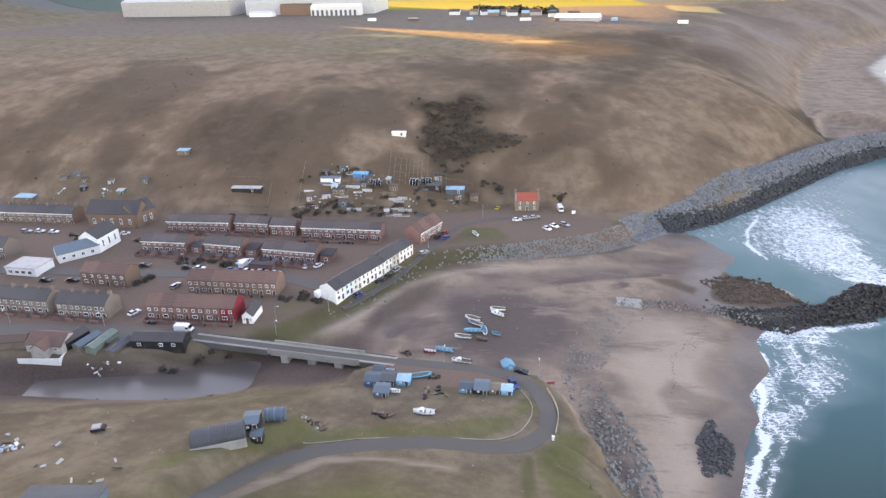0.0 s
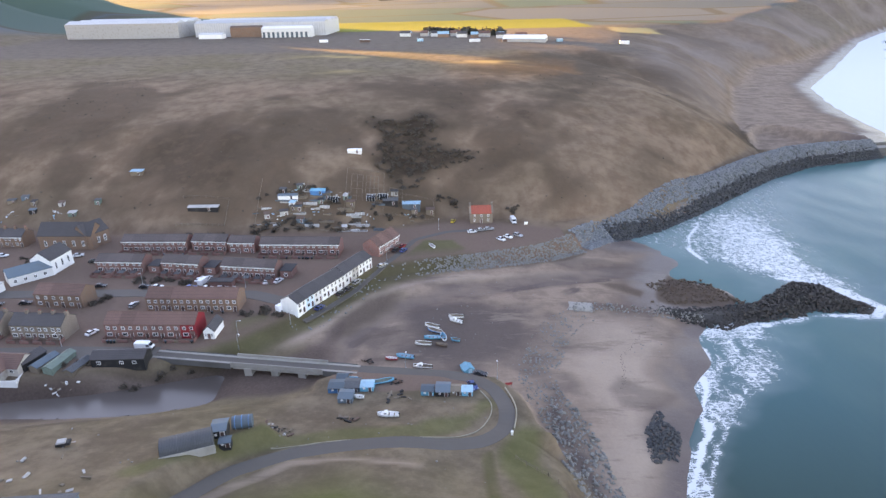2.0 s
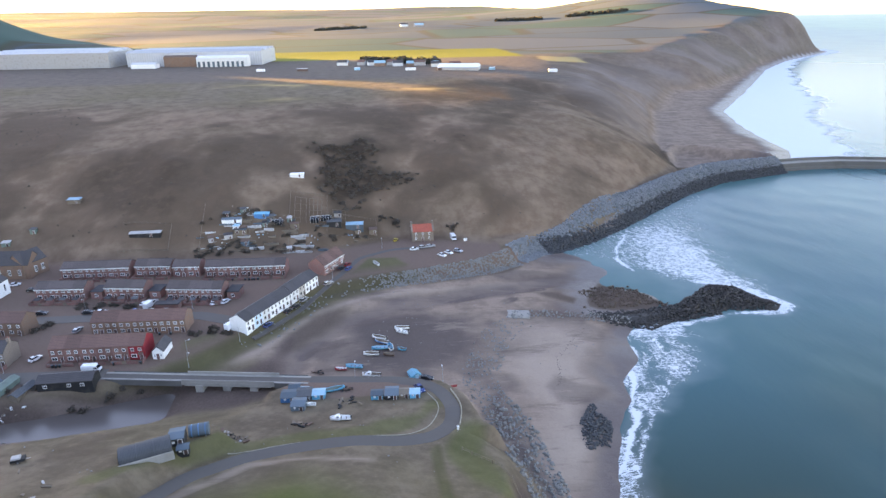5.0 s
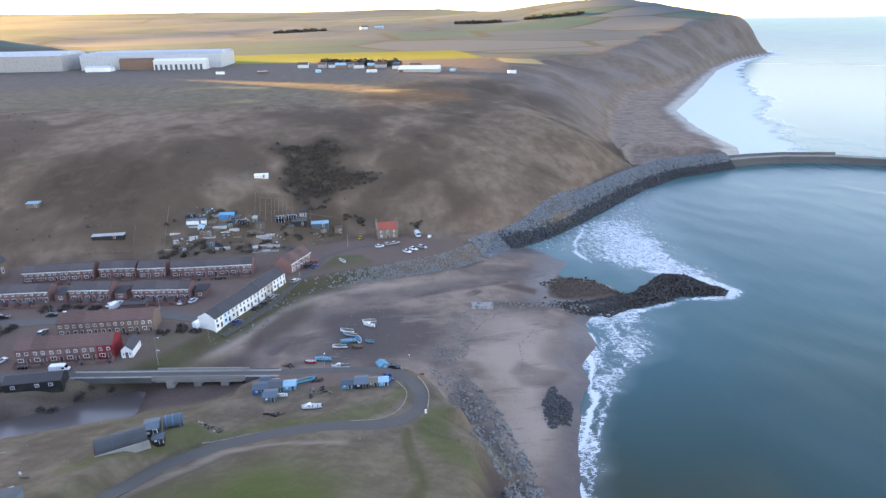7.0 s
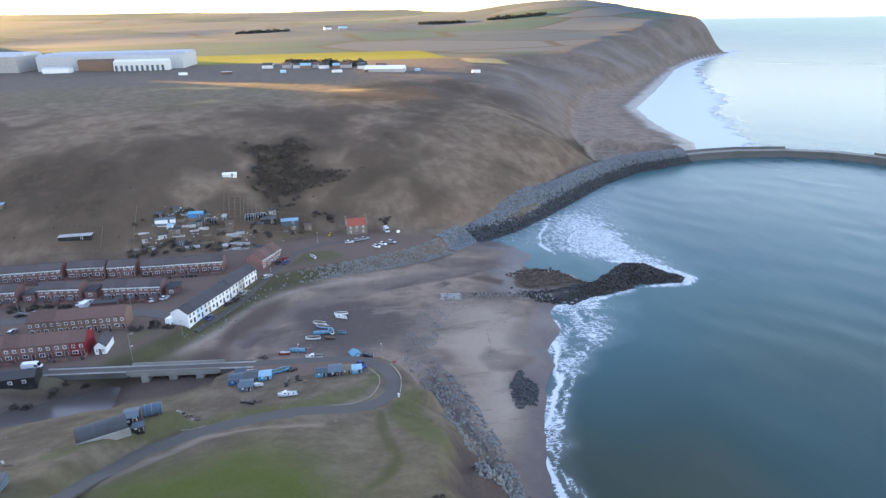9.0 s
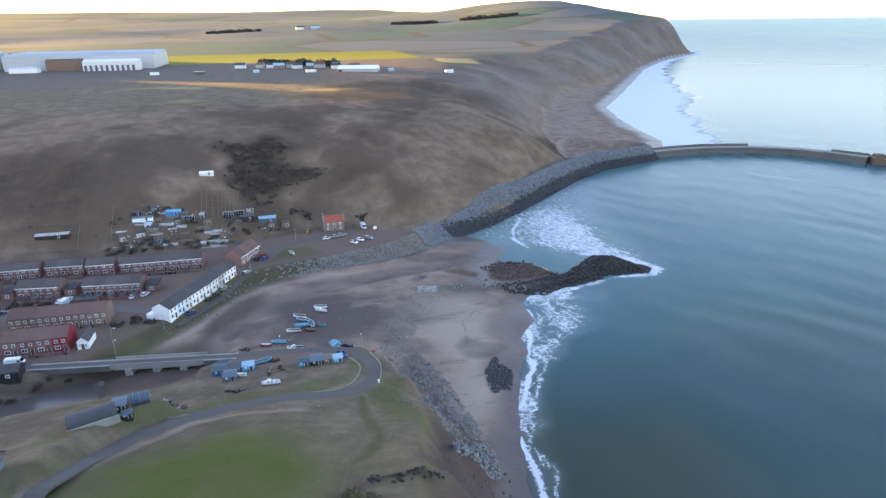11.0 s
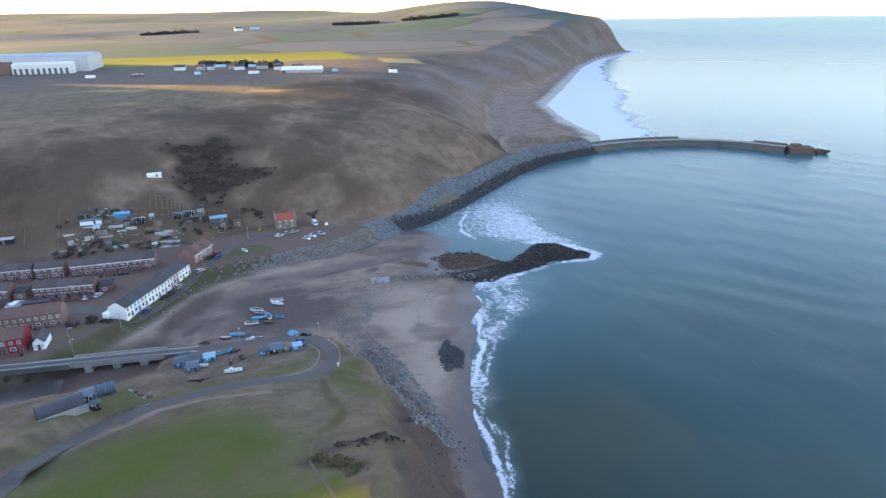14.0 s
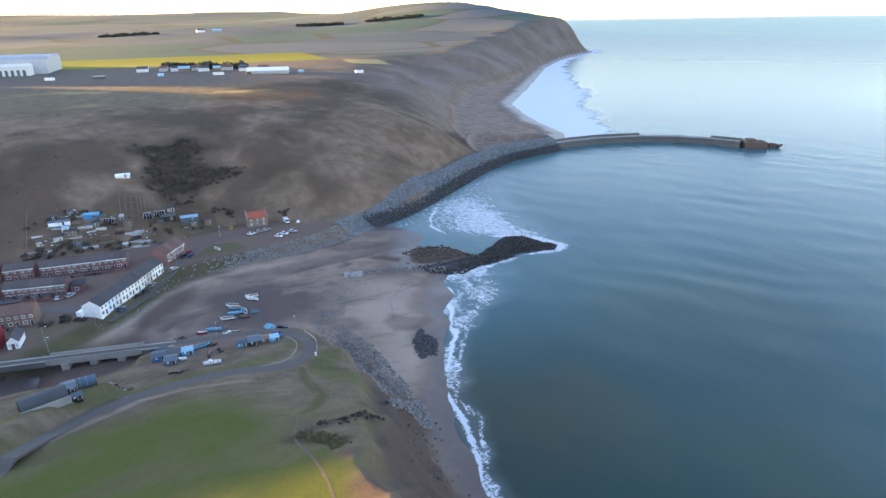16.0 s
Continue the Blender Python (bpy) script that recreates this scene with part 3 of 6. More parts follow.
    spots = np.maximum(spots, 0.8 * smooth(-2, 4, inset([(-37, 174), (-32, 188), (-21, 203), (-10, 202), (-14, 189), (-24, 177), (-33, 165)], X, Y) + 0.8 * w))
    spots = np.maximum(spots, 0.75 * smooth(2.0, 0.4, line_gap([(20, 222), (38, 226), (56, 232), (66, 240)], X, Y) + 0.5 * w))
    spots = np.maximum(spots, 0.75 * smooth(-1, 2, inset([(82, 196), (89, 211), (97, 220), (105, 214), (109, 206), (118, 199), (124, 196.5), (110, 192), (93, 191)], X, Y) + 1.2 * w))
    spots = np.maximum(spots, 0.8 * smooth(-1, 2.5, inset([(64, 212), (76, 211), (82, 203), (80, 196), (72, 202)], X, Y) + 0.9 * w))
    mud = np.maximum(mud, spots)
    sand = sand * (1 - spots)
    mud = np.maximum(mud, 0.8 * smooth(0.06, 0.2, rough(X, Y, 16, 121, 4)) * smooth(-4, 8, X) * smooth(72, 60, Y) * (n > 0))
    pale = smooth(-10, 12, inset([(44, 180), (66, 182), (84, 168), (66, 128), (52, 96), (42, 100), (43, 140)], X, Y) + 2 * w)
    pale = np.maximum(pale, smooth(3.4, 0.6, line_gap([(-51, 161), (-44, 170), (-38, 180), (-32, 188), (-26, 197), (-14, 205.5), (-3, 210), (16, 214), (60, 222)], X, Y) + 0.8 * w) * 0.65)
    tracks = [[(-6, 152), (6, 166), (18, 182), (40, 196), (54, 206)], [(12, 148), (24, 166), (30, 186), (26, 204), (6, 214)], [(-24, 166), (-8, 186), (12, 198), (44, 208), (70, 214)]]
    rut = np.zeros(X.shape)
    for k, line in enumerate(tracks):
        rut = np.maximum(rut, smooth(1.5, 0.5, np.abs(line_gap(line, X + 5 * rough(X, Y, 40, 160 + k, 2), Y + 5 * rough(X, Y, 40, 170 + k, 2)) - 1.0)))
    dark = smooth(-8, 8, inset([(-14, 158), (-6, 190), (18, 195), (38, 190), (34, 172), (27, 153), (10, 150)], X, Y) + 2 * w)
    dark = np.maximum(dark, 0.55 * smooth(-1.5, 1.5, inset([(51, 142), (56, 148), (62, 143), (71, 140), (65, 133), (61, 131), (52, 134)], X, Y) + 0.5 * w))
    dark = np.maximum(dark, smooth(-3, 4, inset([(33, 142), (37, 140), (38, 110), (40, 80), (34, 70), (33, 108), (28, 132)], X, Y) + w))
    dark = np.maximum(dark, 0.6 * smooth(0.05, 0.25, rough(X * 0.6 + 0.3 * Y, Y, 20, 83, 4)) * smooth(1, 6, shore) * (1 - 0.8 * pale) * (Y < 300))
    green = np.maximum(green, 0.4 * smooth(6, 2, line_gap([(-42, 180), (-30, 200), (-17, 218), (-4, 224)], X, Y) + w))
    slip = smooth(-8, 0, inset([(-66, 158), (-59, 163), (-47, 176), (-36, 192), (-25, 205), (-7, 219), (12, 225), (12, 232), (-8, 230), (-20, 220), (-33, 199), (-48, 180), (-64, 168)], X, Y) + w)
    sand = sand * (1 - 0.85 * slip)
    scrub = np.maximum(scrub, 0.6 * slip * (0.6 + 0.4 * smooth(-0.2, 0.2, rough(X, Y, 8, 99, 3))))
    green = np.maximum(green, 0.4 * slip)
    scrub = np.maximum(scrub, 0.42 * smooth(0.0, 0.3, rough(X, Y * 1.4, 17, 97, 4)) * smooth(2, 10, n) * smooth(-5, -35, X))
    scrub = np.maximum(scrub, 0.5 * smooth(1.6, 0.5, line_gap([(12, 105), (11, 90), (12.5, 77), (8, 66), (4.5, 62)], X, Y) + 0.4 * w))
    green = green * (1 - 0.85 * scrub)
    side = smooth(1.7, 0.5, line_gap([(-60, 62), (-46, 82), (-39, 90), (-31, 98), (-20, 99), (-4, 97)], X, Y) + 0.35 * w)
    pale, sand = np.maximum(pale, 0.8 * side), np.maximum(sand, 0.55 * side)
    green = np.maximum(green, 0.45 * smooth(3.5, 1, line_gap([(-58, 88), (-50, 97), (-38, 107), (-24, 110.5), (-4, 112), (8, 117)], X, Y) + 0.6 * w))
    yard = smooth(4, 10, v) * smooth(2, -4, h) * (X < 60)
    yard = np.maximum(yard, smooth(3, 1, inset([(-30, 150), (12, 145), (14, 136), (-25, 137)], X, Y) * -1))
    bank_line = [(-30, 199), (-15, 217.5), (3, 222.5), (20, 226), (48, 234), (66, 247), (80, 258)]
    yard = np.maximum(yard, 0.85 * smooth(6.5, 3.5, line_gap(bank_line, X, Y) + 0.5 * w) * smooth(10, 30, X))
    sand = sand * (1 - 0.8 * smooth(7, 3, line_gap([(-59, 165), (-47, 178), (-34, 196), (-18, 219), (4, 230), (22, 231)], X, Y) + 0.7 * w))
    yard = yard * (1 - green)
    g = sheet("ground", X, Y, Z, M_ground, sand=sand, wet=wet, green=green, scrub=scrub, parcels=parcels, crop=crop, sunlit_straw=sunlit_straw, works=works, mud=mud, yard=yard, pale=pale, shale=shale, dark=np.maximum(dark, 0.9 * rut * smooth(0.3, 0.6, lattice(X, Y, 14, 9))), bracken=bracken)
    tagged(g, "winter grass, sand beach, village yards and moorland in one sheet", "ground")


def build_sea():
    xs = steps((25, 175, 1.0), (175, 240, 2), (240, 520, 4), (520, 1500, 16), (1500, 4880, 130))
    ys = steps((-480, 20, 20), (20, 280, 1.0), (280, 420, 2), (420, 900, 6), (900, 1800, 20), (1800, 4880, 130))
    X, Y = np.meshgrid(xs, ys)
    shore = inset(LAND, X, Y)
    off = -shore
    R = np.hypot(X, Y + 30)
    swell = 0.09 * np.sin((0.80 * X + 0.60 * Y) / 4.2 + 7 * rough(X, Y, 90, 5, 3)) * lattice(X, Y, 45, 8) * smooth(30, 90, Y) * smooth(0, 30, off) * smooth(700, 300, R)
    Z = swell + 78 * smooth(1500, 4880, R) ** 1.6
    w = 5 * rough(X, Y, 16, 15, 4)
    far = (Y > 405) * (X > 300)
    reach = np.interp(Y, [0, 60, 100, 124, 134, 142, 160, 178, 200], [10, 9, 9, 8, 12, 27, 31, 30, 14])
    scallop = 3.2 * np.sin(Y / 5.1 + 5 * rough(X, Y, 60, 29, 2)) * rough(X, Y, 30, 17, 2) * 2 + 0.7 * w
    near = (Y < 184) * smooth(-3, 0.3, off)
    south = near * smooth(reach * 1.25, reach * 0.35, off + 1.4 * w) * (0.30 + 0.27 * smooth(-0.25, 0.3, rough(X, Y, 9, 37, 3)))
    lip = near * np.maximum(smooth(1.8, 0.3, np.abs(off + scallop - 1.2)), 0.6 * smooth(1.5, 0.3, np.abs(off + 1.2 * w - reach * 0.62 + scallop)) * smooth(150, 136, Y)) * 0.9
    lip = np.maximum(lip, near * 0.9 * smooth(5.5, 2.0, np.hypot(X - 84, (Y - 160) * 0.4) + w))
    cove = smooth(-16, 14, inset([(84, 260), (98, 272), (134, 296), (165, 318), (205, 350), (215, 345), (190, 300), (172, 262), (162, 228), (166, 205), (158, 186), (140, 205), (112, 232)], X, Y) + 3 * w)
    cove = cove * (0.36 + 0.30 * smooth(50, 8, np.hypot((X - 152) * 1.2, (Y - 238) * 0.62) + 1.5 * w))
    cove = np.maximum(cove, 0.85 * smooth(2.2, 0.5, line_gap([(118, 232), (116, 246), (122, 262), (132, 276)], X, Y) + 0.5 * np.abs(w)))
    rim = smooth(5, 0.5, line_gap([(96, 176), (118, 179.5), (139, 184.5), (158, 183.5), (164, 188.5), (156, 207), (143, 215)], X, Y) + 1.0 * w) * 0.74
    # far bay: breaking surf, with sky glare on the water whitened in as foam
    run = np.interp(Y, [440, 480, 560, 720, 860, 1000, 1250, 1400, 1700], [52, 62, 88, 104, 78, 62, 40, 28, 8])
    surf = far * smooth(run * 1.12, run * 0.8, off + 3.5 * w) * (0.86 + 0.14 * smooth(0.9, 0.3, off / run))
    foam = np.maximum.reduce([south, lip, cove, rim, surf])
    silt = smooth(260, 10, off + 70 * rough(X, Y, 90, 19, 3)) * smooth(190, 70, Y + 60 * rough(X, Y, 110, 25, 3)) * 0.95
    calm = smooth(450, 2600, R)
    s = sheet("water", X, Y, Z, M_sea, foam=foam, silt=silt, calm=calm)
    tagged(s, "blue-green sea with white surf along the beach", "sea")


build_ground()
build_sea()

# ---- building tools ----
class Shape:
    """Collects faces for one mesh."""

    def __init__(self):
        self.v, self.f = [], []

    def face(self, *pts):
        n = len(self.v)
        self.v += [tuple(p) for p in pts]
        self.f.append(tuple(range(n, n + len(pts))))
        return self

    def box(self, x0, x1, y0, y1, z0, z1, cut=0.0):
        """A box; cut: how far the top's rim is drawn in."""
        n = len(self.v)
        c = cut
        self.v += [(x0, y0, z0), (x1, y0, z0), (x1, y1, z0), (x0, y1, z0), (x0, y0, z1 - c), (x1, y0, z1 - c), (x1, y1, z1 - c), (x0, y1, z1 - c)]
        if c:
            self.v += [(x0 + c, y0 + c, z1), (x1 - c, y0 + c, z1), (x1 - c, y1 - c, z1), (x0 + c, y1 - c, z1)]
        sides = [(0, 3, 2, 1), (0, 1, 5, 4), (1, 2, 6, 5), (2, 3, 7, 6), (3, 0, 4, 7)]
        sides += [(4, 5, 9, 8), (5, 6, 10, 9), (6, 7, 11, 10), (7, 4, 8, 11), (8, 9, 10, 11)] if c else [(4, 5, 6, 7)]
        self.f += [tuple(n + i for i in s) for s in sides]
        return self

    def prism(self, ring, y0, y1):
        """A closed ring of (x, z), anticlockwise seen from -y, drawn from y0 to y1."""
        n, k = len(self.v), len(ring)
        self.v += [(x, y0, z) for x, z in ring] + [(x, y1, z) for x, z in ring]
        self.f += [tuple(n + i for i in range(k)), tuple(n + k + i for i in reversed(range(k)))]
        self.f += [(n + i, n + k + i, n + k + (i + 1) % k, n + (i + 1) % k) for i in range(k)]
        return self

    def prism_x(self, ring, x0, x1):
        """A closed ring of (y, z) drawn from x0 to x1."""
        n, k = len(self.v), len(ring)
        self.v += [(x0, y, z) for y, z in ring] + [(x1, y, z) for y, z in ring]
        self.f += [tuple(n + i for i in reversed(range(k))), tuple(n + k + i for i in range(k))]
        self.f += [(n + i, n + (i + 1) % k, n + k + (i + 1) % k, n + k + i) for i in range(k)]
        return self

    def tube(self, a, b, r0, r1=None, sides=8):
        a, b = Vector(a), Vector(b)
        r1 = r0 if r1 is None else r1
        q = (b - a).to_track_quat("Z", "Y")
        n = len(self.v)
        for p, r in ((a, r0), (b, r1)):
            self.v += [tuple(p + q @ Vector((r * math.cos(i * math.tau / sides), r * math.sin(i * math.tau / sides), 0))) for i in range(sides)]
        self.f += [(n + i, n + (i + 1) % sides, n + sides + (i + 1) % sides, n + sides + i) for i in range(sides)]
        self.f += [tuple(n + i for i in reversed(range(sides))), tuple(n + sides + i for i in range(sides))]
        return self

    def loft(self, rings, closed=True, caps=True):
        n, k = len(self.v), len(rings[0])
        for r in rings:
            self.v += [tuple(p) for p in r]
        m = k if closed else k - 1
        for j in range(len(rings) - 1):
            self.f += [(n + j * k + i, n + j * k + (i + 1) % k, n + (j + 1) * k + (i + 1) % k, n + (j + 1) * k + i) for i in range(m)]
        if caps and closed:
            self.f += [tuple(n + i for i in reversed(range(k))), tuple(n + (len(rings) - 1) * k + i for i in range(k))]
        return self

    def mesh(self, name, material):
        me = bpy.data.meshes.new(name)
        me.from_pydata(self.v, [], self.f)
        bm = bmesh.new()
        bm.from_mesh(me)
        bmesh.ops.recalc_face_normals(bm, faces=bm.faces)
        bm.to_mesh(me)
        bm.free()
        me.materials.append(material)
        return me


def part(name, shape, material, parent, label="", at=None):
    ob = new(name, shape.mesh(name, material) if isinstance(shape, Shape) else shape)
    ob.parent = parent
    if at is not None:
        ob.matrix_basis = at
    if label:
        ob["label"] = label
    return ob


def thing(name, label, category, group="", kind=""):
    ob = new(name)
    ob.empty_display_size = 0.3
    return tagged(ob, label, category, group, kind)


def stand(x, y, turn=0.0, lift=0.0):
    return pose(x, y, at_ground(x, y) + lift, 0, 0, turn)


def put_down(ob, x, y, turn=0.0, lift=0.0):
    ob.matrix_basis = stand(x, y, turn, lift)
    return ob


def strip(name, line, width, material, label, category, thick=0.12, step=1.5, level=None, side=0.0):
    """A road or kerb draped over the land, with its own thickness; side: metres to the left of the line."""
    pts = []
    for (x0, y0), (x1, y1) in zip(line, line[1:]):
        n = max(1, int(math.hypot(x1 - x0, y1 - y0) / step))
        pts += [(x0 + (x1 - x0) * i / n, y0 + (y1 - y0) * i / n) for i in range(n)]
    pts.append(line[-1])
    for _ in range(3):
        pts = [pts[0]] + [((a[0] + 2 * b[0] + c[0]) / 4, (a[1] + 2 * b[1] + c[1]) / 4) for a, b, c in zip(pts, pts[1:], pts[2:])] + [pts[-1]]
    s = Shape()
    rings = []
    for i, (x, y) in enumerate(pts):
        a, c = pts[max(0, i - 1)], pts[min(len(pts) - 1, i + 1)]
        dx, dy = c[0] - a[0], c[1] - a[1]
        ln = math.hypot(dx, dy) or 1
        nx, ny = -dy / ln, dx / ln
        x, y = x + nx * side, y + ny * side
        zs = [at_ground(x + nx * k, y + ny * k) for k in (-width / 2, 0, width / 2)]
        z = max(zs) * 0.6 + sum(zs) / 3 * 0.4 if level is None else level
        rings.append([(x - nx * width / 2, y - ny * width / 2, z - 0.5), (x - nx * width / 2, y - ny * width / 2, z + thick),
                      (x, y, z + thick + 0.02 * width / 4), (x + nx * width / 2, y + ny * width / 2, z + thick), (x + nx * width / 2, y + ny * width / 2, z - 0.5)])
    s.loft(rings, closed=True)
    ob = new(name, s.mesh(name, material))
    return tagged(ob, label, category, kind="structure")


ICO = bmesh.new()
bmesh.ops.create_icosphere(ICO, subdivisions=1, radius=1.0)
ICO_V = np.array([v.co[:] for v in ICO.verts])
ICO_F = np.array([[v.index for v in f.verts] for f in ICO.faces])
ICO.free()


def boulder_mesh(rng):
    """One angular boulder of unit size."""
    k = rng.normal(0, 1, (5, 3))
    k /= np.linalg.norm(k, axis=1)[:, None]
    v = ICO_V.copy()
    for d in k:
        reach = rng.uniform(0.55, 0.85)
        over = np.maximum(0, v @ d - reach)
        v -= over[:, None] * d
    return v * rng.uniform(0.75, 1.2, 3)


ROCK_RNG = np.random.default_rng(7)
ROCK_SHAPES = [boulder_mesh(ROCK_RNG) for _ in range(14)]


def turn_matrix(rng):
    a, b, c = rng.uniform(0, math.tau, 3)
    return np.array(Euler((a, b, c)).to_matrix())


def rocks(parent, places, sizes, material, singles, seed, name="boulder"):
    """Boulders at places: the first ones as parts of their own, the rest joined."""
    rng = np.random.default_rng(seed)
    meshes = []
    for i, v in enumerate(ROCK_SHAPES[:8]):
        me = bpy.data.meshes.new(name)
        me.from_pydata(v.tolist(), [], ICO_F.tolist())
        me.materials.append(material)
        meshes.append(me)
    vs, fs, n = [], [], 0
    for i, (p, r) in enumerate(zip(places, sizes)):
        m = turn_matrix(rng)
        if i < singles:
            ob = new(name, meshes[i % 8])
            ob.parent = parent
            ob.matrix_basis = Matrix.LocRotScale(Vector(p), Matrix(m.tolist()).to_quaternion(), Vector((r, r, r)))
        else:
            v = ROCK_SHAPES[rng.integers(14)] @ m.T * r + np.array(p)
            vs.append(v)
            fs.append(ICO_F + n)
            n += len(v)
    if vs:
        me = bpy.data.meshes.new("rubble")
        me.from_pydata(np.concatenate(vs).tolist(), [], np.concatenate(fs).tolist())
        me.materials.append(material)
        ob = new("rubble", me)
        ob.parent = parent
        ob["kind"] = "stuff"


def along(line, count, spread, rng):
    """Random places beside a line of corners."""
    line = np.array(line, float)
    seg = np.hypot(*(line[1:] - line[:-1]).T)
    cum = np.concatenate([[0], np.cumsum(seg)])
    s = rng.uniform(0, cum[-1], count)
    i = np.clip(np.searchsorted(cum, s) - 1, 0, len(seg) - 1)
    k = ((s - cum[i]) / seg[i])[:, None]
    p = line[i] + (line[i + 1] - line[i]) * k
    d = (line[i + 1] - line[i]) / seg[i][:, None]
    return p + np.stack([-d[:, 1], d[:, 0]], 1) * rng.uniform(-spread, spread, count)[:, None], s / cum[-1]


def twigs(name, centres, radii, material, label, category, per=70, leaf=0.35, seed=1, tall=0.8):
    """Bushes of many small leaf blades with an uneven outline, joined."""
    rng = np.random.default_rng(seed)
    vs, n = [], 0
    for c, r in zip(centres, radii):
        k = int(per * (0.6 + 0.4 * r))
        d = rng.normal(0, 1, (k, 3))
        d /= np.linalg.norm(d, axis=1)[:, None]
        lobes = rng.normal(0, 1, (4, 3))
        lobe = 0.7 + 0.45 * np.max(np.clip(d @ lobes.T, 0, 1.2), axis=1) * 0.6
        p = d * (rng.uniform(0.35, 1.0, k) * lobe)[:, None] * np.array([r, r, r * tall])
        p[:, 2] = np.abs(p[:, 2])
        p += np.array(c)
        u = rng.normal(0, 1, (k, 3))
        w = rng.normal(0, 1, (k, 3))
        s = leaf * rng.uniform(0.6, 1.5, k)[:, None] * (0.6 + 0.4 * r)
        u, w = u / np.linalg.norm(u, axis=1)[:, None] * s, w / np.linalg.norm(w, axis=1)[:, None] * s * 0.6
        vs.append(np.stack([p - u, p + w, p + u, p - w], 1).reshape(-1, 3))
    v = np.concatenate(vs)
    me = bpy.data.meshes.new(name)
    me.from_pydata(v.tolist(), [], np.arange(len(v)).reshape(-1, 4).tolist())
    me.materials.append(material)
    ob = new(name, me)
    return tagged(ob, label, category, kind="stuff")

# ---- coast: roads, bridge, sea defences, jetty ----
ROAD = [(-86, 160), (-62, 155), (-40, 150.5), (-22, 147.5), (-9, 145.3), (4, 143), (11.5, 140), (16, 134.5), (18.0, 127.5), (18.5, 121), (17.0, 114.6), (11.6, 109.4),
        (2, 107), (-17, 105), (-32, 101.5), (-43, 94), (-49, 82), (-55, 66), (-60, 48), (-66, 20)]
strip("road", ROAD[3:], 4.1, M_asphalt, "worn grey asphalt lane bending up the grassy bank", "road")
strip("road", [(-230, 166), (-150, 163), (-118, 162.5), (-86, 160.3)], 7.0, M_asphalt, "worn asphalt street before the brick terraces", "road")
strip("road", [(-205, 207), (-150, 204.5), (-108, 203), (-66, 199), (-54, 193)], 6.0, M_asphalt, "grey asphalt back street between the terraces", "road")
strip("road", [(-43.5, 180), (-40, 184), (-29.5, 201), (-19.5, 219), (-12, 234), (-6, 248), (8, 256), (26, 258)], 2.6, M_asphalt, "asphalt promenade along the white terrace", "road", thick=0.06, side=0.8)
strip("kerb", [(-37, 104.6), (-24, 107.4), (-5, 108.7), (6, 111.2), (11, 114.6), (14.6, 121), (14.8, 127), (12.5, 133)], 0.22, M_kerb, "worn pale concrete kerb along the lane", "kerb", thick=0.2)
strip("kerb", [(19.4, 134), (20.6, 128), (20.9, 121), (19.2, 114.6)], 0.25, M_kerb, "low pale concrete barrier round the bend", "kerb", thick=0.5)
strip("kerb", [(-20, 151), (-8, 148.8), (4, 146.6), (12, 144.4)], 0.4, M_concrete, "low concrete wall above the boat beach", "wall", thick=0.6)
strip("path", [(3.5, 61), (1.3, 54), (-0.1, 48), (0.3, 42), (1.5, 32.5), (1.4, 22.5), (0, 8)], 0.55, M_trod, "trodden earth footpath along the headland", "path", thick=0.03)


def build_bridge():
    t = thing("bridge", "grey concrete road bridge on low piers over the beck", "bridge")
    a, c = Vector((-86, 160, 0)), Vector((-22, 147.4, 0))
    ln = (c - a).length
    t.matrix_basis = Matrix.Translation((a.x, a.y, 8.0)) @ pose(0, 0, 0, 0, math.degrees(math.atan2(-0.15, ln)), math.degrees(math.atan2(c.y - a.y, c.x - a.x)))
    part("deck", Shape().box(0, ln, -2.2, 2.2, -0.7, 0.0, 0.05), M_asphalt, t, "worn asphalt deck")
    for y in (-2.55, 2.25):
        part("parapet", Shape().box(26, 55, y, y + 0.3, -1.0, 0.85, 0.06), M_concrete, t)
        for x0, x1 in ((2, 25.99), (55.01, ln - 1)):
            part("side_wall", Shape().box(x0, x1, y + 0.05, y + 0.25, -1.6, 0.3, 0.04), M_jetty, t)
    for y in (-2.15, 1.25):
        part("footway", Shape().box(0, ln, y, y + 0.9, 0.003, 0.14, 0.03), M_concrete, t)
    for x in (30.4, 39.0, 47.4):
        part("pier", Shape().box(x, x + 2.3, -2.9, 2.6, -8.2, -0.72, 0.2), M_concrete, t)
    for y in (-2.75, 2.57):
        part("beam", Shape().box(27, 54, y, y + 0.18, -1.2, -0.1), M_concrete, t)


build_bridge()

bk = [(-128, 141), (-122, 141), (-100, 141.5), (-80, 144.5), (-62, 149), (-45, 150), (-37, 154)]
s = Shape()
s.loft([[(x, y - 11, 2.4), (x, y + 11, 2.4)] for x, y in bk], closed=False, caps=False)
tagged(new("beck_pool", s.mesh("beck_pool", M_beck)), "still grey beck pool between grassy banks", "water", kind="structure")
slab = thing("concrete_slab", "pale square concrete slab on the beach rocks", "slab")
part("slab_top", Shape().box(-5, 5, -3.4, 3.2, -1.0, 0.2, 0.1), M_concrete, slab)
put_down(slab, 53, 191, -12, 0.0)

rng = np.random.default_rng(3)


def on_land(p, sink, sizes):
    return np.column_stack([p, height(p[:, 0], p[:, 1]) + sizes * sink])


# the grey armour-stone bank that sweeps out to the jetty
REV = [(66, 250), (80, 262.5), (104, 274), (134, 297), (162, 321), (202, 354.5), (240, 378.5), (302, 397)]


def ridge_height(o):
    return np.interp(o, [-8, -6.5, 2, 5, 8, 11], [-0.4, 0.2, 8.3, 10.0, 10.4, 9.4])


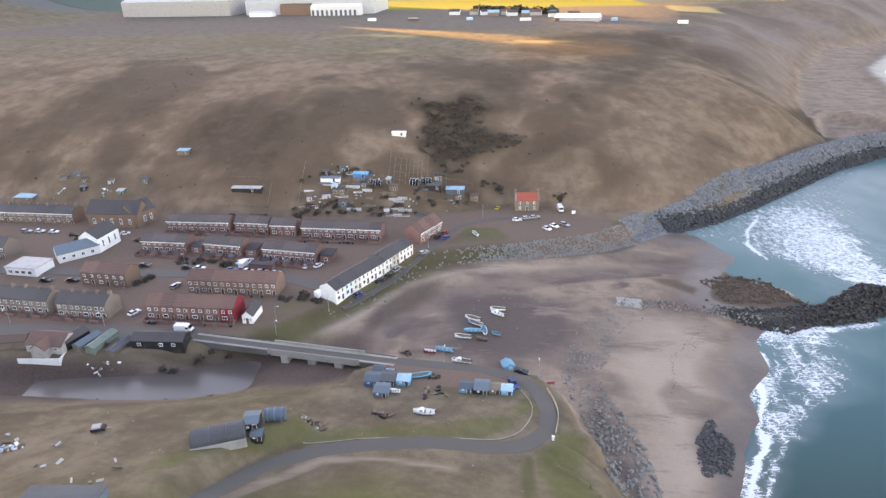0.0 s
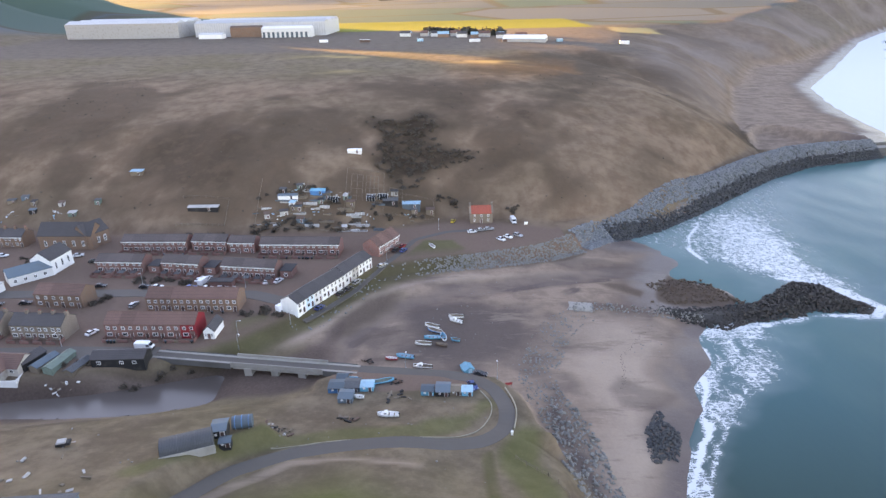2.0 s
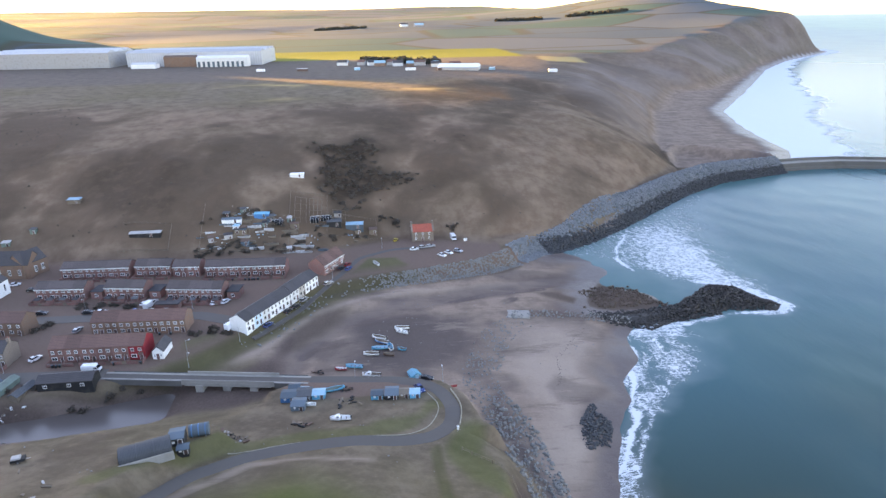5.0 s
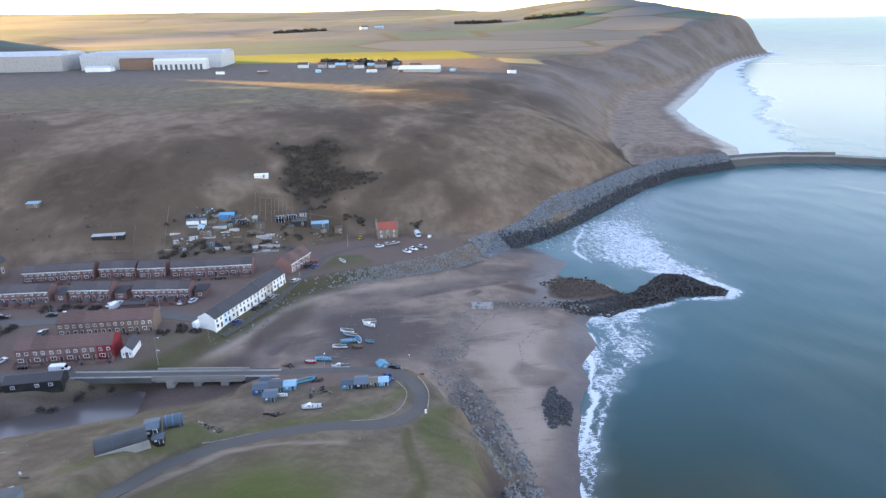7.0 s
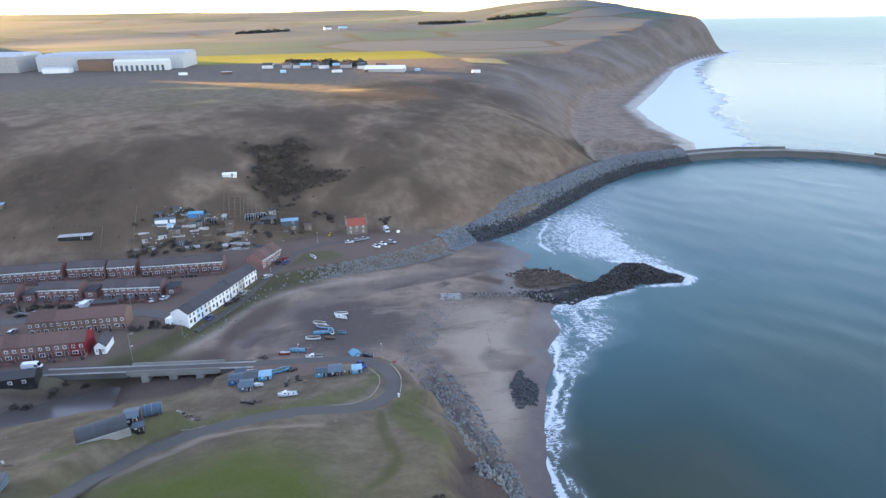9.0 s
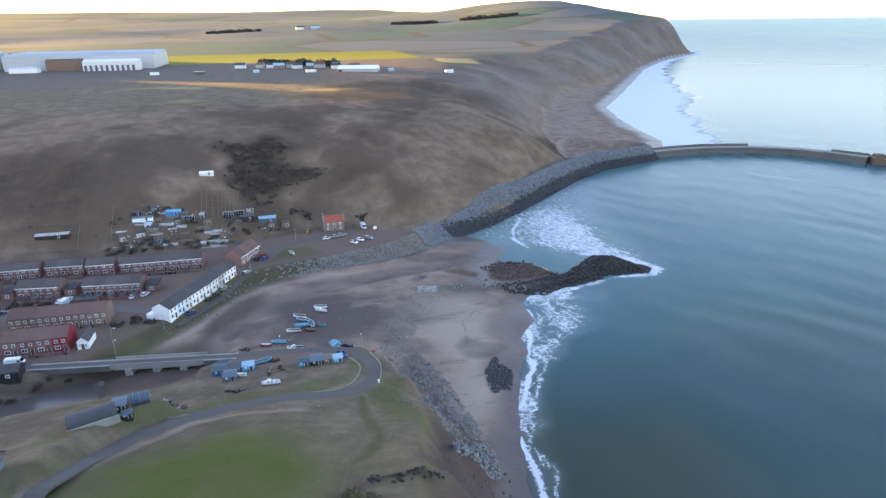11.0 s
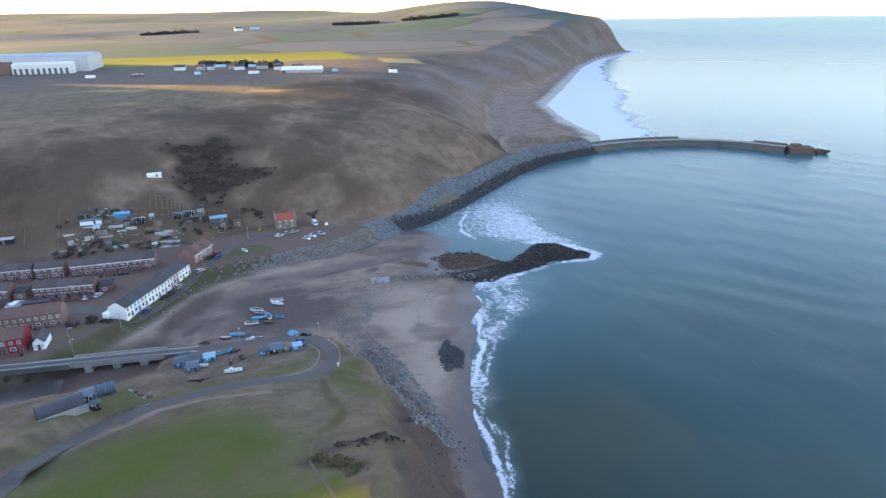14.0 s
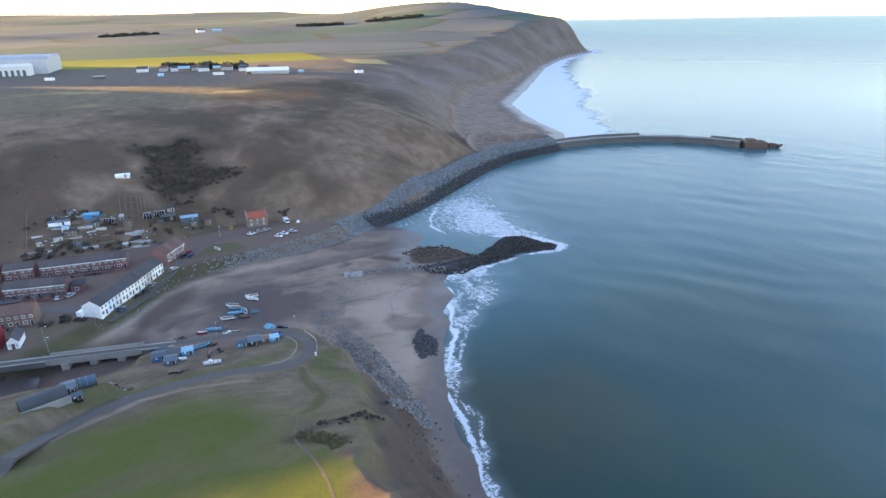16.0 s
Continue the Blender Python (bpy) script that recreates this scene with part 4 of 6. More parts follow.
line = np.array(REV, float)
seg = np.hypot(*(line[1:] - line[:-1]).T)
cum = np.concatenate([[0], np.cumsum(seg)])
s_at = np.sort(rng.uniform(0, cum[-1], 12000))
i = np.clip(np.searchsorted(cum, s_at) - 1, 0, len(seg) - 1)
d = (line[i + 1] - line[i]) / seg[i][:, None]
o = rng.uniform(-8, 5 + 5.5 * smooth(20, 90, s_at) * smooth(cum[-1], cum[-1] - 70, s_at), len(s_at))
p = line[i] + d * (s_at - cum[i])[:, None] + np.column_stack([-d[:, 1], d[:, 0]]) * o[:, None]
grow = smooth(-10, 62, s_at)
z = np.maximum(ridge_height(o) * (0.25 + 0.75 * grow), np.where(o > 0, height(p[:, 0], p[:, 1]) + 0.05, height(p[:, 0], p[:, 1]) * (1 - grow))) + rng.uniform(-0.35, 0.35, len(o))
size = rng.uniform(0.35, 0.85, len(o))
rev = thing("revetment", "bank of blue-grey armour boulders curving out to sea", "revetment")
# lower stones: tide wet plus that face's shade, both put into the colour
low = z < 5.2 + rng.normal(0, 0.6, len(z))
low &= s_at > 22
rocks(rev, np.column_stack([p, z])[~low], size[~low], M_boulder, 200, 11)
rocks(rev, np.column_stack([p, z])[low], size[low], M_wet_shaded_boulder, 100, 21, "wet_boulder")
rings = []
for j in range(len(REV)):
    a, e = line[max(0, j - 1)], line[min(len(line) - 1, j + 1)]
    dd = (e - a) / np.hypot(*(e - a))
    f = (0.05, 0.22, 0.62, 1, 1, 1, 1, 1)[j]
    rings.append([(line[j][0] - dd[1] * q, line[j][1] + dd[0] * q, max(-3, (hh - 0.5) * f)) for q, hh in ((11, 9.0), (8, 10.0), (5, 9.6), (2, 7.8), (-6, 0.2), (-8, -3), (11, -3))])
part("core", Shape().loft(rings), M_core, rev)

# rubble foreshore of the village
BANK = [(-46, 175), (-36, 186), (-27, 203), (-15, 217.5), (3, 222.5), (20, 226), (48, 234), (66, 246)]
p, k = along(BANK, 4200, 4.8, rng)
keep = rng.uniform(0, 1, len(p)) < (0.06 + 0.94 * smooth(0.42, 0.62, k)) * (0.55 + 0.45 * smooth(-0.2, 0.2, rough(p[:, 0], p[:, 1], 9, 63, 3)))
p, k = p[keep], k[keep]
order = np.argsort(-k)
p = p[order]
size = rng.uniform(0.2, 0.6, len(p))
bank = thing("rubble_bank", "loose grey stones below the village green", "rubble")
rocks(bank, on_land(p, 0.1, size), size, M_cobble, 200, 12, "stone")

# cobble strip across the beach
STRIP = [(54, 186), (44, 178), (37, 166), (33, 152), (34, 138), (36, 122), (37, 108), (38, 96), (38, 84), (37, 76)]
p, k = along(STRIP, 8500, 6.0, rng)
keep = rng.uniform(0, 1, len(p)) < (0.22 + 0.6 * smooth(0.5, 0.8, k)) * (0.25 + 1.0 * smooth(-0.15, 0.25, rough(p[:, 0], p[:, 1], 8, 65, 3)))
p, k = p[keep], k[keep]
p = p + np.column_stack([-3.0 * smooth(0.25, 0.45, k) * smooth(0.6, 0.45, k), 0 * k])
size = (0.10 + 0.38 * rng.uniform(0, 1, len(p)) ** 2.2) * (1 + 0.45 * (k > 0.5))
cob = thing("beach_cobbles", "strip of pale cobbles and boulders across dark sand", "cobbles")
order = np.argsort(-k)
rocks(cob, on_land(p, 0.15, size)[order], size[order], M_cobble, 300, 13, "stone")

# spit of dark slag rock with weed
SPIT = [(68, 196), (78, 188), (88, 180), (100, 177.5), (117, 181), (138, 186), (156, 185), (161, 188.5), (158, 196), (153, 207), (143, 212.5), (136, 206), (123, 196.5), (108, 193), (92, 191.5), (76, 195)]
p = rng.uniform((66, 175), (163, 215), (15000, 2))
deep = inset(SPIT, p[:, 0], p[:, 1]) + 3.0 * rough(p[:, 0], p[:, 1], 6, 133, 3)
p, deep = p[deep > 0], deep[deep > 0]
size = 0.2 + 0.6 * rng.uniform(0, 1, len(p)) ** 2.6
z = np.clip(deep / 5.0, 0, 1) ** 0.7 * (0.6 + 1.3 * smooth(88, 135, p[:, 0])) * rng.uniform(0.5, 1.1, len(p)) + np.maximum(0, height(p[:, 0], p[:, 1])) * 0.6
order = np.argsort(-size)
spit = thing("rock_spit", "spit of dark slag boulders running into the surf", "rocks")
rocks(spit, np.column_stack([p, z])[order], size[order], M_boulder_dark, 250, 14)
rings = [[(x, y0, -2), (x, y0 + 2.0, 0.6), (x, (y0 + y1) / 2, 1.2), (x, y1 - 2.0, 0.6), (x, y1, -2)] for x, y0, y1 in ((84, 184, 190), (100, 179, 191), (117, 183, 193), (130, 186, 199), (144, 188, 209), (152, 187, 204), (158, 188, 192))]
part("core", Shape().loft(rings), M_boulder_dark, spit)
WEED = [(82, 196), (89, 211), (97, 220), (105, 214), (109, 206), (118, 199), (124, 196.5), (110, 192), (93, 191)]
p = rng.uniform((68, 185), (126, 216), (5200, 2))
keep = (inset(WEED, p[:, 0], p[:, 1]) + 10 * rough(p[:, 0], p[:, 1], 8, 131, 3) > 1) & (rng.uniform(0, 1, len(p)) < 0.8)
p = p[keep]
size = rng.uniform(0.15, 1.0, len(p)) ** 2.2 * 0.75
weed = thing("weed_rocks", "low rocks brown with seaweed beside the spit", "rocks")
rocks(weed, np.column_stack([p, np.maximum(height(p[:, 0], p[:, 1]), 0.3) + 0.05 * size]), size, M_weed, 150, 15)
p, k = along([(50, 190), (66, 191), (84, 185), (96, 182)], 300, 3.2, rng)
size = 0.12 + 0.42 * rng.uniform(0, 1, len(p)) ** 2
pale = thing("spit_root_stones", "pale grey stones at the root of the spit", "rocks")
rocks(pale, np.column_stack([p, height(p[:, 0], p[:, 1]) + 0.3 + 1.2 * smooth(0.5, 1, k)]), size, M_cobble, 100, 20, "stone")
a = rng.uniform(0, math.tau, 620)
r = np.sqrt(rng.uniform(0, 1, 620))
edge = 1 + 0.12 * np.sin(3 * a + 2.5) + 0.10 * np.sin(5 * a)
p = np.column_stack([59.4 + (4.7 * np.cos(a) + 2.4 * np.sin(a)) * r * edge, 121.5 + 9.0 * np.sin(a) * r * edge])
size = rng.uniform(0.3, 0.95, 620)
clump = thing("rock_outcrop", "dark heap of wet boulders on the sand", "rocks")
rocks(clump, np.column_stack([p, height(p[:, 0], p[:, 1]) + 0.5 * (1 - r ** 2) * rng.uniform(0.2, 1, 620)]), size * 0.62, M_wet_shaded_boulder, 200, 16)
# fallen blocks at the foot of the headland
p, k = along([(38, 86), (36, 66), (33, 50), (31, 34)], 170, 7.5, rng)
size = rng.uniform(0.15, 1.0, len(p)) ** 2.2 * 0.7
fall = thing("cliff_debris", "reddish shale blocks fallen from the headland", "rocks")
rocks(fall, on_land(p, 0.1, size), size, M_shale, 120, 17, "block")
# stone trail on the sand
p, k = along([(76, 178), (66, 167), (59.5, 159), (57.5, 149), (54.5, 142)], 110, 0.6, rng)
size = rng.uniform(0.05, 0.14, len(p))
trail = thing("stone_trail", "thin trail of dark stones across the sand", "rocks")
rocks(trail, on_land(p, 0.1, size), size, M_boulder_dark, 110, 18, "stone")


def build_jetty():
    t = thing("jetty", "long weathered concrete jetty with a broken seaward end", "jetty")
    line = [(296, 399), (322, 402), (352, 401), (390, 390), (418, 372), (435, 350), (442, 336), (447, 326)]
    rings = []
    for i, (x, y) in enumerate(line):
        a, c = line[max(0, i - 1)], line[min(len(line) - 1, i + 1)]
        d = Vector((c[0] - a[0], c[1] - a[1])).normalized()
        rings.append((Vector((x, y, 0)), Vector((-d.y, d.x, 0))))

    def wall(ring, i0, i1):
        return Shape().loft([[tuple(p + n * o + Vector((0, 0, h))) for o, h in ring] for p, n in rings[i0:i1]])
    # wall colour holds painted shade; the walkway on top stays lighter
    part("quay_wall", wall([(-5, -4), (-4.4, 5.0), (-4.0, 5.2), (3.6, 5.2), (4.6, -4)], 0, 8), M_jetty, t)
    part("walkway", wall([(-4.0, 5.19), (-3.9, 5.32), (2.2, 5.32), (2.3, 5.19)], 0, 8), M_concrete, t, "pale worn walkway")
    part("apron", wall([(-6.2, -4), (-5.6, 2.2), (-5, 2.4), (-4.7, -4)], 0, 8), M_jetty, t)
    part("parapet", wall([(2.4, 5.0), (2.4, 7.2), (3.5, 7.2), (3.9, 5.0)], 0, 4), M_jetty, t)
    part("parapet", wall([(2.4, 5.0), (2.4, 7.0), (3.5, 7.0), (3.9, 5.0)], 5, 8), M_jetty, t)
    head = part("jetty_head", Shape().box(-6.5, 6, -13, 5, -4, 5.6, 0.5), M_rust, t, "rust-stained concrete head", at=pose(452, 322, 0, 0, 0, 60))
    part("ruin_block", Shape().box(-3, 3.5, -4, 3, 5.4, 7.6, 0.3), M_rust, head)
    part("ruin_block", Shape().box(-5, -1, -10, -6, 5.4, 6.8, 0.3), M_jetty, head)
    r2 = np.random.default_rng(5)
    p, _ = along([(458, 318), (466, 314), (474, 310)], 110, 4.0, r2)
    size = r2.uniform(0.8, 2.0, len(p))
    rocks(t, np.column_stack([p, r2.uniform(0, 2.6, len(p))]), size, M_rust, 100, 19, "broken_block")


build_jetty()

# odd stones on sand and turf
p = np.concatenate([rng.uniform((-10, 150), (75, 215), (90, 2)), rng.uniform((-95, 88), (14, 128), (40, 2))])
size = rng.uniform(0.08, 0.3, len(p))
odd = thing("scattered_stones", "odd pale stones on sand and turf", "stones")
rocks(odd, on_land(p, 0.2, size), size, M_cobble, 130, 23, "stone")

# ---- village: terraces, chapel, sheds ----
def window(parent, x, z, w, h, y=0.0, sash=None, turn=0.0, at=None):
    b = 0.17
    ob = part("window", Shape().box(x - w / 2, x + w / 2, y - 0.06, y + 0.02, z, z + h, 0.0), sash or M_white, parent, at=at)
    for x0, x1 in ((x - w / 2 + b, x - 0.06), (x + 0.06, x + w / 2 - b)):
        part("pane", Shape().box(x0, x1, y - 0.072, y - 0.05, z + b, z + h - b), M_glass, ob)
    return ob


def door(parent, x, w=0.95, h=2.05, y=0.0, material=None):
    ob = part("door_frame", Shape().box(x - w / 2 - 0.1, x + w / 2 + 0.1, y - 0.05, y + 0.02, 0, h + 0.1), M_white, parent)
    part("door", Shape().box(x - w / 2, x + w / 2, y - 0.075, y - 0.045, 0.03, h), material or M_door, ob)


def gable_roof(w, d, eaves, ridge, over=0.3, thick=0.18, lip=0.0):
    """Two slopes whose ridge runs along x."""
    s = Shape()
    k = (ridge - eaves) / (d / 2)
    lo = eaves - k * over
    s.prism_x([(-over, lo), (d / 2, ridge), (d + over, lo), (d + over, lo + thick), (d / 2, ridge + thick * 1.2), (-over, lo + thick)], -lip, w + lip)
    return s


def house(name, label, w=5.0, d=7.5, eaves=5.2, ridge=7.6, wall=None, roof=None, ups=(1.3, 3.7), downs=((1.6, 1.9),), doors=(3.9,),
          stacks=True, fascia=True, group="", end=0, upw=1.1, sash=None, hood=False, dormers=0):
    """A terrace house, its front along y = 0."""
    wall, roof = wall or M_brick, roof or M_slate
    t = thing(name, label, "house", group)
    s = Shape()
    s.prism_x([(0, -1.2), (d, -1.2), (d, eaves), (d / 2, ridge), (0, eaves)], 0, w)
    part("wall", s, wall, t)
    part("roof", gable_roof(w, d, eaves, ridge, lip=0.0 if not end else 0.12), roof, t)
    if fascia:
        part("fascia", Shape().box(0.0, w, -0.40, -0.33, eaves - 0.62, eaves - 0.12), M_white, t, "white painted fascia board")
        part("gutter", Shape().tube((0, -0.46, eaves - 0.16), (w, -0.46, eaves - 0.16), 0.055, sides=6), M_black, t)
    if stacks:
        c = part("chimney", Shape().box(w - 0.5, w + 0.45, d / 2 - 0.45, d / 2 + 0.45, ridge - 0.7, ridge + 1.1, 0.06), wall, t)
        for px in (-0.25, 0.2):
            part("chimney_pot", Shape().tube((w + px, d / 2, ridge + 1.05), (w + px, d / 2, ridge + 1.5), 0.13, 0.11, 6), M_tile_red, c)
    part("ridge_tiles", Shape().prism_x([(d / 2 - 0.16, ridge + 0.14), (d / 2 + 0.16, ridge + 0.14), (d / 2, ridge + 0.3)], 0, w), roof, t)
    for x in ups:
        window(t, x, min(3.15, eaves - 1.75), upw, 1.2, sash=sash)
    for x, ww in downs:
        window(t, x, 0.85, ww, 1.3, sash=sash)
    for x in doors:
        door(t, x)
        if hood:
            part("door_hood", Shape().prism_x([(-0.9, 2.25), (0.0, 2.25), (0.0, 2.75)], x - 0.8, x + 0.8), roof, t)
    return t


def row(a, c, n, build, swaps=()):
    """Houses side by side from corner a to corner c of their front; swaps: place in the row and another builder."""
    ax, ay = a
    ln = math.hypot(c[0] - ax, c[1] - ay)
    turn = math.degrees(math.atan2(c[1] - ay, c[0] - ax))
    w = ln / n
    swaps = dict(swaps)
    first, made = None, []
    for i in range(n):
        f = (i + 0.0) / n
        x, y = ax + (c[0] - ax) * f, ay + (c[1] - ay) * f
        m = pose(x, y, at_ground(x + (c[0] - ax) / n / 2, y + (c[1] - ay) / n / 2 + 2), 0, 0, turn)
        if i in swaps:
            ob = swaps[i](w)
            ob.matrix_basis = m
        elif first is None:
            ob = first = build(w)
            ob.matrix_basis = m
        else:
            ob = copy_thing(first, m)
        made.append(ob)
    return made


def red_terrace(w):
    return house("terrace_house", "red-brick terrace house with white fascia and slate roof", w, 7.4, 4.9, 6.6, M_brick, M_slate_red, (w * 0.27, w * 0.73), ((w * 0.33, 1.8),), (w * 0.78,), group="red-brick terrace houses", stacks=False)


def brown_terrace(w):
    return house("terrace_house", "brown-brick house with brown tiled roof", w, 8.0, 5.1, 7.4, M_brick_brown, M_tile_brown, (w * 0.25, w * 0.75), ((w * 0.3, 1.5),), (w * 0.75,), group="brown-brick houses", stacks=False, fascia=False)


def stone_terrace(w):
    return house("terrace_house", "sandstone terrace house with bay and slate roof", w, 7.5, 5.2, 7.6, M_stone, M_slate, (w * 0.27, w * 0.73), ((w * 0.3, 1.7),), (w * 0.78,), group="stone terrace houses", fascia=False)


def front_terrace(w):
    return house("terrace_house", "dark red-brick house with brown roof facing the beck", w, 8.0, 5.2, 7.6, M_brick, M_tile_brown, (w * 0.25, w * 0.72), ((w * 0.3, 1.8),), (w * 0.76,), group="houses facing the beck", hood=True, stacks=False, fascia=False)


def red_painted(w):
    return house("terrace_house", "bright red painted end house facing the beck", w, 8.0, 5.2, 7.6, M_red_paint, M_tile_brown, (w * 0.25, w * 0.72), ((w * 0.3, 1.8),), (w * 0.76,), group="houses facing the beck", hood=True, stacks=False, fascia=False)


M_pale_blue = plain("pale_blue_render", (0.50, 0.66, 0.74), 0.8, vary=0.06, dirty=0.2)
M_stone_render = plain("stone_coloured_render", (0.46, 0.41, 0.36), 0.85, vary=0.12, dirty=0.3)


def white_sea(w):
    return house("terrace_house", "white rendered seafront terrace house with slate roof", w, 7.2, 4.7, 6.7, M_white_render, M_slate, (w * 0.27, w * 0.75), ((w * 0.3, 1.2),), (w * 0.75,), group="white seafront terrace", fascia=False, sash=M_grey_render, upw=0.85, stacks=False)


def blue_sea(w):
    return house("terrace_house", "pale blue rendered seafront terrace house", w, 7.2, 4.7, 6.7, M_pale_blue, M_slate, (w * 0.27, w * 0.75), ((w * 0.3, 1.2),), (w * 0.75,), group="white seafront terrace", fascia=False, sash=M_grey_render, upw=0.85, stacks=False)


def buff_sea(w):
    return house("terrace_house", "buff rendered seafront terrace house", w, 7.2, 4.7, 6.7, M_stone_render, M_slate, (w * 0.27, w * 0.75), ((w * 0.3, 1.2),), (w * 0.75,), group="white seafront terrace", fascia=False, sash=M_grey_render, upw=0.85, stacks=False)


row((-133, 244), (-104.5, 242), 6, red_terrace)
row((-102.5, 242.5), (-87, 240.5), 3, red_terrace)
row((-86, 239), (-74.5, 238), 2, red_terrace)
row((-72, 236.5), (-38, 233.5), 7, red_terrace)
row((-134, 223), (-114.5, 221), 4, red_terrace)
row((-107, 220.5), (-91, 217.5), 3, red_terrace)
row((-82, 215.5), (-60, 211.5), 5, red_terrace)
row((-142, 194.5), (-124, 192), 3, brown_terrace)
row((-100, 188.5), (-67.5, 186), 7, brown_terrace)
row((-180, 178), (-163, 175.8), 3, stone_terrace)
row((-160, 175.5), (-140.5, 173), 4, stone_terrace)
row((-137, 172), (-119, 170), 4, stone_terrace)
row((-106, 170.5), (-76, 168.5), 6, front_terrace, [(5, red_painted)])
row((-46, 181.5), (-23.6, 220), 10, white_sea, [(1, blue_sea), (7, buff_sea)])
row((-21.5, 230), (-13.4, 243.5), 4, lambda w: house("terrace_house", "red-brick house with white dormers above the sea wall", w, 8, 4.6, 7.4, M_brick, M_tile_brown, (w * 0.3, w * 0.72), ((w * 0.4, 1.6),), (w * 0.82,), group="houses by the green", stacks=False))
row((-218, 256), (-180, 252.5), 8, lambda w: house("terrace_house", "old brick terrace house with slate roof", w, 7.5, 5.0, 7.3, M_brick_brown, M_slate, (w * 0.3, w * 0.72), ((w * 0.35, 1.3),), (w * 0.8,), group="old back terrace"))
row((-245, 222), (-186, 216), 11, lambda w: house("terrace_house", "old stone terrace house with grey roof", w, 8, 5.0, 7.6, M_stone, M_slate, (w * 0.3, w * 0.72), ((w * 0.35, 1.3),), (w * 0.8,), group="old side terrace", stacks=False))
row((-235, 196), (-185, 190), 9, stone_terrace)


def hall(name, label, x, y, turn, w, d, eaves, ridge, wall, roof, openings=(), gable_front=False, category="hall", doors=()):
    """A free-standing gabled building; openings: (x, z, w, h) on its front."""
    t = thing(name, label, category)
    if gable_front:
        part("wall", Shape().prism([(0, -1.5), (w, -1.5), (w, eaves), (w / 2, ridge), (0, eaves)], 0, d), wall, t)
        k = (ridge - eaves) / (w / 2)
        o = 0.3
        part("roof", Shape().prism([(-o, eaves - k * o), (w / 2, ridge), (w + o, eaves - k * o), (w + o, eaves - k * o + 0.2), (w / 2, ridge + 0.24), (-o, eaves - k * o + 0.2)], -0.15, d + 0.15), roof, t)
    else:
        part("wall", Shape().prism_x([(0, -1.5), (d, -1.5), (d, eaves), (d / 2, ridge), (0, eaves)], 0, w), wall, t)
        part("roof", gable_roof(w, d, eaves, ridge, lip=0.2), roof, t)
    for ox, oz, ow, oh in openings:
        window(t, ox, oz, ow, oh)
    for ox in doors:
        door(t, ox)
    return put_down(t, x, y, turn)


hall("church_hall", "brick chapel hall with a steep grey slate roof", -171, 249, -4, 24, 10, 6.5, 11.0, M_brick_brown, M_slate, [(3 + i * 4.2, 1.6, 1.2, 2.6) for i in range(5)])
hall("church_hall", "brick hall gable end with tall white windows", -149, 247, 62, 11, 9, 6.5, 10.5, M_brick_brown, M_slate, [(2.2 + i * 3.2, 1.6, 1.2, 2.8) for i in range(3)])
hall("chapel", "white rendered chapel with tall windows and slate roof", -150.5, 221.5, 80, 12, 9, 6.2, 9.2, M_white_render, M_slate, [(2.4 + i * 3.5, 1.8, 1.1, 3.0) for i in range(3)], category="chapel")
hall("chapel_hall", "low hall with blue-grey roof beside the chapel", -161.5, 211.5, 42, 15, 8, 3.6, 6.0, M_white_render, M_bluegrey, [(2 + i * 3.4, 1.0, 1.3, 1.4) for i in range(4)], category="hall")
hall("small_house", "small white house with a slate roof by the bridge", -73.6, 168, -4, 3.5, 8, 2.9, 4.5, M_white_render, M_slate, [(0.75, 0.9, 0.7, 1.2), (2.75, 0.9, 0.7, 1.2)], True, "house", (1.75,))


def flat_block(name, label, x, y, turn, w, d, h, wall, roof, openings=(), category="building"):
    t = thing(name, label, category)
    part("wall", Shape().box(0, w, 0, d, -1.5, h), wall, t)
    part("roof", Shape().box(-0.25, w + 0.25, -0.25, d + 0.25, h + 0.003, h + 0.3, 0.08), roof, t)
    for ox, oz, ow, oh in openings:
        window(t, ox, oz, ow, oh)
    return put_down(t, x, y, turn)


M_dark_felt = plain("dark_roof_felt", (0.04, 0.037, 0.04), 0.85, vary=0.3)
flat_block("clinic", "single-storey white building with a flat grey roof", -176, 202, -8, 13, 9, 3.2, M_white_render, M_grey_render, [(2 + i * 2.8, 0.9, 1.8, 1.3) for i in range(4)])
for x, y in ((-112.5, 221), (-89.5, 218), (-58.5, 212.5)):
    flat_block("rear_extension", "brick rear wing with dark flat felt roof", x, y, -8, 4.5, 6.5, 3.0, M_brick, M_dark_felt, [(2.2, 0.9, 1.4, 1.3)])
flat_block("garage_block", "row of lock-up garages with felt roof", -84, 206, -6, 9, 3, 2.4, M_brick, M_dark_felt)

# huts and yards on the beck's north bank
hall("black_shed", "long black boarded shed with three white windows", -102.5, 153.5, -1, 16, 5.5, 2.7, 4.0, M_black, M_slate, [(2.4, 0.9, 1.2, 1.1), (9.2, 0.9, 1.2, 1.1), (13, 0.9, 1.2, 1.1)], category="shed")
bung = hall("bungalow", "low brown-roofed bungalow with a white gable front", -134, 151.5, -6, 12, 8, 2.5, 4.8, M_stone_render, M_tile_brown, [(2.0, 0.9, 1.3, 1.1), (10.0, 0.9, 1.3, 1.1)], category="bungalow")
part("porch", Shape().prism([(3.6, -1.5), (8.4, -1.5), (8.4, 2.5), (6.0, 4.3), (3.6, 2.5)], -2.4, 0.6), M_stone_render, bung)
part("porch_roof", Shape().prism([(3.3, 2.3), (6.0, 4.32), (8.7, 2.3), (8.7, 2.5), (6.0, 4.55), (3.3, 2.5)], -2.6, 3.0), M_tile_brown, bung)
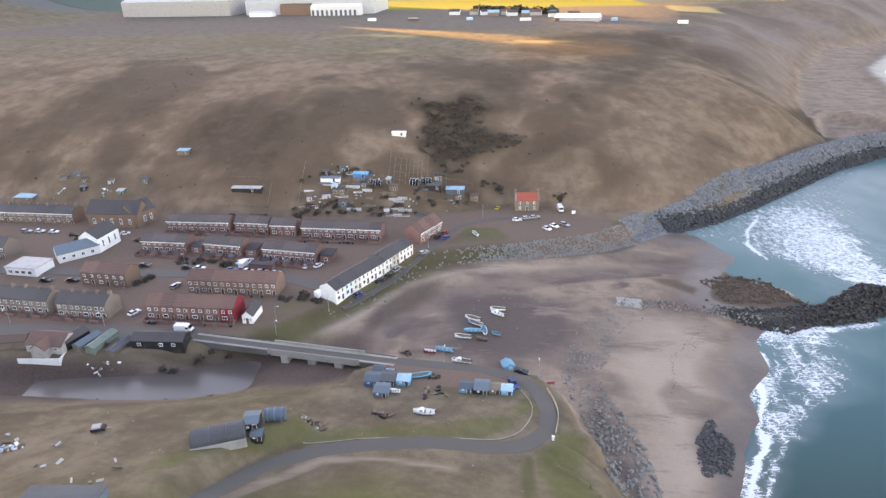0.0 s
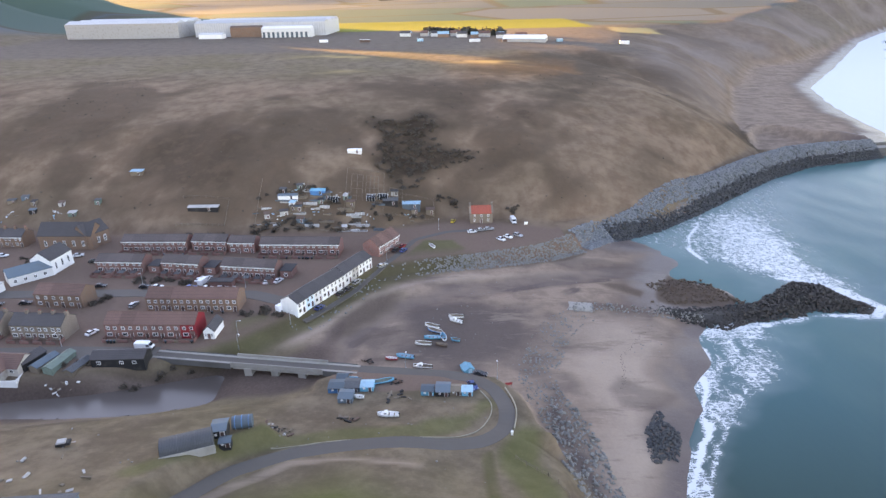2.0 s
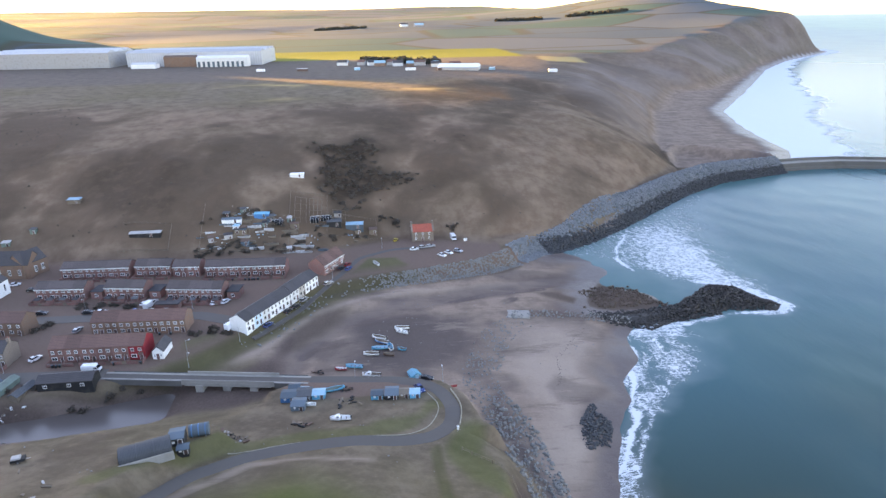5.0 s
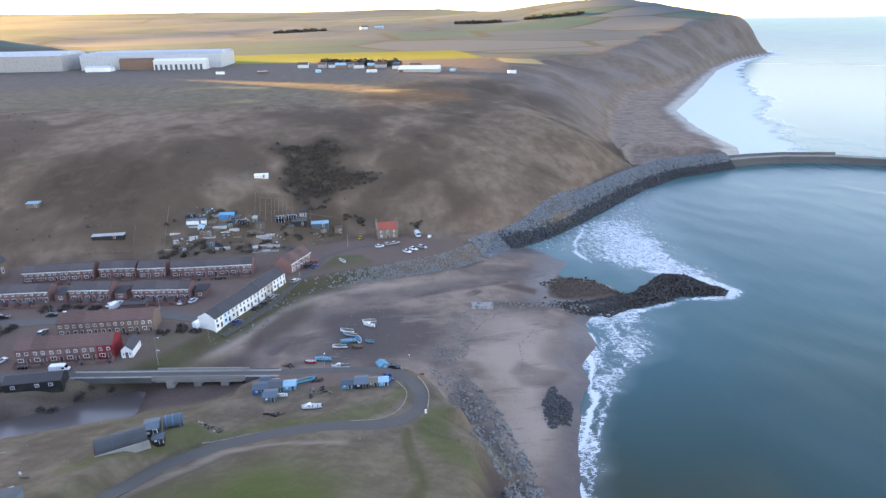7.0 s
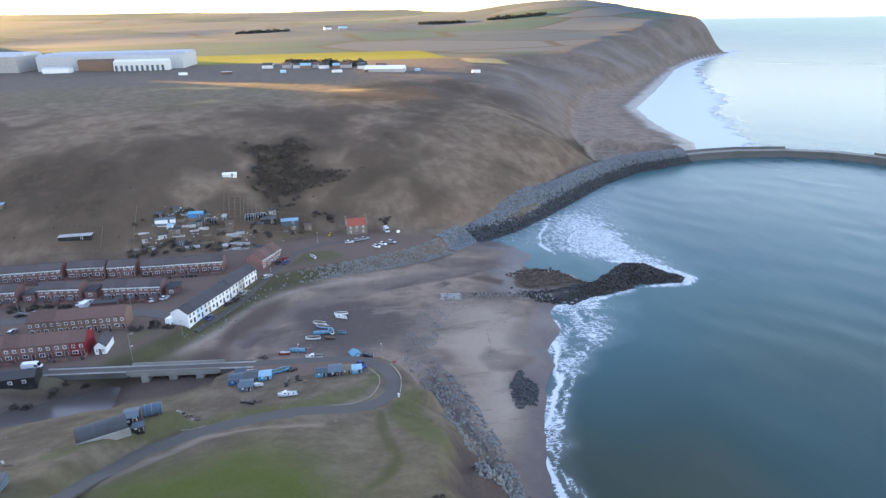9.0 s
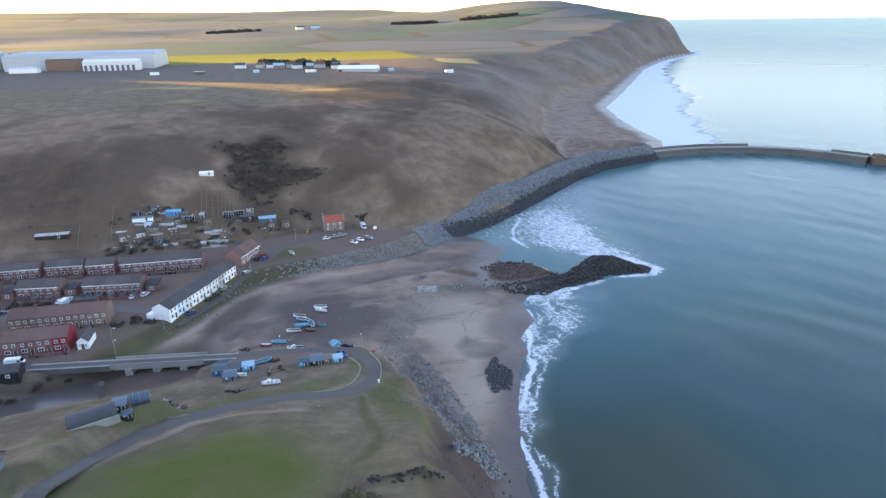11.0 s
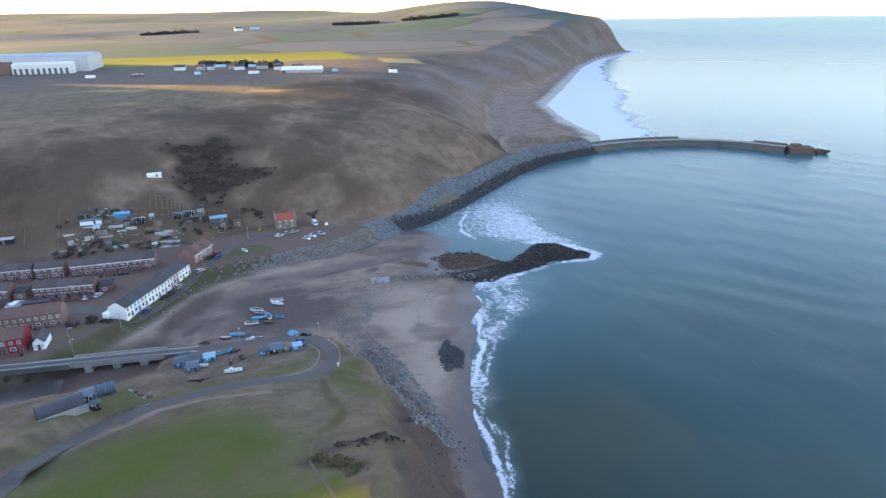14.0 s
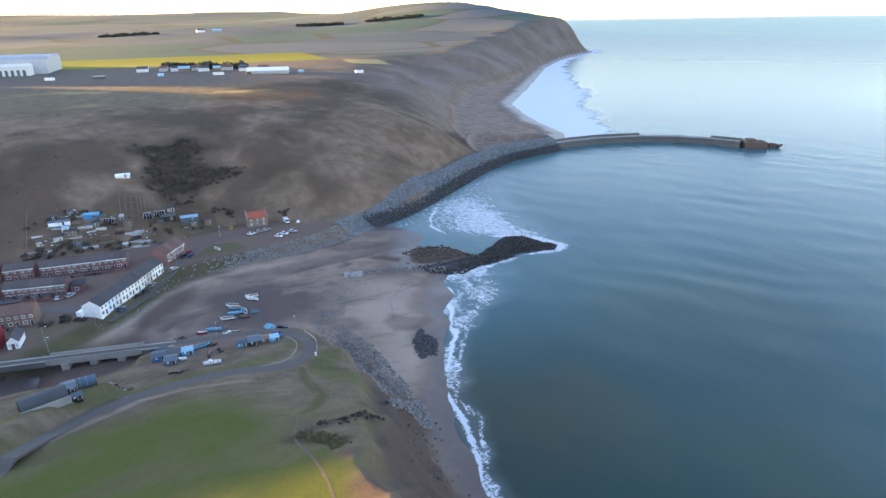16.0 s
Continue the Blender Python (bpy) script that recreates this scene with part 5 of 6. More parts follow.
gw = thing("garden_wall", "white rendered wall round the bungalow's terrace", "wall")
part("front_wall", Shape().box(0, 12.5, -0.15, 0.15, -1.6, 1.0, 0.05), M_white_render, gw)
part("side_wall", Shape().box(12.52, 12.8, -0.1, 4.0, -1.6, 1.0, 0.05), M_white_render, gw)
gw.matrix_basis = pose(-134.5, 147.6, 7.0, 0, 0, 1)
hall("shed", "rusty-roofed store shed on the beck bank", -143, 152, 8, 8, 5, 2.5, 3.6, M_wood, M_rust, category="shed")
hall("shed", "faded green lean-to shed", -112.5, 150.5, 78, 10, 3.2, 2.2, 2.9, M_green_paint, M_green_paint, category="shed")
hall("shed", "black tarred store with gabled roof", -121.5, 152, 70, 8, 4.2, 2.6, 3.7, M_black, M_slate, category="shed")
hall("shed", "grey timber store beside the beck", -106.5, 150, 74, 8, 3.0, 2.1, 2.8, M_wood, M_corrugated, category="shed")
hall("shed", "dark timber boat store with grey sheet roof", -117, 151, 72, 8, 3.0, 2.1, 2.8, M_wood, M_bluegrey, category="shed")

# the red-roofed house at the foot of the hill
t = hall("stone_house", "square sandstone house with an orange-red tiled roof", 19, 266.5, 0, 10.5, 8, 4.9, 7.4, M_stone, M_tile_red, [(2, 3.2, 0.9, 1.2), (5.2, 3.2, 0.9, 1.2), (8.4, 3.2, 0.9, 1.2), (2, 0.9, 0.9, 1.3), (8.4, 0.9, 0.9, 1.3)], category="house", doors=(5.2,))
for x in (-0.35, 10.0):
    part("gable_coping", Shape().prism_x([(-0.3, 4.8), (4, 7.6), (8.3, 4.8), (8.3, 5.2), (4, 8.0), (-0.3, 5.2)], x, x + 0.85), M_stone, t)
    part("chimney", Shape().box(x, x + 0.85, 3.4, 4.6, 7.2, 9.0, 0.08), M_stone, t)


def yard_walls(a, c, n, deep, label, gate=True):
    """Low brick walls round the yards before a row of houses."""
    t = thing("yard_wall", label, "wall")
    ln = math.hypot(c[0] - a[0], c[1] - a[1])
    t.matrix_basis = pose(a[0], a[1], 8.0, 0, 0, math.degrees(math.atan2(c[1] - a[1], c[0] - a[0])))
    w = ln / n
    for i in range(n + 1):
        part("side_wall", Shape().box(w * i - 0.1, w * i + 0.1, -deep, -0.1, -0.4, 1.25, 0.03), M_brick, t)
    for i in range(n):
        part("front_wall", Shape().box(w * i + 0.1, w * (i + 0.68), -deep - 0.1, -deep + 0.1, -0.4, 1.2, 0.03), M_brick, t)
        if gate and i % 2 == 0:
            part("gate", Shape().box(w * (i + 0.7), w * (i + 0.95), -deep - 0.03, -deep + 0.03, 0.1, 1.1), M_wood, t)


yard_walls((-133, 244), (-104.5, 242), 6, 4.0, "low brick garden walls before the back terrace")
yard_walls((-102.5, 242.5), (-87, 240.5), 3, 4.0, "low brick garden walls before the back terrace")
yard_walls((-72, 236.5), (-38, 233.5), 7, 4.0, "low brick garden walls before the long terrace")
yard_walls((-134, 223), (-114.5, 221), 4, 5.0, "brick yard walls behind the middle terrace")
yard_walls((-107, 220.5), (-91, 217.5), 3, 5.0, "brick yard walls behind the middle terrace")
yard_walls((-82, 215.5), (-60, 211.5), 5, 5.0, "brick yard walls behind the middle terrace")
yard_walls((-106, 170.5), (-76, 168.5), 6, 2.6, "low brick front walls facing the beck")
yard_walls((-160, 175.5), (-140.5, 173), 4, 2.8, "low stone front walls of the cottages", False)
yard_walls((-137, 172), (-119, 170), 4, 2.8, "low stone front walls of the cottages", False)


def yard_shed(x, y, turn, roof):
    t = thing("yard_shed", "small brick outhouse with felt roof in a yard", "shed", "yard outhouses")
    part("wall", Shape().box(0, 2.2, 0, 1.8, -0.4, 2.0), M_brick, t)
    part("roof", Shape().prism_x([(-0.15, 2.003), (1.95, 2.3), (1.95, 2.4), (-0.15, 2.1)], -0.15, 2.35), roof, t)
    put_down(t, x, y, turn)


def wheelie_bin():
    t = thing("wheelie_bin", "dark plastic wheelie bin beside a house", "bin", "wheelie bins")
    part("tub", Shape().loft([[(-0.24, -0.28, 0.06), (0.24, -0.28, 0.06), (0.24, 0.28, 0.06), (-0.24, 0.28, 0.06)], [(-0.29, -0.34, 0.95), (0.29, -0.34, 0.95), (0.29, 0.36, 0.95), (-0.29, 0.36, 0.95)]]), M_tyre, t)
    part("lid", Shape().box(-0.3, 0.3, -0.36, 0.38, 0.953, 1.02, 0.03), M_bluegrey, t)
    return t


rs = random.Random(12)
for a, c, n in (((-134, 223), (-114.5, 221), 4), ((-107, 220.5), (-91, 217.5), 3), ((-82, 215.5), (-60, 211.5), 5)):
    for i in range(n):
        f = (i + 0.25) / n
        yard_shed(a[0] + (c[0] - a[0]) * f, a[1] + (c[1] - a[1]) * f - 4.6, -8, [M_dark_felt, M_slate, M_corrugated][i % 3])
first_bin = put_down(wheelie_bin(), -103, 167.2)
for i in range(26):
    a, c = [((-106, 167.5), (-76, 165.6)), ((-72, 231.8), (-38, 229)), ((-133, 239.5), (-104.5, 237.5)), ((-100, 186.8), (-67.5, 184.5))][i % 4]
    f = rs.random()
    copy_thing(first_bin, stand(a[0] + (c[0] - a[0]) * f, a[1] + (c[1] - a[1]) * f, rs.uniform(0, 360)))

# ---- vehicles ----
def wheel_set(t, xs, half, r):
    for x in xs:
        for y in (-half, half):
            w = part("wheel", Shape().tube((x, y - 0.11, r), (x, y + 0.11, r), r, sides=12), M_tyre, t)
            part("rim", Shape().tube((x, y - 0.125, r), (x, y + 0.125, r), r * 0.6, sides=8), M_grey_metal, w)


def car(paint, label, ln=4.2, wd=1.75, ht=1.45, estate=False):
    t = thing("car", label, "car", "parked cars")
    h = ln / 2
    tail = -h * 0.96 if estate else -h * 0.78
    prof = [(-h, 0.35), (-h * 0.97, 0.82), (-h * 0.9, 0.92), (h * 0.35, 0.95), (h * 0.92, 0.74), (h, 0.55), (h * 0.98, 0.3), (h * 0.5, 0.22), (-h * 0.6, 0.22)]
    rings = [[(x, s * wd / 2 * k, z) for x, z in prof] for s, k in ((-1, 0.93), (-1, 1.0), (1, 1.0), (1, 0.93))]
    part("body", Shape().loft(rings), paint, t)
    a = [(tail, 0.9), (tail + h * 0.12, ht - 0.12), (h * 0.02, ht - 0.1), (h * 0.42, 0.93)]
    top = [(tail + 0.16, 0.93), (tail + h * 0.16, ht), (-0.02, ht), (h * 0.36, 0.95)]
    part("cabin_glass", Shape().loft([[(x, -wd / 2 * 0.9, z) if z < 1 else (x, -wd / 2 * 0.76, z) for x, z in a], [(x, wd / 2 * 0.9, z) if z < 1 else (x, wd / 2 * 0.76, z) for x, z in a]]), M_glass, t, "dark tinted car glass")
    part("roof", Shape().loft([[(top[1][0], -wd * 0.37, ht - 0.13), (top[1][0] + 0.1, -wd * 0.34, ht + 0.02), (-0.08, -wd * 0.34, ht + 0.02), (0.06, -wd * 0.37, ht - 0.12)],
                               [(top[1][0], wd * 0.37, ht - 0.13), (top[1][0] + 0.1, wd * 0.34, ht + 0.02), (-0.08, wd * 0.34, ht + 0.02), (0.06, wd * 0.37, ht - 0.12)]]), paint, t)
    for y in (-0.6, 0.6):
        part("headlight", Shape().box(h * 0.93, h * 0.99, y - 0.2, y + 0.2, 0.58, 0.72), M_lamp_lens, t)
        part("tail_light", Shape().box(-h * 0.995, -h * 0.95, y - 0.15, y + 0.15, 0.65, 0.82), M_red_hull, t)
    wheel_set(t, (-h * 0.62, h * 0.62), wd / 2 - 0.1, 0.32)
    return t


def van(label, ln=5.6, ht=2.5):
    t = thing("van", label, "van")
    h = ln / 2
    prof = [(-h, 0.4), (-h, ht - 0.1), (-h + 0.1, ht), (h * 0.4, ht), (h * 0.62, ht - 0.25), (h * 0.82, 1.25), (h * 0.98, 1.05), (h, 0.45), (h * 0.5, 0.3), (-h * 0.7, 0.3)]
    part("body", Shape().loft([[(x, s, z) for x, z in prof] for s in (-0.97, -1.0, 1.0, 0.97)]), M_car_white, t)
    part("windscreen", Shape().face((h * 0.66, -0.85, ht - 0.35), (h * 0.66, 0.85, ht - 0.35), (h * 0.84, 0.9, 1.3), (h * 0.84, -0.9, 1.3)), M_glass, t, at=pose(0.03, 0, 0.02))
    for y in (-1.012, 1.0):
        part("side_window", Shape().box(h * 0.35, h * 0.68, y, y + 0.012, 1.35, 1.95), M_glass, t)
    part("bumper", Shape().box(h * 0.97, h * 1.03, -0.95, 0.95, 0.35, 0.6, 0.02), M_tyre, t)
    wheel_set(t, (-h * 0.58, h * 0.62), 0.9, 0.35)
    return t


CARS = {"w": car(M_car_white, "white hatchback parked on the street"), "s": car(M_car_silver, "silver estate car parked on the street", 4.5, estate=True), "b": car(M_car_blue, "dark blue hatchback parked on the street"),
        "k": car(M_car_dark, "black saloon car parked on the street", 4.4), "r": car(M_car_red, "red hatchback parked by the houses", 4.0)}
used = set()


def park(kind, x, y, turn):
    m = stand(x, y, turn, 0.12)
    if kind in used:
        return copy_thing(CARS[kind], m)
    used.add(kind)
    CARS[kind].matrix_basis = m
    return CARS[kind]


for kind, x, y, turn in (("w", -112, 173.5, 62), ("w", -89.5, 212, 70), ("w", -86.8, 213, 68), ("b", -90.5, 205.3, 4), ("w", -84, 204.2, 2), ("s", -78.5, 203.8, 0), ("w", -73, 202.5, 4),
                         ("k", -108.5, 207.2, 5), ("w", -103.5, 206.6, 2), ("k", -126, 209, 0), ("w", -63, 208.5, 88), ("w", -58.5, 209, 60), ("k", -147, 196.5, 6), ("k", -157, 196.3, 2), ("s", -106.5, 192.5, 80),
                         ("k", -33.8, 199.5, 62), ("k", -31.2, 203.6, 60), ("s", -28.6, 208.2, 60), ("b", -39.8, 188.4, 60), ("s", -19.5, 221, 45), ("k", -14.8, 236, 62), ("r", -12.0, 240, 62), ("b", -11.5, 235.2, 62),
                         ("w", 19, 254.5, 5), ("w", 31, 244.5, -50), ("w", 34.4, 247.3, -50), ("s", 39, 248.8, -45), ("s", 23.5, 256.5, 10), ("s", 27, 257.5, 8),
                         ("k", 13.2, 142.6, -14), ("b", 10.6, 135.4, -68), ("s", -196, 243, 0), ("w", -190, 243, 2), ("w", -183, 242, -2), ("k", -140, 233, 0), ("w", -150, 240, 20),
                         ("k", -113, 256, 4), ("w", -81, 253, 3), ("s", -95, 253, 5)):
    park(kind, x, y, turn)
v1 = put_down(van("long white panel van parked by the bridge"), -90.5, 163, -3, 0.14)
copy_thing(v1, stand(-52, 186.5, 55, 0.1))
m2 = copy_thing(v1, stand(39.2, 266.5, -84, 0.05))
m2["label"] = "white motorhome parked below the hill"
m3 = copy_thing(v1, stand(-87, 209.5, 72, 0.1))
m3["label"] = "white van in the back yard"
yc = put_down(car(M_yellow, "small yellow car below the hill", 3.6, 1.6), 11, 269, 70)


# ---- boats ----
def boat(label, ln=5.2, wd=1.9, hull=None, inner=None, cabin=False, motor=True):
    """An open coble: pointed bow, transom stern, thwarts."""
    hull, inner = hull or M_blue_paint, inner or M_wood
    t = thing("boat", label, "boat", "beached boats")
    ln, wd = ln * 0.86, wd * 0.9
    n = 10
    outer, inside, rim = [], [], []
    for i in range(n + 1):
        u = i / n
        half = wd / 2 * (0.72 + 0.28 * math.sin(min(u * 2.2, 1.57))) * (1 - max(0, (u - 0.45) / 0.55) ** 2.4) + 0.02
        sheer = 0.72 + 0.42 * u ** 2.5 + 0.06 * (1 - u) ** 2
        keel = 0.02 + 0.55 * max(0, u - 0.75) ** 1.6
        x = -ln / 2 + ln * u
        outer.append([(x, half, sheer), (x, half * 0.82, keel + 0.32), (x, half * 0.35, keel), (x, -half * 0.35, keel), (x, -half * 0.82, keel + 0.32), (x, -half, sheer)])
        ih = max(0.005, half - 0.07)
        inside.append([(x, ih, sheer - 0.01), (x, ih * 0.75, keel + 0.36), (x, 0, keel + 0.14), (x, -ih * 0.75, keel + 0.36), (x, -ih, sheer - 0.01)])
        rim.append((x, half, sheer))
    s = Shape().loft(outer, closed=False)
    s.face(*outer[0])
    part("hull", s, hull, t)
    part("inside", Shape().loft(inside, closed=False), inner, t)
    g = Shape()
    for sgn in (1, -1):
        g.loft([[(x, sgn * (y - 0.08), z), (x, sgn * (y + 0.05), z), (x, sgn * (y + 0.05), z + 0.06), (x, sgn * (y - 0.08), z + 0.06)] for x, y, z in rim])
    part("gunwale", g, M_white if hull in (M_white, M_blue_paint) else hull, t)
    for u in (0.2, 0.45, 0.68):
        x = -ln / 2 + ln * u
        k = wd / 2 * (0.9 if u < 0.6 else 0.7)
        part("thwart", Shape().box(x - 0.14, x + 0.14, -k, k, 0.5, 0.55), M_wood, t)
    if motor:
        m = part("outboard", Shape().box(-ln / 2 - 0.35, -ln / 2 - 0.02, -0.16, 0.16, 0.7, 1.15, 0.06), M_tyre, t)
        part("motor_leg", Shape().box(-ln / 2 - 0.25, -ln / 2 - 0.12, -0.05, 0.05, 0.1, 0.7), M_grey_metal, m)
    if cabin:
        c = part("cabin", Shape().loft([[(ln * 0.0, -wd * 0.36, 0.75), (ln * 0.03, -wd * 0.3, 1.55), (ln * 0.16, -wd * 0.27, 1.5), (ln * 0.28, -wd * 0.24, 0.95)],
                                        [(ln * 0.0, wd * 0.36, 0.75), (ln * 0.03, wd * 0.3, 1.55), (ln * 0.16, wd * 0.27, 1.5), (ln * 0.28, wd * 0.24, 0.95)]]), M_white, t)
        part("cabin_window", Shape().box(ln * 0.06, ln * 0.14, -wd * 0.325, wd * 0.325, 1.12, 1.36), M_glass, c)
        part("deck", Shape().box(ln * 0.1, ln * 0.36, -wd * 0.26, wd * 0.26, 0.72, 0.8, 0.02), M_white, t)
    return t


cob_white = boat("white open fishing coble on the sand", 6.0, 2.2, M_white, M_wood)
put_down(cob_white, -3.2, 164.6, 172)
copy_thing(cob_white, stand(8.2, 182, 175))
copy_thing(cob_white, stand(-0.2, 175.6, 155))["label"] = "white and blue coble among the drawn-up boats"
cob_blue = boat("bright blue fishing coble on the sand", 6.4, 2.3, M_cyan, M_lightblue)
put_down(cob_blue, -0.2, 168.2, 178)
copy_thing(cob_blue, stand(-8.8, 157.2, 165))["label"] = "blue open coble beside a lamp post"
navy = boat("dark blue coble tilted on the sand", 6.2, 2.2, M_blue_paint, M_wood)
put_down(navy, 0.6, 172.6, 150)
put_down(boat("white and turquoise coble drawn up bow first", 5.0, 2.1, M_white, M_cyan), 3.4, 168.9, 100)
put_down(boat("white cabin boat on the sand", 5.6, 2.1, M_white, M_white, True), 8.0, 179, 148)
put_down(boat("small turquoise skiff on the sand", 3.4, 1.5, M_cyan, M_wood, motor=False), 7.2, 167.0, 160)
put_down(boat("rusty brown rowing boat hull", 4.4, 1.8, M_rust, M_wood, motor=False), 2.6, 163.8, 165)
put_down(boat("white motor boat on the shingle by the lane", 6.6, 2.3, M_white, M_wood, True), -3.4, 151.8, 170)
put_down(boat("red-hulled boat with a white cover", 4.4, 1.8, M_red_hull, M_white, motor=False), -13.0, 156.0, 172)
put_down(boat("white cabin cruiser on the grass", 6.2, 2.3, M_white, M_white, True), -11.8, 120.6, 175)
put_down(boat("turquoise and white coble beside the huts", 7.0, 2.2, M_white, M_cyan), -24.6, 141.6, 178)
put_down(boat("green coble with pale gunwale beside the huts", 7.0, 2.2, M_cyan, M_green_paint), -14.2, 139.9, 12)
put_down(boat("red skiff beside the huts", 3.2, 1.5, M_red_hull, M_wood, motor=False), -18.3, 138.2, 175)
put_down(boat("white rowing boat on the green", 5.0, 1.8, M_white, M_grey_render, motor=False), 0.6, 239.5, 120)
put_down(boat("small white dinghy upturned by the hut", 3.0, 1.4, M_white, M_white, motor=False), -20.2, 131.2, 175)


# ---- fishermen's huts ----
def hut(label, x, y, turn, w, d, h, wall, roof, pitch=0.7, windows=1):
    t = thing("hut", label, "hut", "fishermen's huts")
    h, pitch = h * 0.68, pitch * 0.75
    part("wall", Shape().prism_x([(0, -0.8), (d, -0.8), (d, h), (d / 2, h + pitch), (0, h)], 0, w), wall, t)
    part("roof", gable_roof(w, d, h, h + pitch, 0.2, 0.1, 0.15), roof, t)
    for i in range(windows):
        window(t, w * (0.3 + 0.4 * i), 0.75, 0.6, 0.55)
    door(t, w * 0.75, 0.8, min(1.6, h - 0.1))
    return put_down(t, x, y, turn)


hut("dark blue boarded hut with felt roof", -29, 134.6, -3, 4.2, 4.4, 2.2, M_blue_paint, M_bluegrey)
hut("grey-roofed boarded fishing hut", -24.7, 134.8, -3, 4.2, 4.6, 2.3, M_bluegrey, M_corrugated)
hut("light blue-roofed fishing hut", -20.3, 135, -3, 3.6, 3.4, 2.2, M_cyan, M_lightblue)
hut("blue-grey felt-roofed hut by the grass", -25.6, 129, -6, 3.8, 4.2, 2.2, M_bluegrey, M_bluegrey)
hut("small grey hut behind the boats", -27.5, 140.6, -4, 3.2, 2.6, 2.1, M_wood, M_bluegrey)
hut("turquoise hut with a grey roof beside the lane", -3.6, 131.6, -5, 3.4, 3.2, 2.1, M_cyan, M_bluegrey)
hut("dark gabled hut beside the lane", 0.3, 130.8, -5, 3.8, 4.6, 2.2, M_black, M_bluegrey, 1.0)
hut("weathered timber hut beside the lane", 4.3, 131.2, -5, 2.8, 3.2, 2.0, M_wood, M_wood)
hut("light blue-roofed hut beside the lane", 7.3, 130.6, -5, 2.9, 3.0, 2.1, M_cyan, M_lightblue)


def build_tent():
    t = thing("blue_shelter", "bright turquoise tarpaulin shelter on the sand", "shelter")
    part("wall", Shape().prism([(0, -0.5), (3.0, -0.5), (3.0, 1.3), (1.5, 2.0), (0, 1.3)], 0, 3.2), M_cyan, t)
    part("cover", Shape().prism([(-0.25, 1.2), (1.5, 2.05), (3.25, 1.2), (3.25, 1.32), (1.5, 2.2), (-0.25, 1.32)], -0.25, 3.45), M_cyan, t)
    part("door_flap", Shape().box(1.2, 2.4, -0.05, 0.0, 0, 1.5), M_lightblue, t)
    put_down(t, 9.2, 148.5, 20)


build_tent()


def build_nissen():
    t = thing("nissen_hut", "long curved corrugated-iron hut with concrete front wall", "hut")
    arc = [(2.5 + 2.5 * math.cos(math.pi - a), 0.4 + 1.5 * math.sin(a)) for a in np.linspace(0, math.pi, 11)]
    part("shell", Shape().prism_x([(0, -2.0)] + arc + [(5.0, -2.0)], 0, 10.2), M_corrugated, t)
    part("end_wall", Shape().prism_x([(0.3, -2.0)] + [(2.5 + (y - 2.5) * 0.9, 0.3 + (z - 0.3) * 0.9) for y, z in arc] + [(4.7, -2.0)], -0.12, -0.01), M_black, t, "dark boarded end wall")
    for x in (3.4, 6.8):
        part("rib", Shape().loft([[(x, y, z + 0.01), (x + 0.12, y, z + 0.01), (x + 0.12, y, z + 0.07), (x, y, z + 0.07)] for y, z in arc]), M_corrugated, t)
    part("plinth", Shape().box(-0.3, 10.5, -0.45, -0.1, -2.0, 0.05, 0.1), M_concrete, t, "pale stained concrete plinth wall")
    put_down(t, -55.6, 93.2, 19, 0.15)


build_nissen()
hut("tall dark boarded hut beside the curved hut", -48.4, 101.8, 8, 3.2, 4.2, 2.8, M_black, M_bluegrey, 0.5)
hut("small dark lean-to beside the curved hut", -46.2, 99.6, 8, 2.4, 2.2, 1.9, M_black, M_bluegrey, 0.4)


def build_tank():
    t = thing("blue_tank", "blue ribbed oil tank on the grass", "tank")
    part("drum", Shape().tube((-2.2, 0, 1.5), (2.2, 0, 1.5), 1.5, sides=18), M_bluegrey, t)
    for x in (-1.5, 0, 1.5):
        part("hoop", Shape().tube((x - 0.06, 0, 1.5), (x + 0.06, 0, 1.5), 1.55, sides=18), M_blue_paint, t)
    for x in (-1.4, 1.4):
        part("cradle", Shape().box(x - 0.2, x + 0.2, -1.2, 1.2, -0.4, 0.5, 0.05), M_concrete, t)
    put_down(t, -43.4, 107.8, 8)


build_tank()


def heap(name, label, x, y, n, spread, mats, seed, category="junk"):
    """A heap of planks, sheets and crates."""
    t = thing(name, label, category)
    r = np.random.default_rng(seed)
    for i in range(n):
        w, d, h = r.uniform(0.2, 1.0), r.uniform(0.15, 0.7), r.uniform(0.1, 0.5)
        px, py = r.normal(0, spread, 2)
        dz = at_ground(x + px, y + py * 0.7) - at_ground(x, y)
        part("crate" if h > 0.35 else "plank", Shape().box(-w, w, -d / 2, d / 2, 0, h, 0.03), mats[i % len(mats)], t, at=pose(px, py * 0.7, dz + r.uniform(-0.05, 0.3), r.uniform(-12, 12), r.uniform(-12, 12), r.uniform(0, 180)))
    return put_down(t, x, y)


heap("timber_heap", "untidy heap of old timber and creels on the grass", -36, 111.5, 26, 2.2, [M_wood, M_rust, M_black, M_wood, M_grey_render], 1)
heap("scrap_heap", "white and grey scrap heaped on the grass", -95, 92.6, 70, 2.6, [M_white, M_wood, M_lightblue, M_grey_render, M_rust], 2)
heap("scrap_heap", "pale rubbish strewn down the beck bank", -109.5, 147.5, 14, 1.8, [M_white, M_grey_render, M_wood], 3)
heap("creel_heap", "dark creels and nets piled on the grass", -22.5, 119.5, 12, 1.4, [M_black, M_wood, M_rust], 4)
heap("creel_heap", "dark creels heaped on the bank", -10, 131, 14, 1.8, [M_black, M_wood], 5)
heap("creel_heap", "dark tackle heaped beside the road wall", -19.5, 155.6, 10, 1.3, [M_black, M_rust], 6)
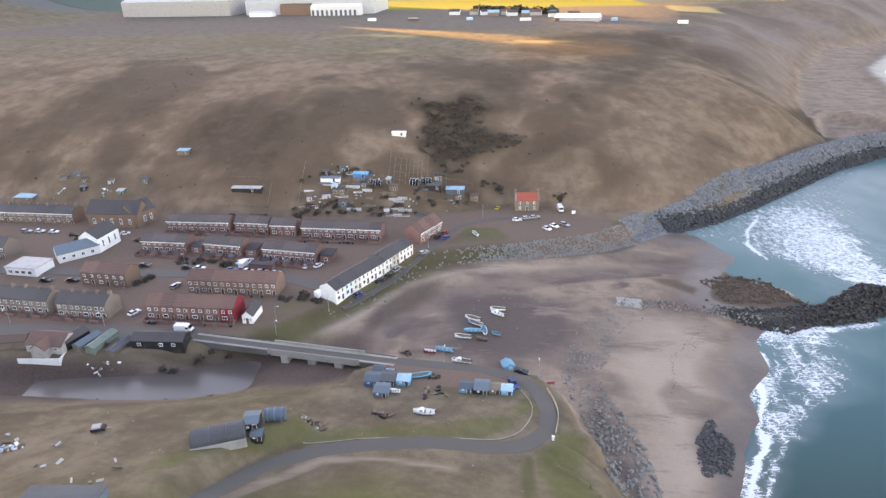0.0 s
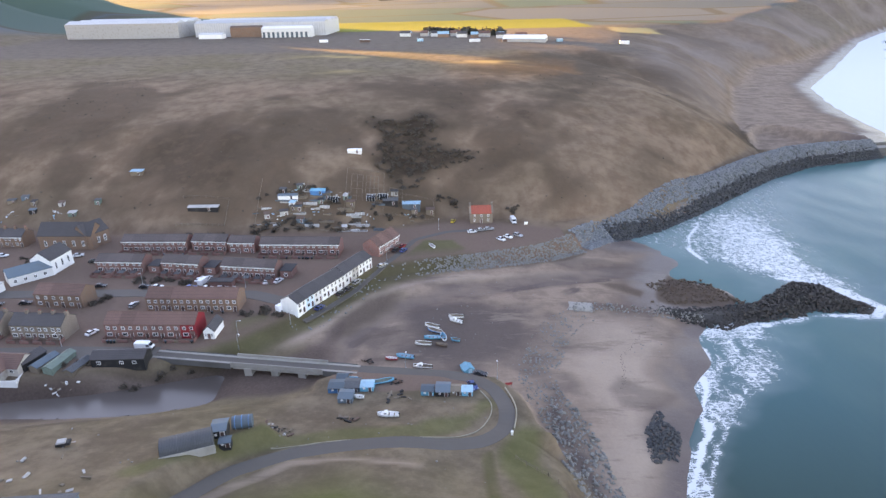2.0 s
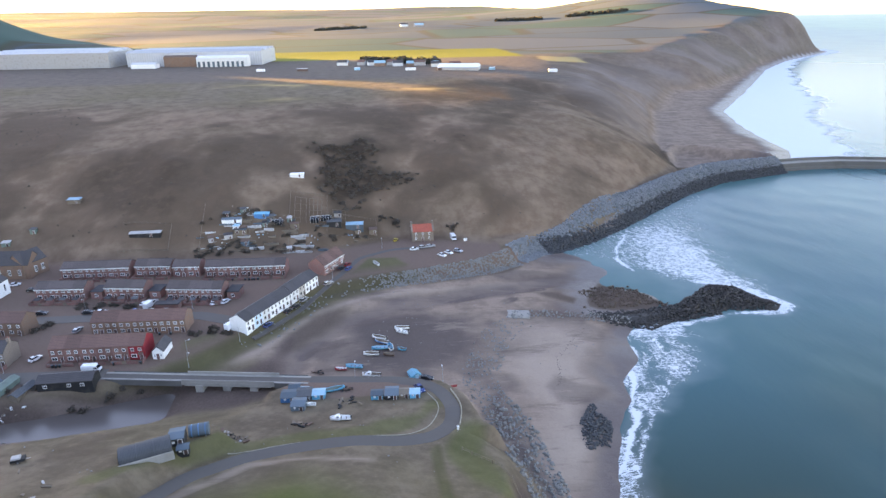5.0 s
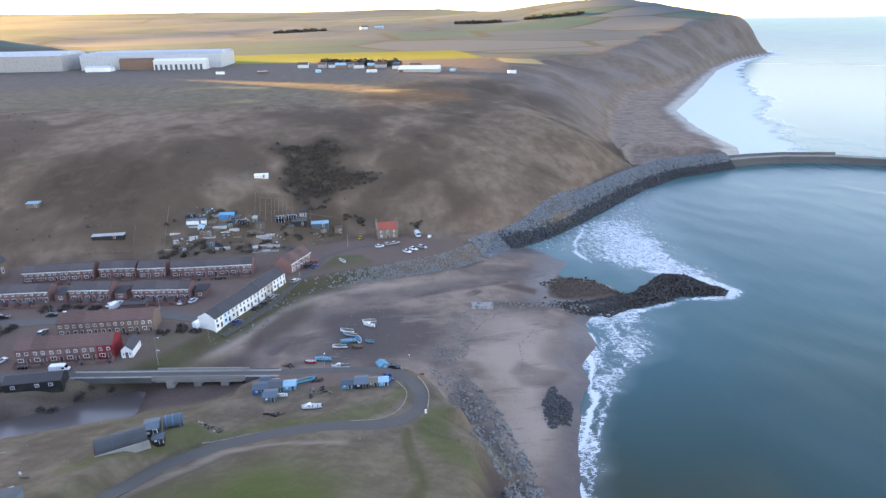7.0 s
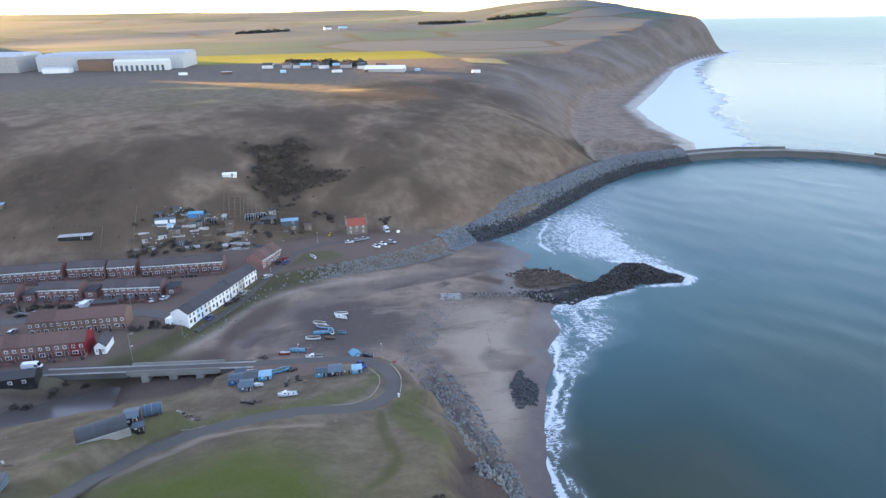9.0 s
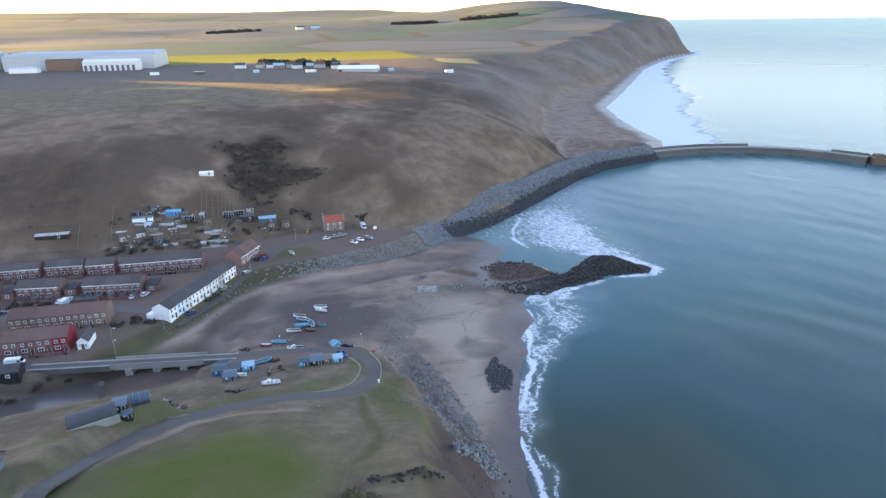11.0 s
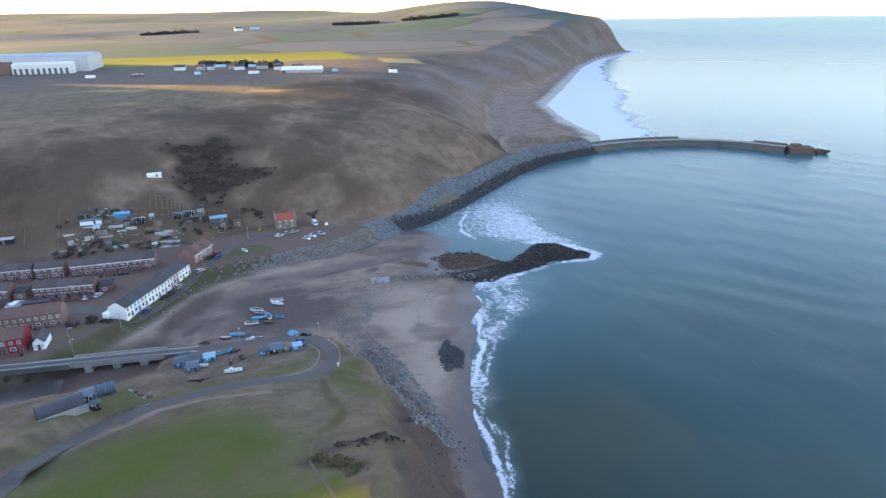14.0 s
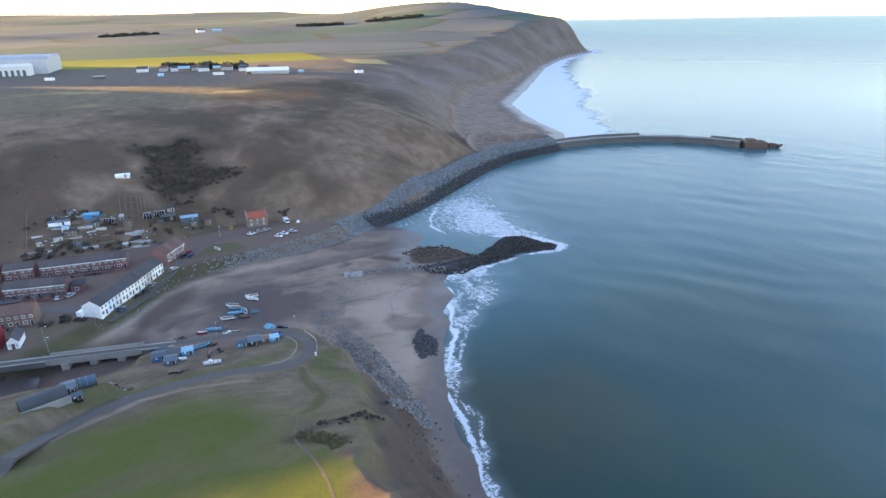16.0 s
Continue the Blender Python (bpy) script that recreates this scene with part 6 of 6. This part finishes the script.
heap("trailer_junk", "rusty boat trailer parts by the lane", -10.2, 139.6, 10, 1.0, [M_rust, M_black], 7)
heap("rubbish", "pale scraps on the rough grass", -79, 91.2, 5, 3.5, [M_grey_render, M_wood], 8)
heap("rubbish", "pale scraps beside the lower shed", -67.7, 82.8, 6, 3.0, [M_wood, M_grey_render], 9)
hut("low open-fronted shed with pale blue boarding", -74.3, 71.5, 2, 13, 4.2, 1.6, M_bluegrey, M_corrugated, 0.2, 2)


def build_quad():
    t = thing("trailer", "small dark trailer on the rough grass", "trailer")
    part("bed", Shape().box(-1.4, 1.4, -0.8, 0.8, 0.5, 1.1, 0.05), M_black, t)
    part("cover", Shape().box(-1.2, 0.6, -0.75, 0.75, 1.1, 1.5, 0.1), M_grey_render, t)
    part("drawbar", Shape().box(1.4, 2.4, -0.06, 0.06, 0.5, 0.6), M_grey_metal, t)
    wheel_set(t, (0,), 0.85, 0.35)
    put_down(t, -79.5, 101.1, 15)


build_quad()


# ---- lamp posts, signs ----
def lamp():
    t = thing("street_lamp", "grey steel street lamp with a short arm", "street lamp", "street lamps")
    part("pole", Shape().tube((0, 0, -0.3), (0, 0, 5.6), 0.09, 0.05, 8), M_grey_metal, t)
    part("base", Shape().tube((0, 0, -0.3), (0, 0, 1.1), 0.15, sides=8), M_grey_metal, t)
    a = part("arm", Shape().tube((0, 0, 5.55), (1.0, 0, 5.75), 0.045, sides=6), M_grey_metal, t)
    part("lantern", Shape().box(0.9, 1.5, -0.14, 0.14, 5.7, 5.84, 0.03), M_white, a)
    return t


first_lamp = put_down(lamp(), -61.5, 163.4, -40)
for x, y, r in ((-8.4, 150.2, 80), (18.6, 146.2, 90), (-63, 169, 0), (-118, 166, -90), (-150, 167, -90), (-48, 178, -30), (-33, 203, -30), (-70, 205, -90), (-110, 209, -90), (-18, 226, 0), (4, 259, -90)):
    copy_thing(first_lamp, stand(x, y, r))


def build_sign(x, y):
    t = thing("notice_board", "red and pale notice board at the slipway", "sign")
    for k in (-0.9, 0.9):
        part("post", Shape().box(k - 0.05, k + 0.05, -0.05, 0.05, -0.3, 1.5), M_wood, t)
    part("board", Shape().box(-1.1, 1.1, -0.09, -0.052, 0.7, 1.5, 0.01), M_red_hull, t)
    put_down(t, x, y, 10)


build_sign(21.5, 142.8)
put = thing("white_signpost", "white wayside board beside the car park", "sign")
part("board", Shape().box(-0.9, 0.9, -0.06, 0.06, 0.6, 2.0, 0.02), M_white, put)
part("post", Shape().box(-0.06, 0.06, 0.062, 0.15, -0.3, 1.9), M_wood, put)
put_down(put, 44.5, 261.5, 10)
mk = thing("marker_post", "white marker post at the bend of the lane", "post")
part("post", Shape().box(-0.25, 0.25, -0.25, 0.25, -0.3, 1.0, 0.06), M_white, mk)
part("cap", Shape().box(-0.32, 0.32, -0.32, 0.32, 1.003, 1.12, 0.03), M_white, mk)
put_down(mk, 18.4, 112.4)

# ---- allotments on the hill foot ----
def shed(label, x, y, turn, w, d, h, wall, roof, category="shed"):
    t = thing("allotment_shed", label, category, "allotment sheds")
    part("wall", Shape().box(0, w, 0, d, -2.0, h), wall, t)
    part("roof", Shape().prism_x([(-0.2, h + 0.02), (d + 0.2, h + 0.42), (d + 0.2, h + 0.54), (-0.2, h + 0.14)], -0.2, w + 0.2), roof, t)
    door(t, w * 0.7, 0.8, 1.7)
    return put_down(t, x, y, turn)


def greenhouse(x, y, turn, w, d):
    t = thing("greenhouse", "glass greenhouse with a pale timber frame", "greenhouse", "allotment greenhouses")
    part("glazing", Shape().prism_x([(0, -0.3), (d, -0.3), (d, 1.5), (d / 2, 2.3), (0, 1.5)], 0, w), M_glass, t)
    n = max(2, int(w / 1.2))
    for i in range(n + 1):
        px = w * i / n
        part("bar", Shape().prism_x([(-0.04, -0.3), (0.02, -0.3), (0.02, 1.5), (d / 2, 2.32), (d - 0.02, 1.5), (d - 0.02, -0.3), (d + 0.04, -0.3), (d + 0.04, 1.56), (d / 2, 2.4), (-0.04, 1.56)], px - 0.04, px + 0.04), M_white, t)
    part("ridge", Shape().box(0, w, d / 2 - 0.06, d / 2 + 0.06, 2.3, 2.42), M_white, t)
    return put_down(t, x, y, turn, 0.1)


shed("long dark allotment stable with a pale sheet roof", -112, 268.5, -2, 14, 2.6, 1.7, M_black, M_grey_render)
shed("long white-fronted allotment hut", -71, 273, -2, 9.0, 2.2, 1.7, M_white, M_bluegrey)
shed("small white boarded allotment store", -65.5, 269.5, -20, 2.8, 2.4, 2.0, M_white, M_lightblue)
shed("blue-roofed hut on an allotment plot", -56.5, 277, -8, 7, 2.6, 1.8, M_blue_paint, M_cyan)
shed("blue-roofed timber store below the hill", -13, 275, -3, 8.5, 3.6, 2.0, M_bluegrey, M_lightblue)
shed("low dark timber store below the hill", -22, 275, 0, 7, 4, 2.3, M_black, M_corrugated)
shed("white static caravan parked on the hillside", -41, 305.5, -3, 7.0, 2.4, 1.3, M_white, M_white, "caravan")
shed("pale-roofed hut on the hillside", -150, 300, -4, 6, 3.2, 2.2, M_wood, M_lightblue)
shed("rusty store behind the terraces", -228, 281, -4, 10, 5, 2.6, M_wood, M_lightblue)
greenhouse(-30, 277, -4, 4.0, 6)


def fruit_cage(x, y, turn, w, d, bays):
    t = thing("fruit_cage", "tall grey timber frame over allotment plots", "frame", "allotment frames")
    for i in range(bays + 1):
        px = w * i / bays
        for py in (0, d / 3, d * 2 / 3, d):
            dz = at_ground(x + px, y + py) - at_ground(x, y)
            part("post", Shape().box(px - 0.07, px + 0.07, py - 0.07, py + 0.07, dz - 0.4, dz + 2.2), M_wood, t)
        for k in range(3):
            z0, z1 = (at_ground(x + px, y + d * (k + e) / 3) - at_ground(x, y) + 2.2 for e in (0, 1))
            part("rail", Shape().tube((px, d * k / 3, z0), (px, d * (k + 1) / 3, z1), 0.07, sides=4), M_wood, t)
    for py in (0, d / 3, d * 2 / 3, d):
        z0, z1 = (at_ground(x + e, y + py) - at_ground(x, y) + 2.22 for e in (0, w))
        part("cross_rail", Shape().tube((0, py, z0), (w, py, z1), 0.08, sides=4), M_wood, t)
    return put_down(t, x, y, turn)


fruit_cage(-37.5, 277, 0, 5.5, 12, 2)
fruit_cage(-30.5, 278, 0, 6.0, 11, 3)
fruit_cage(-19, 276, 0, 6.0, 7, 3)


def garden_bed(x, y, turn, w, d, board):
    t = thing("garden_bed", "boarded vegetable bed with dark soil", "garden bed", "allotment beds")
    part("soil", Shape().box(0.06, w - 0.06, 0.06, d - 0.06, -0.5, 0.22, 0.05), M_core, t)
    for x0, x1, y0, y1 in ((0, w, 0, 0.06), (0, w, d - 0.06, d), (0, 0.06, 0.06, d - 0.06), (w - 0.06, w, 0.06, d - 0.06)):
        part("board", Shape().box(x0, x1, y0, y1, -0.5, 0.38, 0.01), board, t)
    return put_down(t, x, y, turn, 0.1)


def hoop_frame(x, y, turn, ln):
    t = thing("hoop_tunnel", "low pale netting tunnel over a vegetable bed", "tunnel", "allotment tunnels")
    arc = [(0.7 + 0.7 * math.cos(math.pi - a), 0.1 + 0.75 * math.sin(a)) for a in np.linspace(0, math.pi, 7)]
    part("netting", Shape().prism_x([(0, -0.5)] + arc + [(1.4, -0.5)], 0, ln), M_grey_render, t)
    for k in range(4):
        px = 0.1 + (ln - 0.2) * k / 3
        part("hoop", Shape().loft([[(px, a - 0.02, b + 0.01), (px + 0.06, a - 0.02, b + 0.01), (px + 0.06, a, b + 0.06), (px, a, b + 0.06)] for a, b in arc]), M_white, t)
    return put_down(t, x, y, turn)


bed_rng = random.Random(31)
for i in range(46):
    x, y = bed_rng.uniform(-82, -26), bed_rng.uniform(259, 280)
    garden_bed(x, y, bed_rng.uniform(-8, 4), bed_rng.uniform(2.5, 7.5), bed_rng.uniform(1.0, 1.6), [M_wood, M_grey_render, M_wood, M_bluegrey][i % 4])
for i in range(9):
    hoop_frame(bed_rng.uniform(-80, -30), bed_rng.uniform(259, 272), bed_rng.uniform(-8, 4), bed_rng.uniform(3, 7))
greenhouse(-48, 274, -10, 5, 3)
greenhouse(-25, 278, -4, 5, 3)
rs = random.Random(5)
walls = [M_wood, M_green_paint, M_bluegrey, M_black, M_grey_render, M_wood]
roofs = [M_corrugated, M_grey_render, M_bluegrey, M_rust, M_slate, M_dark_felt]
tints = ["grey", "green", "dark", "timber"]
for i in range(26):
    if i < 15:
        x, y = rs.uniform(-78, -34), rs.uniform(260, 281)
    elif i < 19:
        x, y = rs.uniform(-22, 2), rs.uniform(272, 281)
    else:
        x, y = rs.uniform(-225, -160), rs.uniform(272, 290)
    shed("small weathered allotment shed", x, y, rs.uniform(-15, 15), rs.uniform(2.0, 4.0), rs.uniform(1.8, 3.0), rs.uniform(1.8, 2.3), walls[i % 6], roofs[rs.randrange(6)])


def fence(line, label):
    """Posts and two rails along a line of corners."""
    t = thing("fence", label, "fence")
    for (x0, y0), (x1, y1) in zip(line, line[1:]):
        ln = math.hypot(x1 - x0, y1 - y0)
        n = max(1, int(ln / 2.6))
        spots = [(x0 + (x1 - x0) * i / n, y0 + (y1 - y0) * i / n) for i in range(n + 1)]
        zs = [at_ground(*p) for p in spots]
        for (x, y), z in zip(spots, zs):
            part("post", Shape().box(x - 0.06, x + 0.06, y - 0.06, y + 0.06, z - 0.4, z + 1.2), M_wood, t)
        for k in (0.5, 1.0):
            for i in range(n):
                part("rail", Shape().tube((*spots[i], zs[i] + k), (*spots[i + 1], zs[i + 1] + k), 0.05, sides=4), M_wood, t)


fence([(-80, 259), (-58, 259), (-34, 261)], "timber allotment fence along the lane")
fence([(-80, 259), (-80, 284)], "timber fence between allotment plots")
fence([(-58, 259), (-58, 284)], "timber fence between allotment plots")
fence([(-40, 262), (-40, 294), (-22, 294), (-22, 272)], "timber fence round the glasshouse plot")
fence([(-24, 270), (2, 272), (2, 282), (-22, 282)], "timber fence round the store yard")
fence([(-116, 262), (-94, 262), (-94, 274), (-116, 276)], "timber fence round the stable yard")
fence([(18, 103), (24, 96), (29, 88)], "old post fence above the beach")

for i, (x, y) in enumerate(((-68, 265), (-52, 268), (-46, 279), (-30, 268), (-8, 271), (-62, 280), (-180, 279), (-205, 283))):
    heap("allotment_junk", "pale boards and crates on an allotment plot", x, y, 8, 2.6, [M_white, M_wood, M_lightblue, M_grey_render], 30 + i)

# ---- scrub and bushes ----
rng = np.random.default_rng(21)
X = rng.uniform(-330, 330, 26000)
Y = rng.uniform(262, 470, 26000)
h = inset(HILL, X, Y)
dens = 0.95 * smooth(-4, 6, inset(THORN, X, Y) + 12 * rough(X, Y, 14, 51, 4))
clump = 0.07 * smooth(0.08, 0.3, rough(X, Y, 62, 71, 4) + 0.5 * rough(X, Y, 19, 73, 3))
keep = (rng.uniform(0, 1, 26000) < np.where(dens > 0.1, dens, np.maximum(clump, 0.0012))) & (h > 10) & (h < 190) & ~((X > -85) & (X < -20) & (Y < 296)) & ~((X < 4) & (X > -25) & (Y < 284))
X, Y = X[keep], Y[keep]
twigs("hill_scrub", np.column_stack([X, Y, height(X, Y) - 0.2]), np.where(dens[keep] > 0.1, rng.uniform(1.0, 2.3, len(X)), rng.uniform(0.3, 0.8, len(X))), M_leaf, "dark leafless thorn scrub over the hillside", "scrub", per=44, leaf=0.30, seed=5)
p, k = along([(-120, 256), (-80, 256.5)], 26, 2, rng)
q, k = along([(2, 285), (14, 281)], 12, 3, rng)
r, k = along([(36, 276), (44, 274)], 9, 2, rng)
b2, k = along([(-66, 183), (-58, 186), (-53, 180)], 14, 2.5, rng)
b3, k = along([(-158, 222), (-166, 219)], 12, 4, rng)
b4, k = along([(-120, 158), (-90, 148), (-72, 157)], 16, 2.0, rng)
b5, k = along([(-122, 194), (-119, 200)], 6, 1, rng)
b6, k = along([(-82, 258), (-60, 262), (-40, 262), (-26, 266)], 46, 3.0, rng)
b7, k = along([(-80, 270), (-58, 283), (-44, 270), (-24, 271), (0, 277)], 40, 5.0, rng)
b8, k = along([(-170, 232), (-158, 228), (-154, 236), (-176, 238)], 26, 3.5, rng)
b9, k = along([(-118, 214), (-108, 213), (-97, 211), (-92, 210)], 20, 1.8, rng)
pts = np.concatenate([p, q, r, b2, b3, b4, b5, b6, b7, b8, b9])
twigs("village_bushes", np.column_stack([pts, height(pts[:, 0], pts[:, 1])]), rng.uniform(0.8, 2.0, len(pts)), M_leaf, "bare brown bushes among the houses", "bushes", per=70, leaf=0.3, seed=6, tall=1.1)
p, k = along([(-108, 136), (-84, 134), (-70, 137)], 16, 2.5, rng)
q, k = along([(6, 53), (11, 51.5), (15, 53), (21, 54.5)], 60, 1.9, rng)
r, k = along([(2, 50), (4, 46), (6.5, 42), (7.5, 37)], 75, 2.4, rng)
pts = np.concatenate([p, q])
twigs("bank_bushes", np.column_stack([pts, height(pts[:, 0], pts[:, 1]) - 0.1]), rng.uniform(0.3, 0.8, len(pts)), M_leaf, "low dark bramble on the grass bank", "bushes", per=150, leaf=0.14, seed=7, tall=0.7)
twigs("gorse", np.column_stack([r, height(r[:, 0], r[:, 1]) - 0.1]), rng.uniform(0.4, 1.0, len(r)), M_gorse, "olive gorse scrub on the headland's edge", "bushes", per=150, leaf=0.13, seed=8, tall=0.8)


# ---- the works on the plateau ----
def works_shed(label, x, y, turn, w, d, h, wall, roof, bays=1, doors=0):
    t = thing("works_shed", label, "factory", "plateau works")
    part("wall", Shape().box(0, w, 0, d, -6, h), wall, t)
    for i in range(bays):
        y0, y1 = d * i / bays, d * (i + 1) / bays
        part("roof", Shape().prism_x([(y0, h + 0.003), (y1, h + 0.003), ((y0 + y1) / 2, h + (y1 - y0) * 0.14)], 0, w), roof, t)
    n = max(1, int(w / 6))
    for i in range(n if doors else 0):
        part("bay_door", Shape().box(i * 6 + 1.5, i * 6 + 4.5, -0.2, -0.01, 0, h * 0.6), M_bluegrey, t)
    return put_down(t, x, y, turn)


works_shed("huge pale steel works shed with ridged roofs", -300, 862, -4, 172, 90, 17, M_steel_sheet, M_steel_sheet, 4)
works_shed("long white works building with a row of bays", -206, 829, -4.5, 63, 18, 11, M_white_render, M_white, 1, 1)
works_shed("large grey works shed at the plateau's edge", -470, 868, -4, 150, 80, 18, M_grey_render, M_steel_sheet, 3)
works_shed("low pale works store", -285, 828, -4, 30, 14, 5, M_white_render, M_steel_sheet)
works_shed("dark brick works hall", -250, 846, -4, 40, 14, 12, M_brick_brown, M_rust)
works_shed("wide low building with a bright white roof", 84, 700, -17, 46, 24, 3.0, M_grey_render, M_white)
rs = random.Random(9)
for i in range(12):
    x = -30 + i * 12 + rs.uniform(-5, 5)
    hall("plateau_house", "small far house among the works yards", x, 800 - i * 5 + rs.uniform(-14, 14), rs.uniform(-20, 20), rs.uniform(7, 14), 7, 4, 6.5, [M_white_render, M_brick_brown, M_grey_render][i % 3], [M_slate, M_lightblue, M_tile_brown][i % 3], category="house")
for i in range(7):
    x = -110 + i * 52 + rs.uniform(-15, 15)
    works_shed("pale container store in the works yard", x, 745 - i * 12 + rs.uniform(-12, 12), rs.uniform(-10, 10), rs.uniform(6, 12), 3, 2.6, [M_white, M_rust, M_lightblue][i % 3], M_white)
hall("farmhouse", "white far farmhouse on the moor", 120, 1900, 5, 22, 10, 6, 9, M_white_render, M_slate, category="house")
hall("farm_barn", "pale far barn on the moor", 160, 1880, 5, 26, 12, 5, 8, M_grey_render, M_lightblue, category="barn")


def copse(line, n, spread, seed):
    r = np.random.default_rng(seed)
    p, _ = along(line, n, spread, r)
    twigs("copse", np.column_stack([p, height(p[:, 0], p[:, 1])]), r.uniform(5, 9, n), M_hedge, "dark far wood on the moor", "wood", per=40, leaf=0.9, seed=seed, tall=0.9)


copse([(420, 2000), (560, 1960)], 60, 18, 1)
copse([(620, 1930), (800, 1880)], 60, 14, 2)
copse([(-120, 1900), (20, 1880)], 40, 14, 3)
copse([(10, 830), (90, 790)], 26, 10, 7)
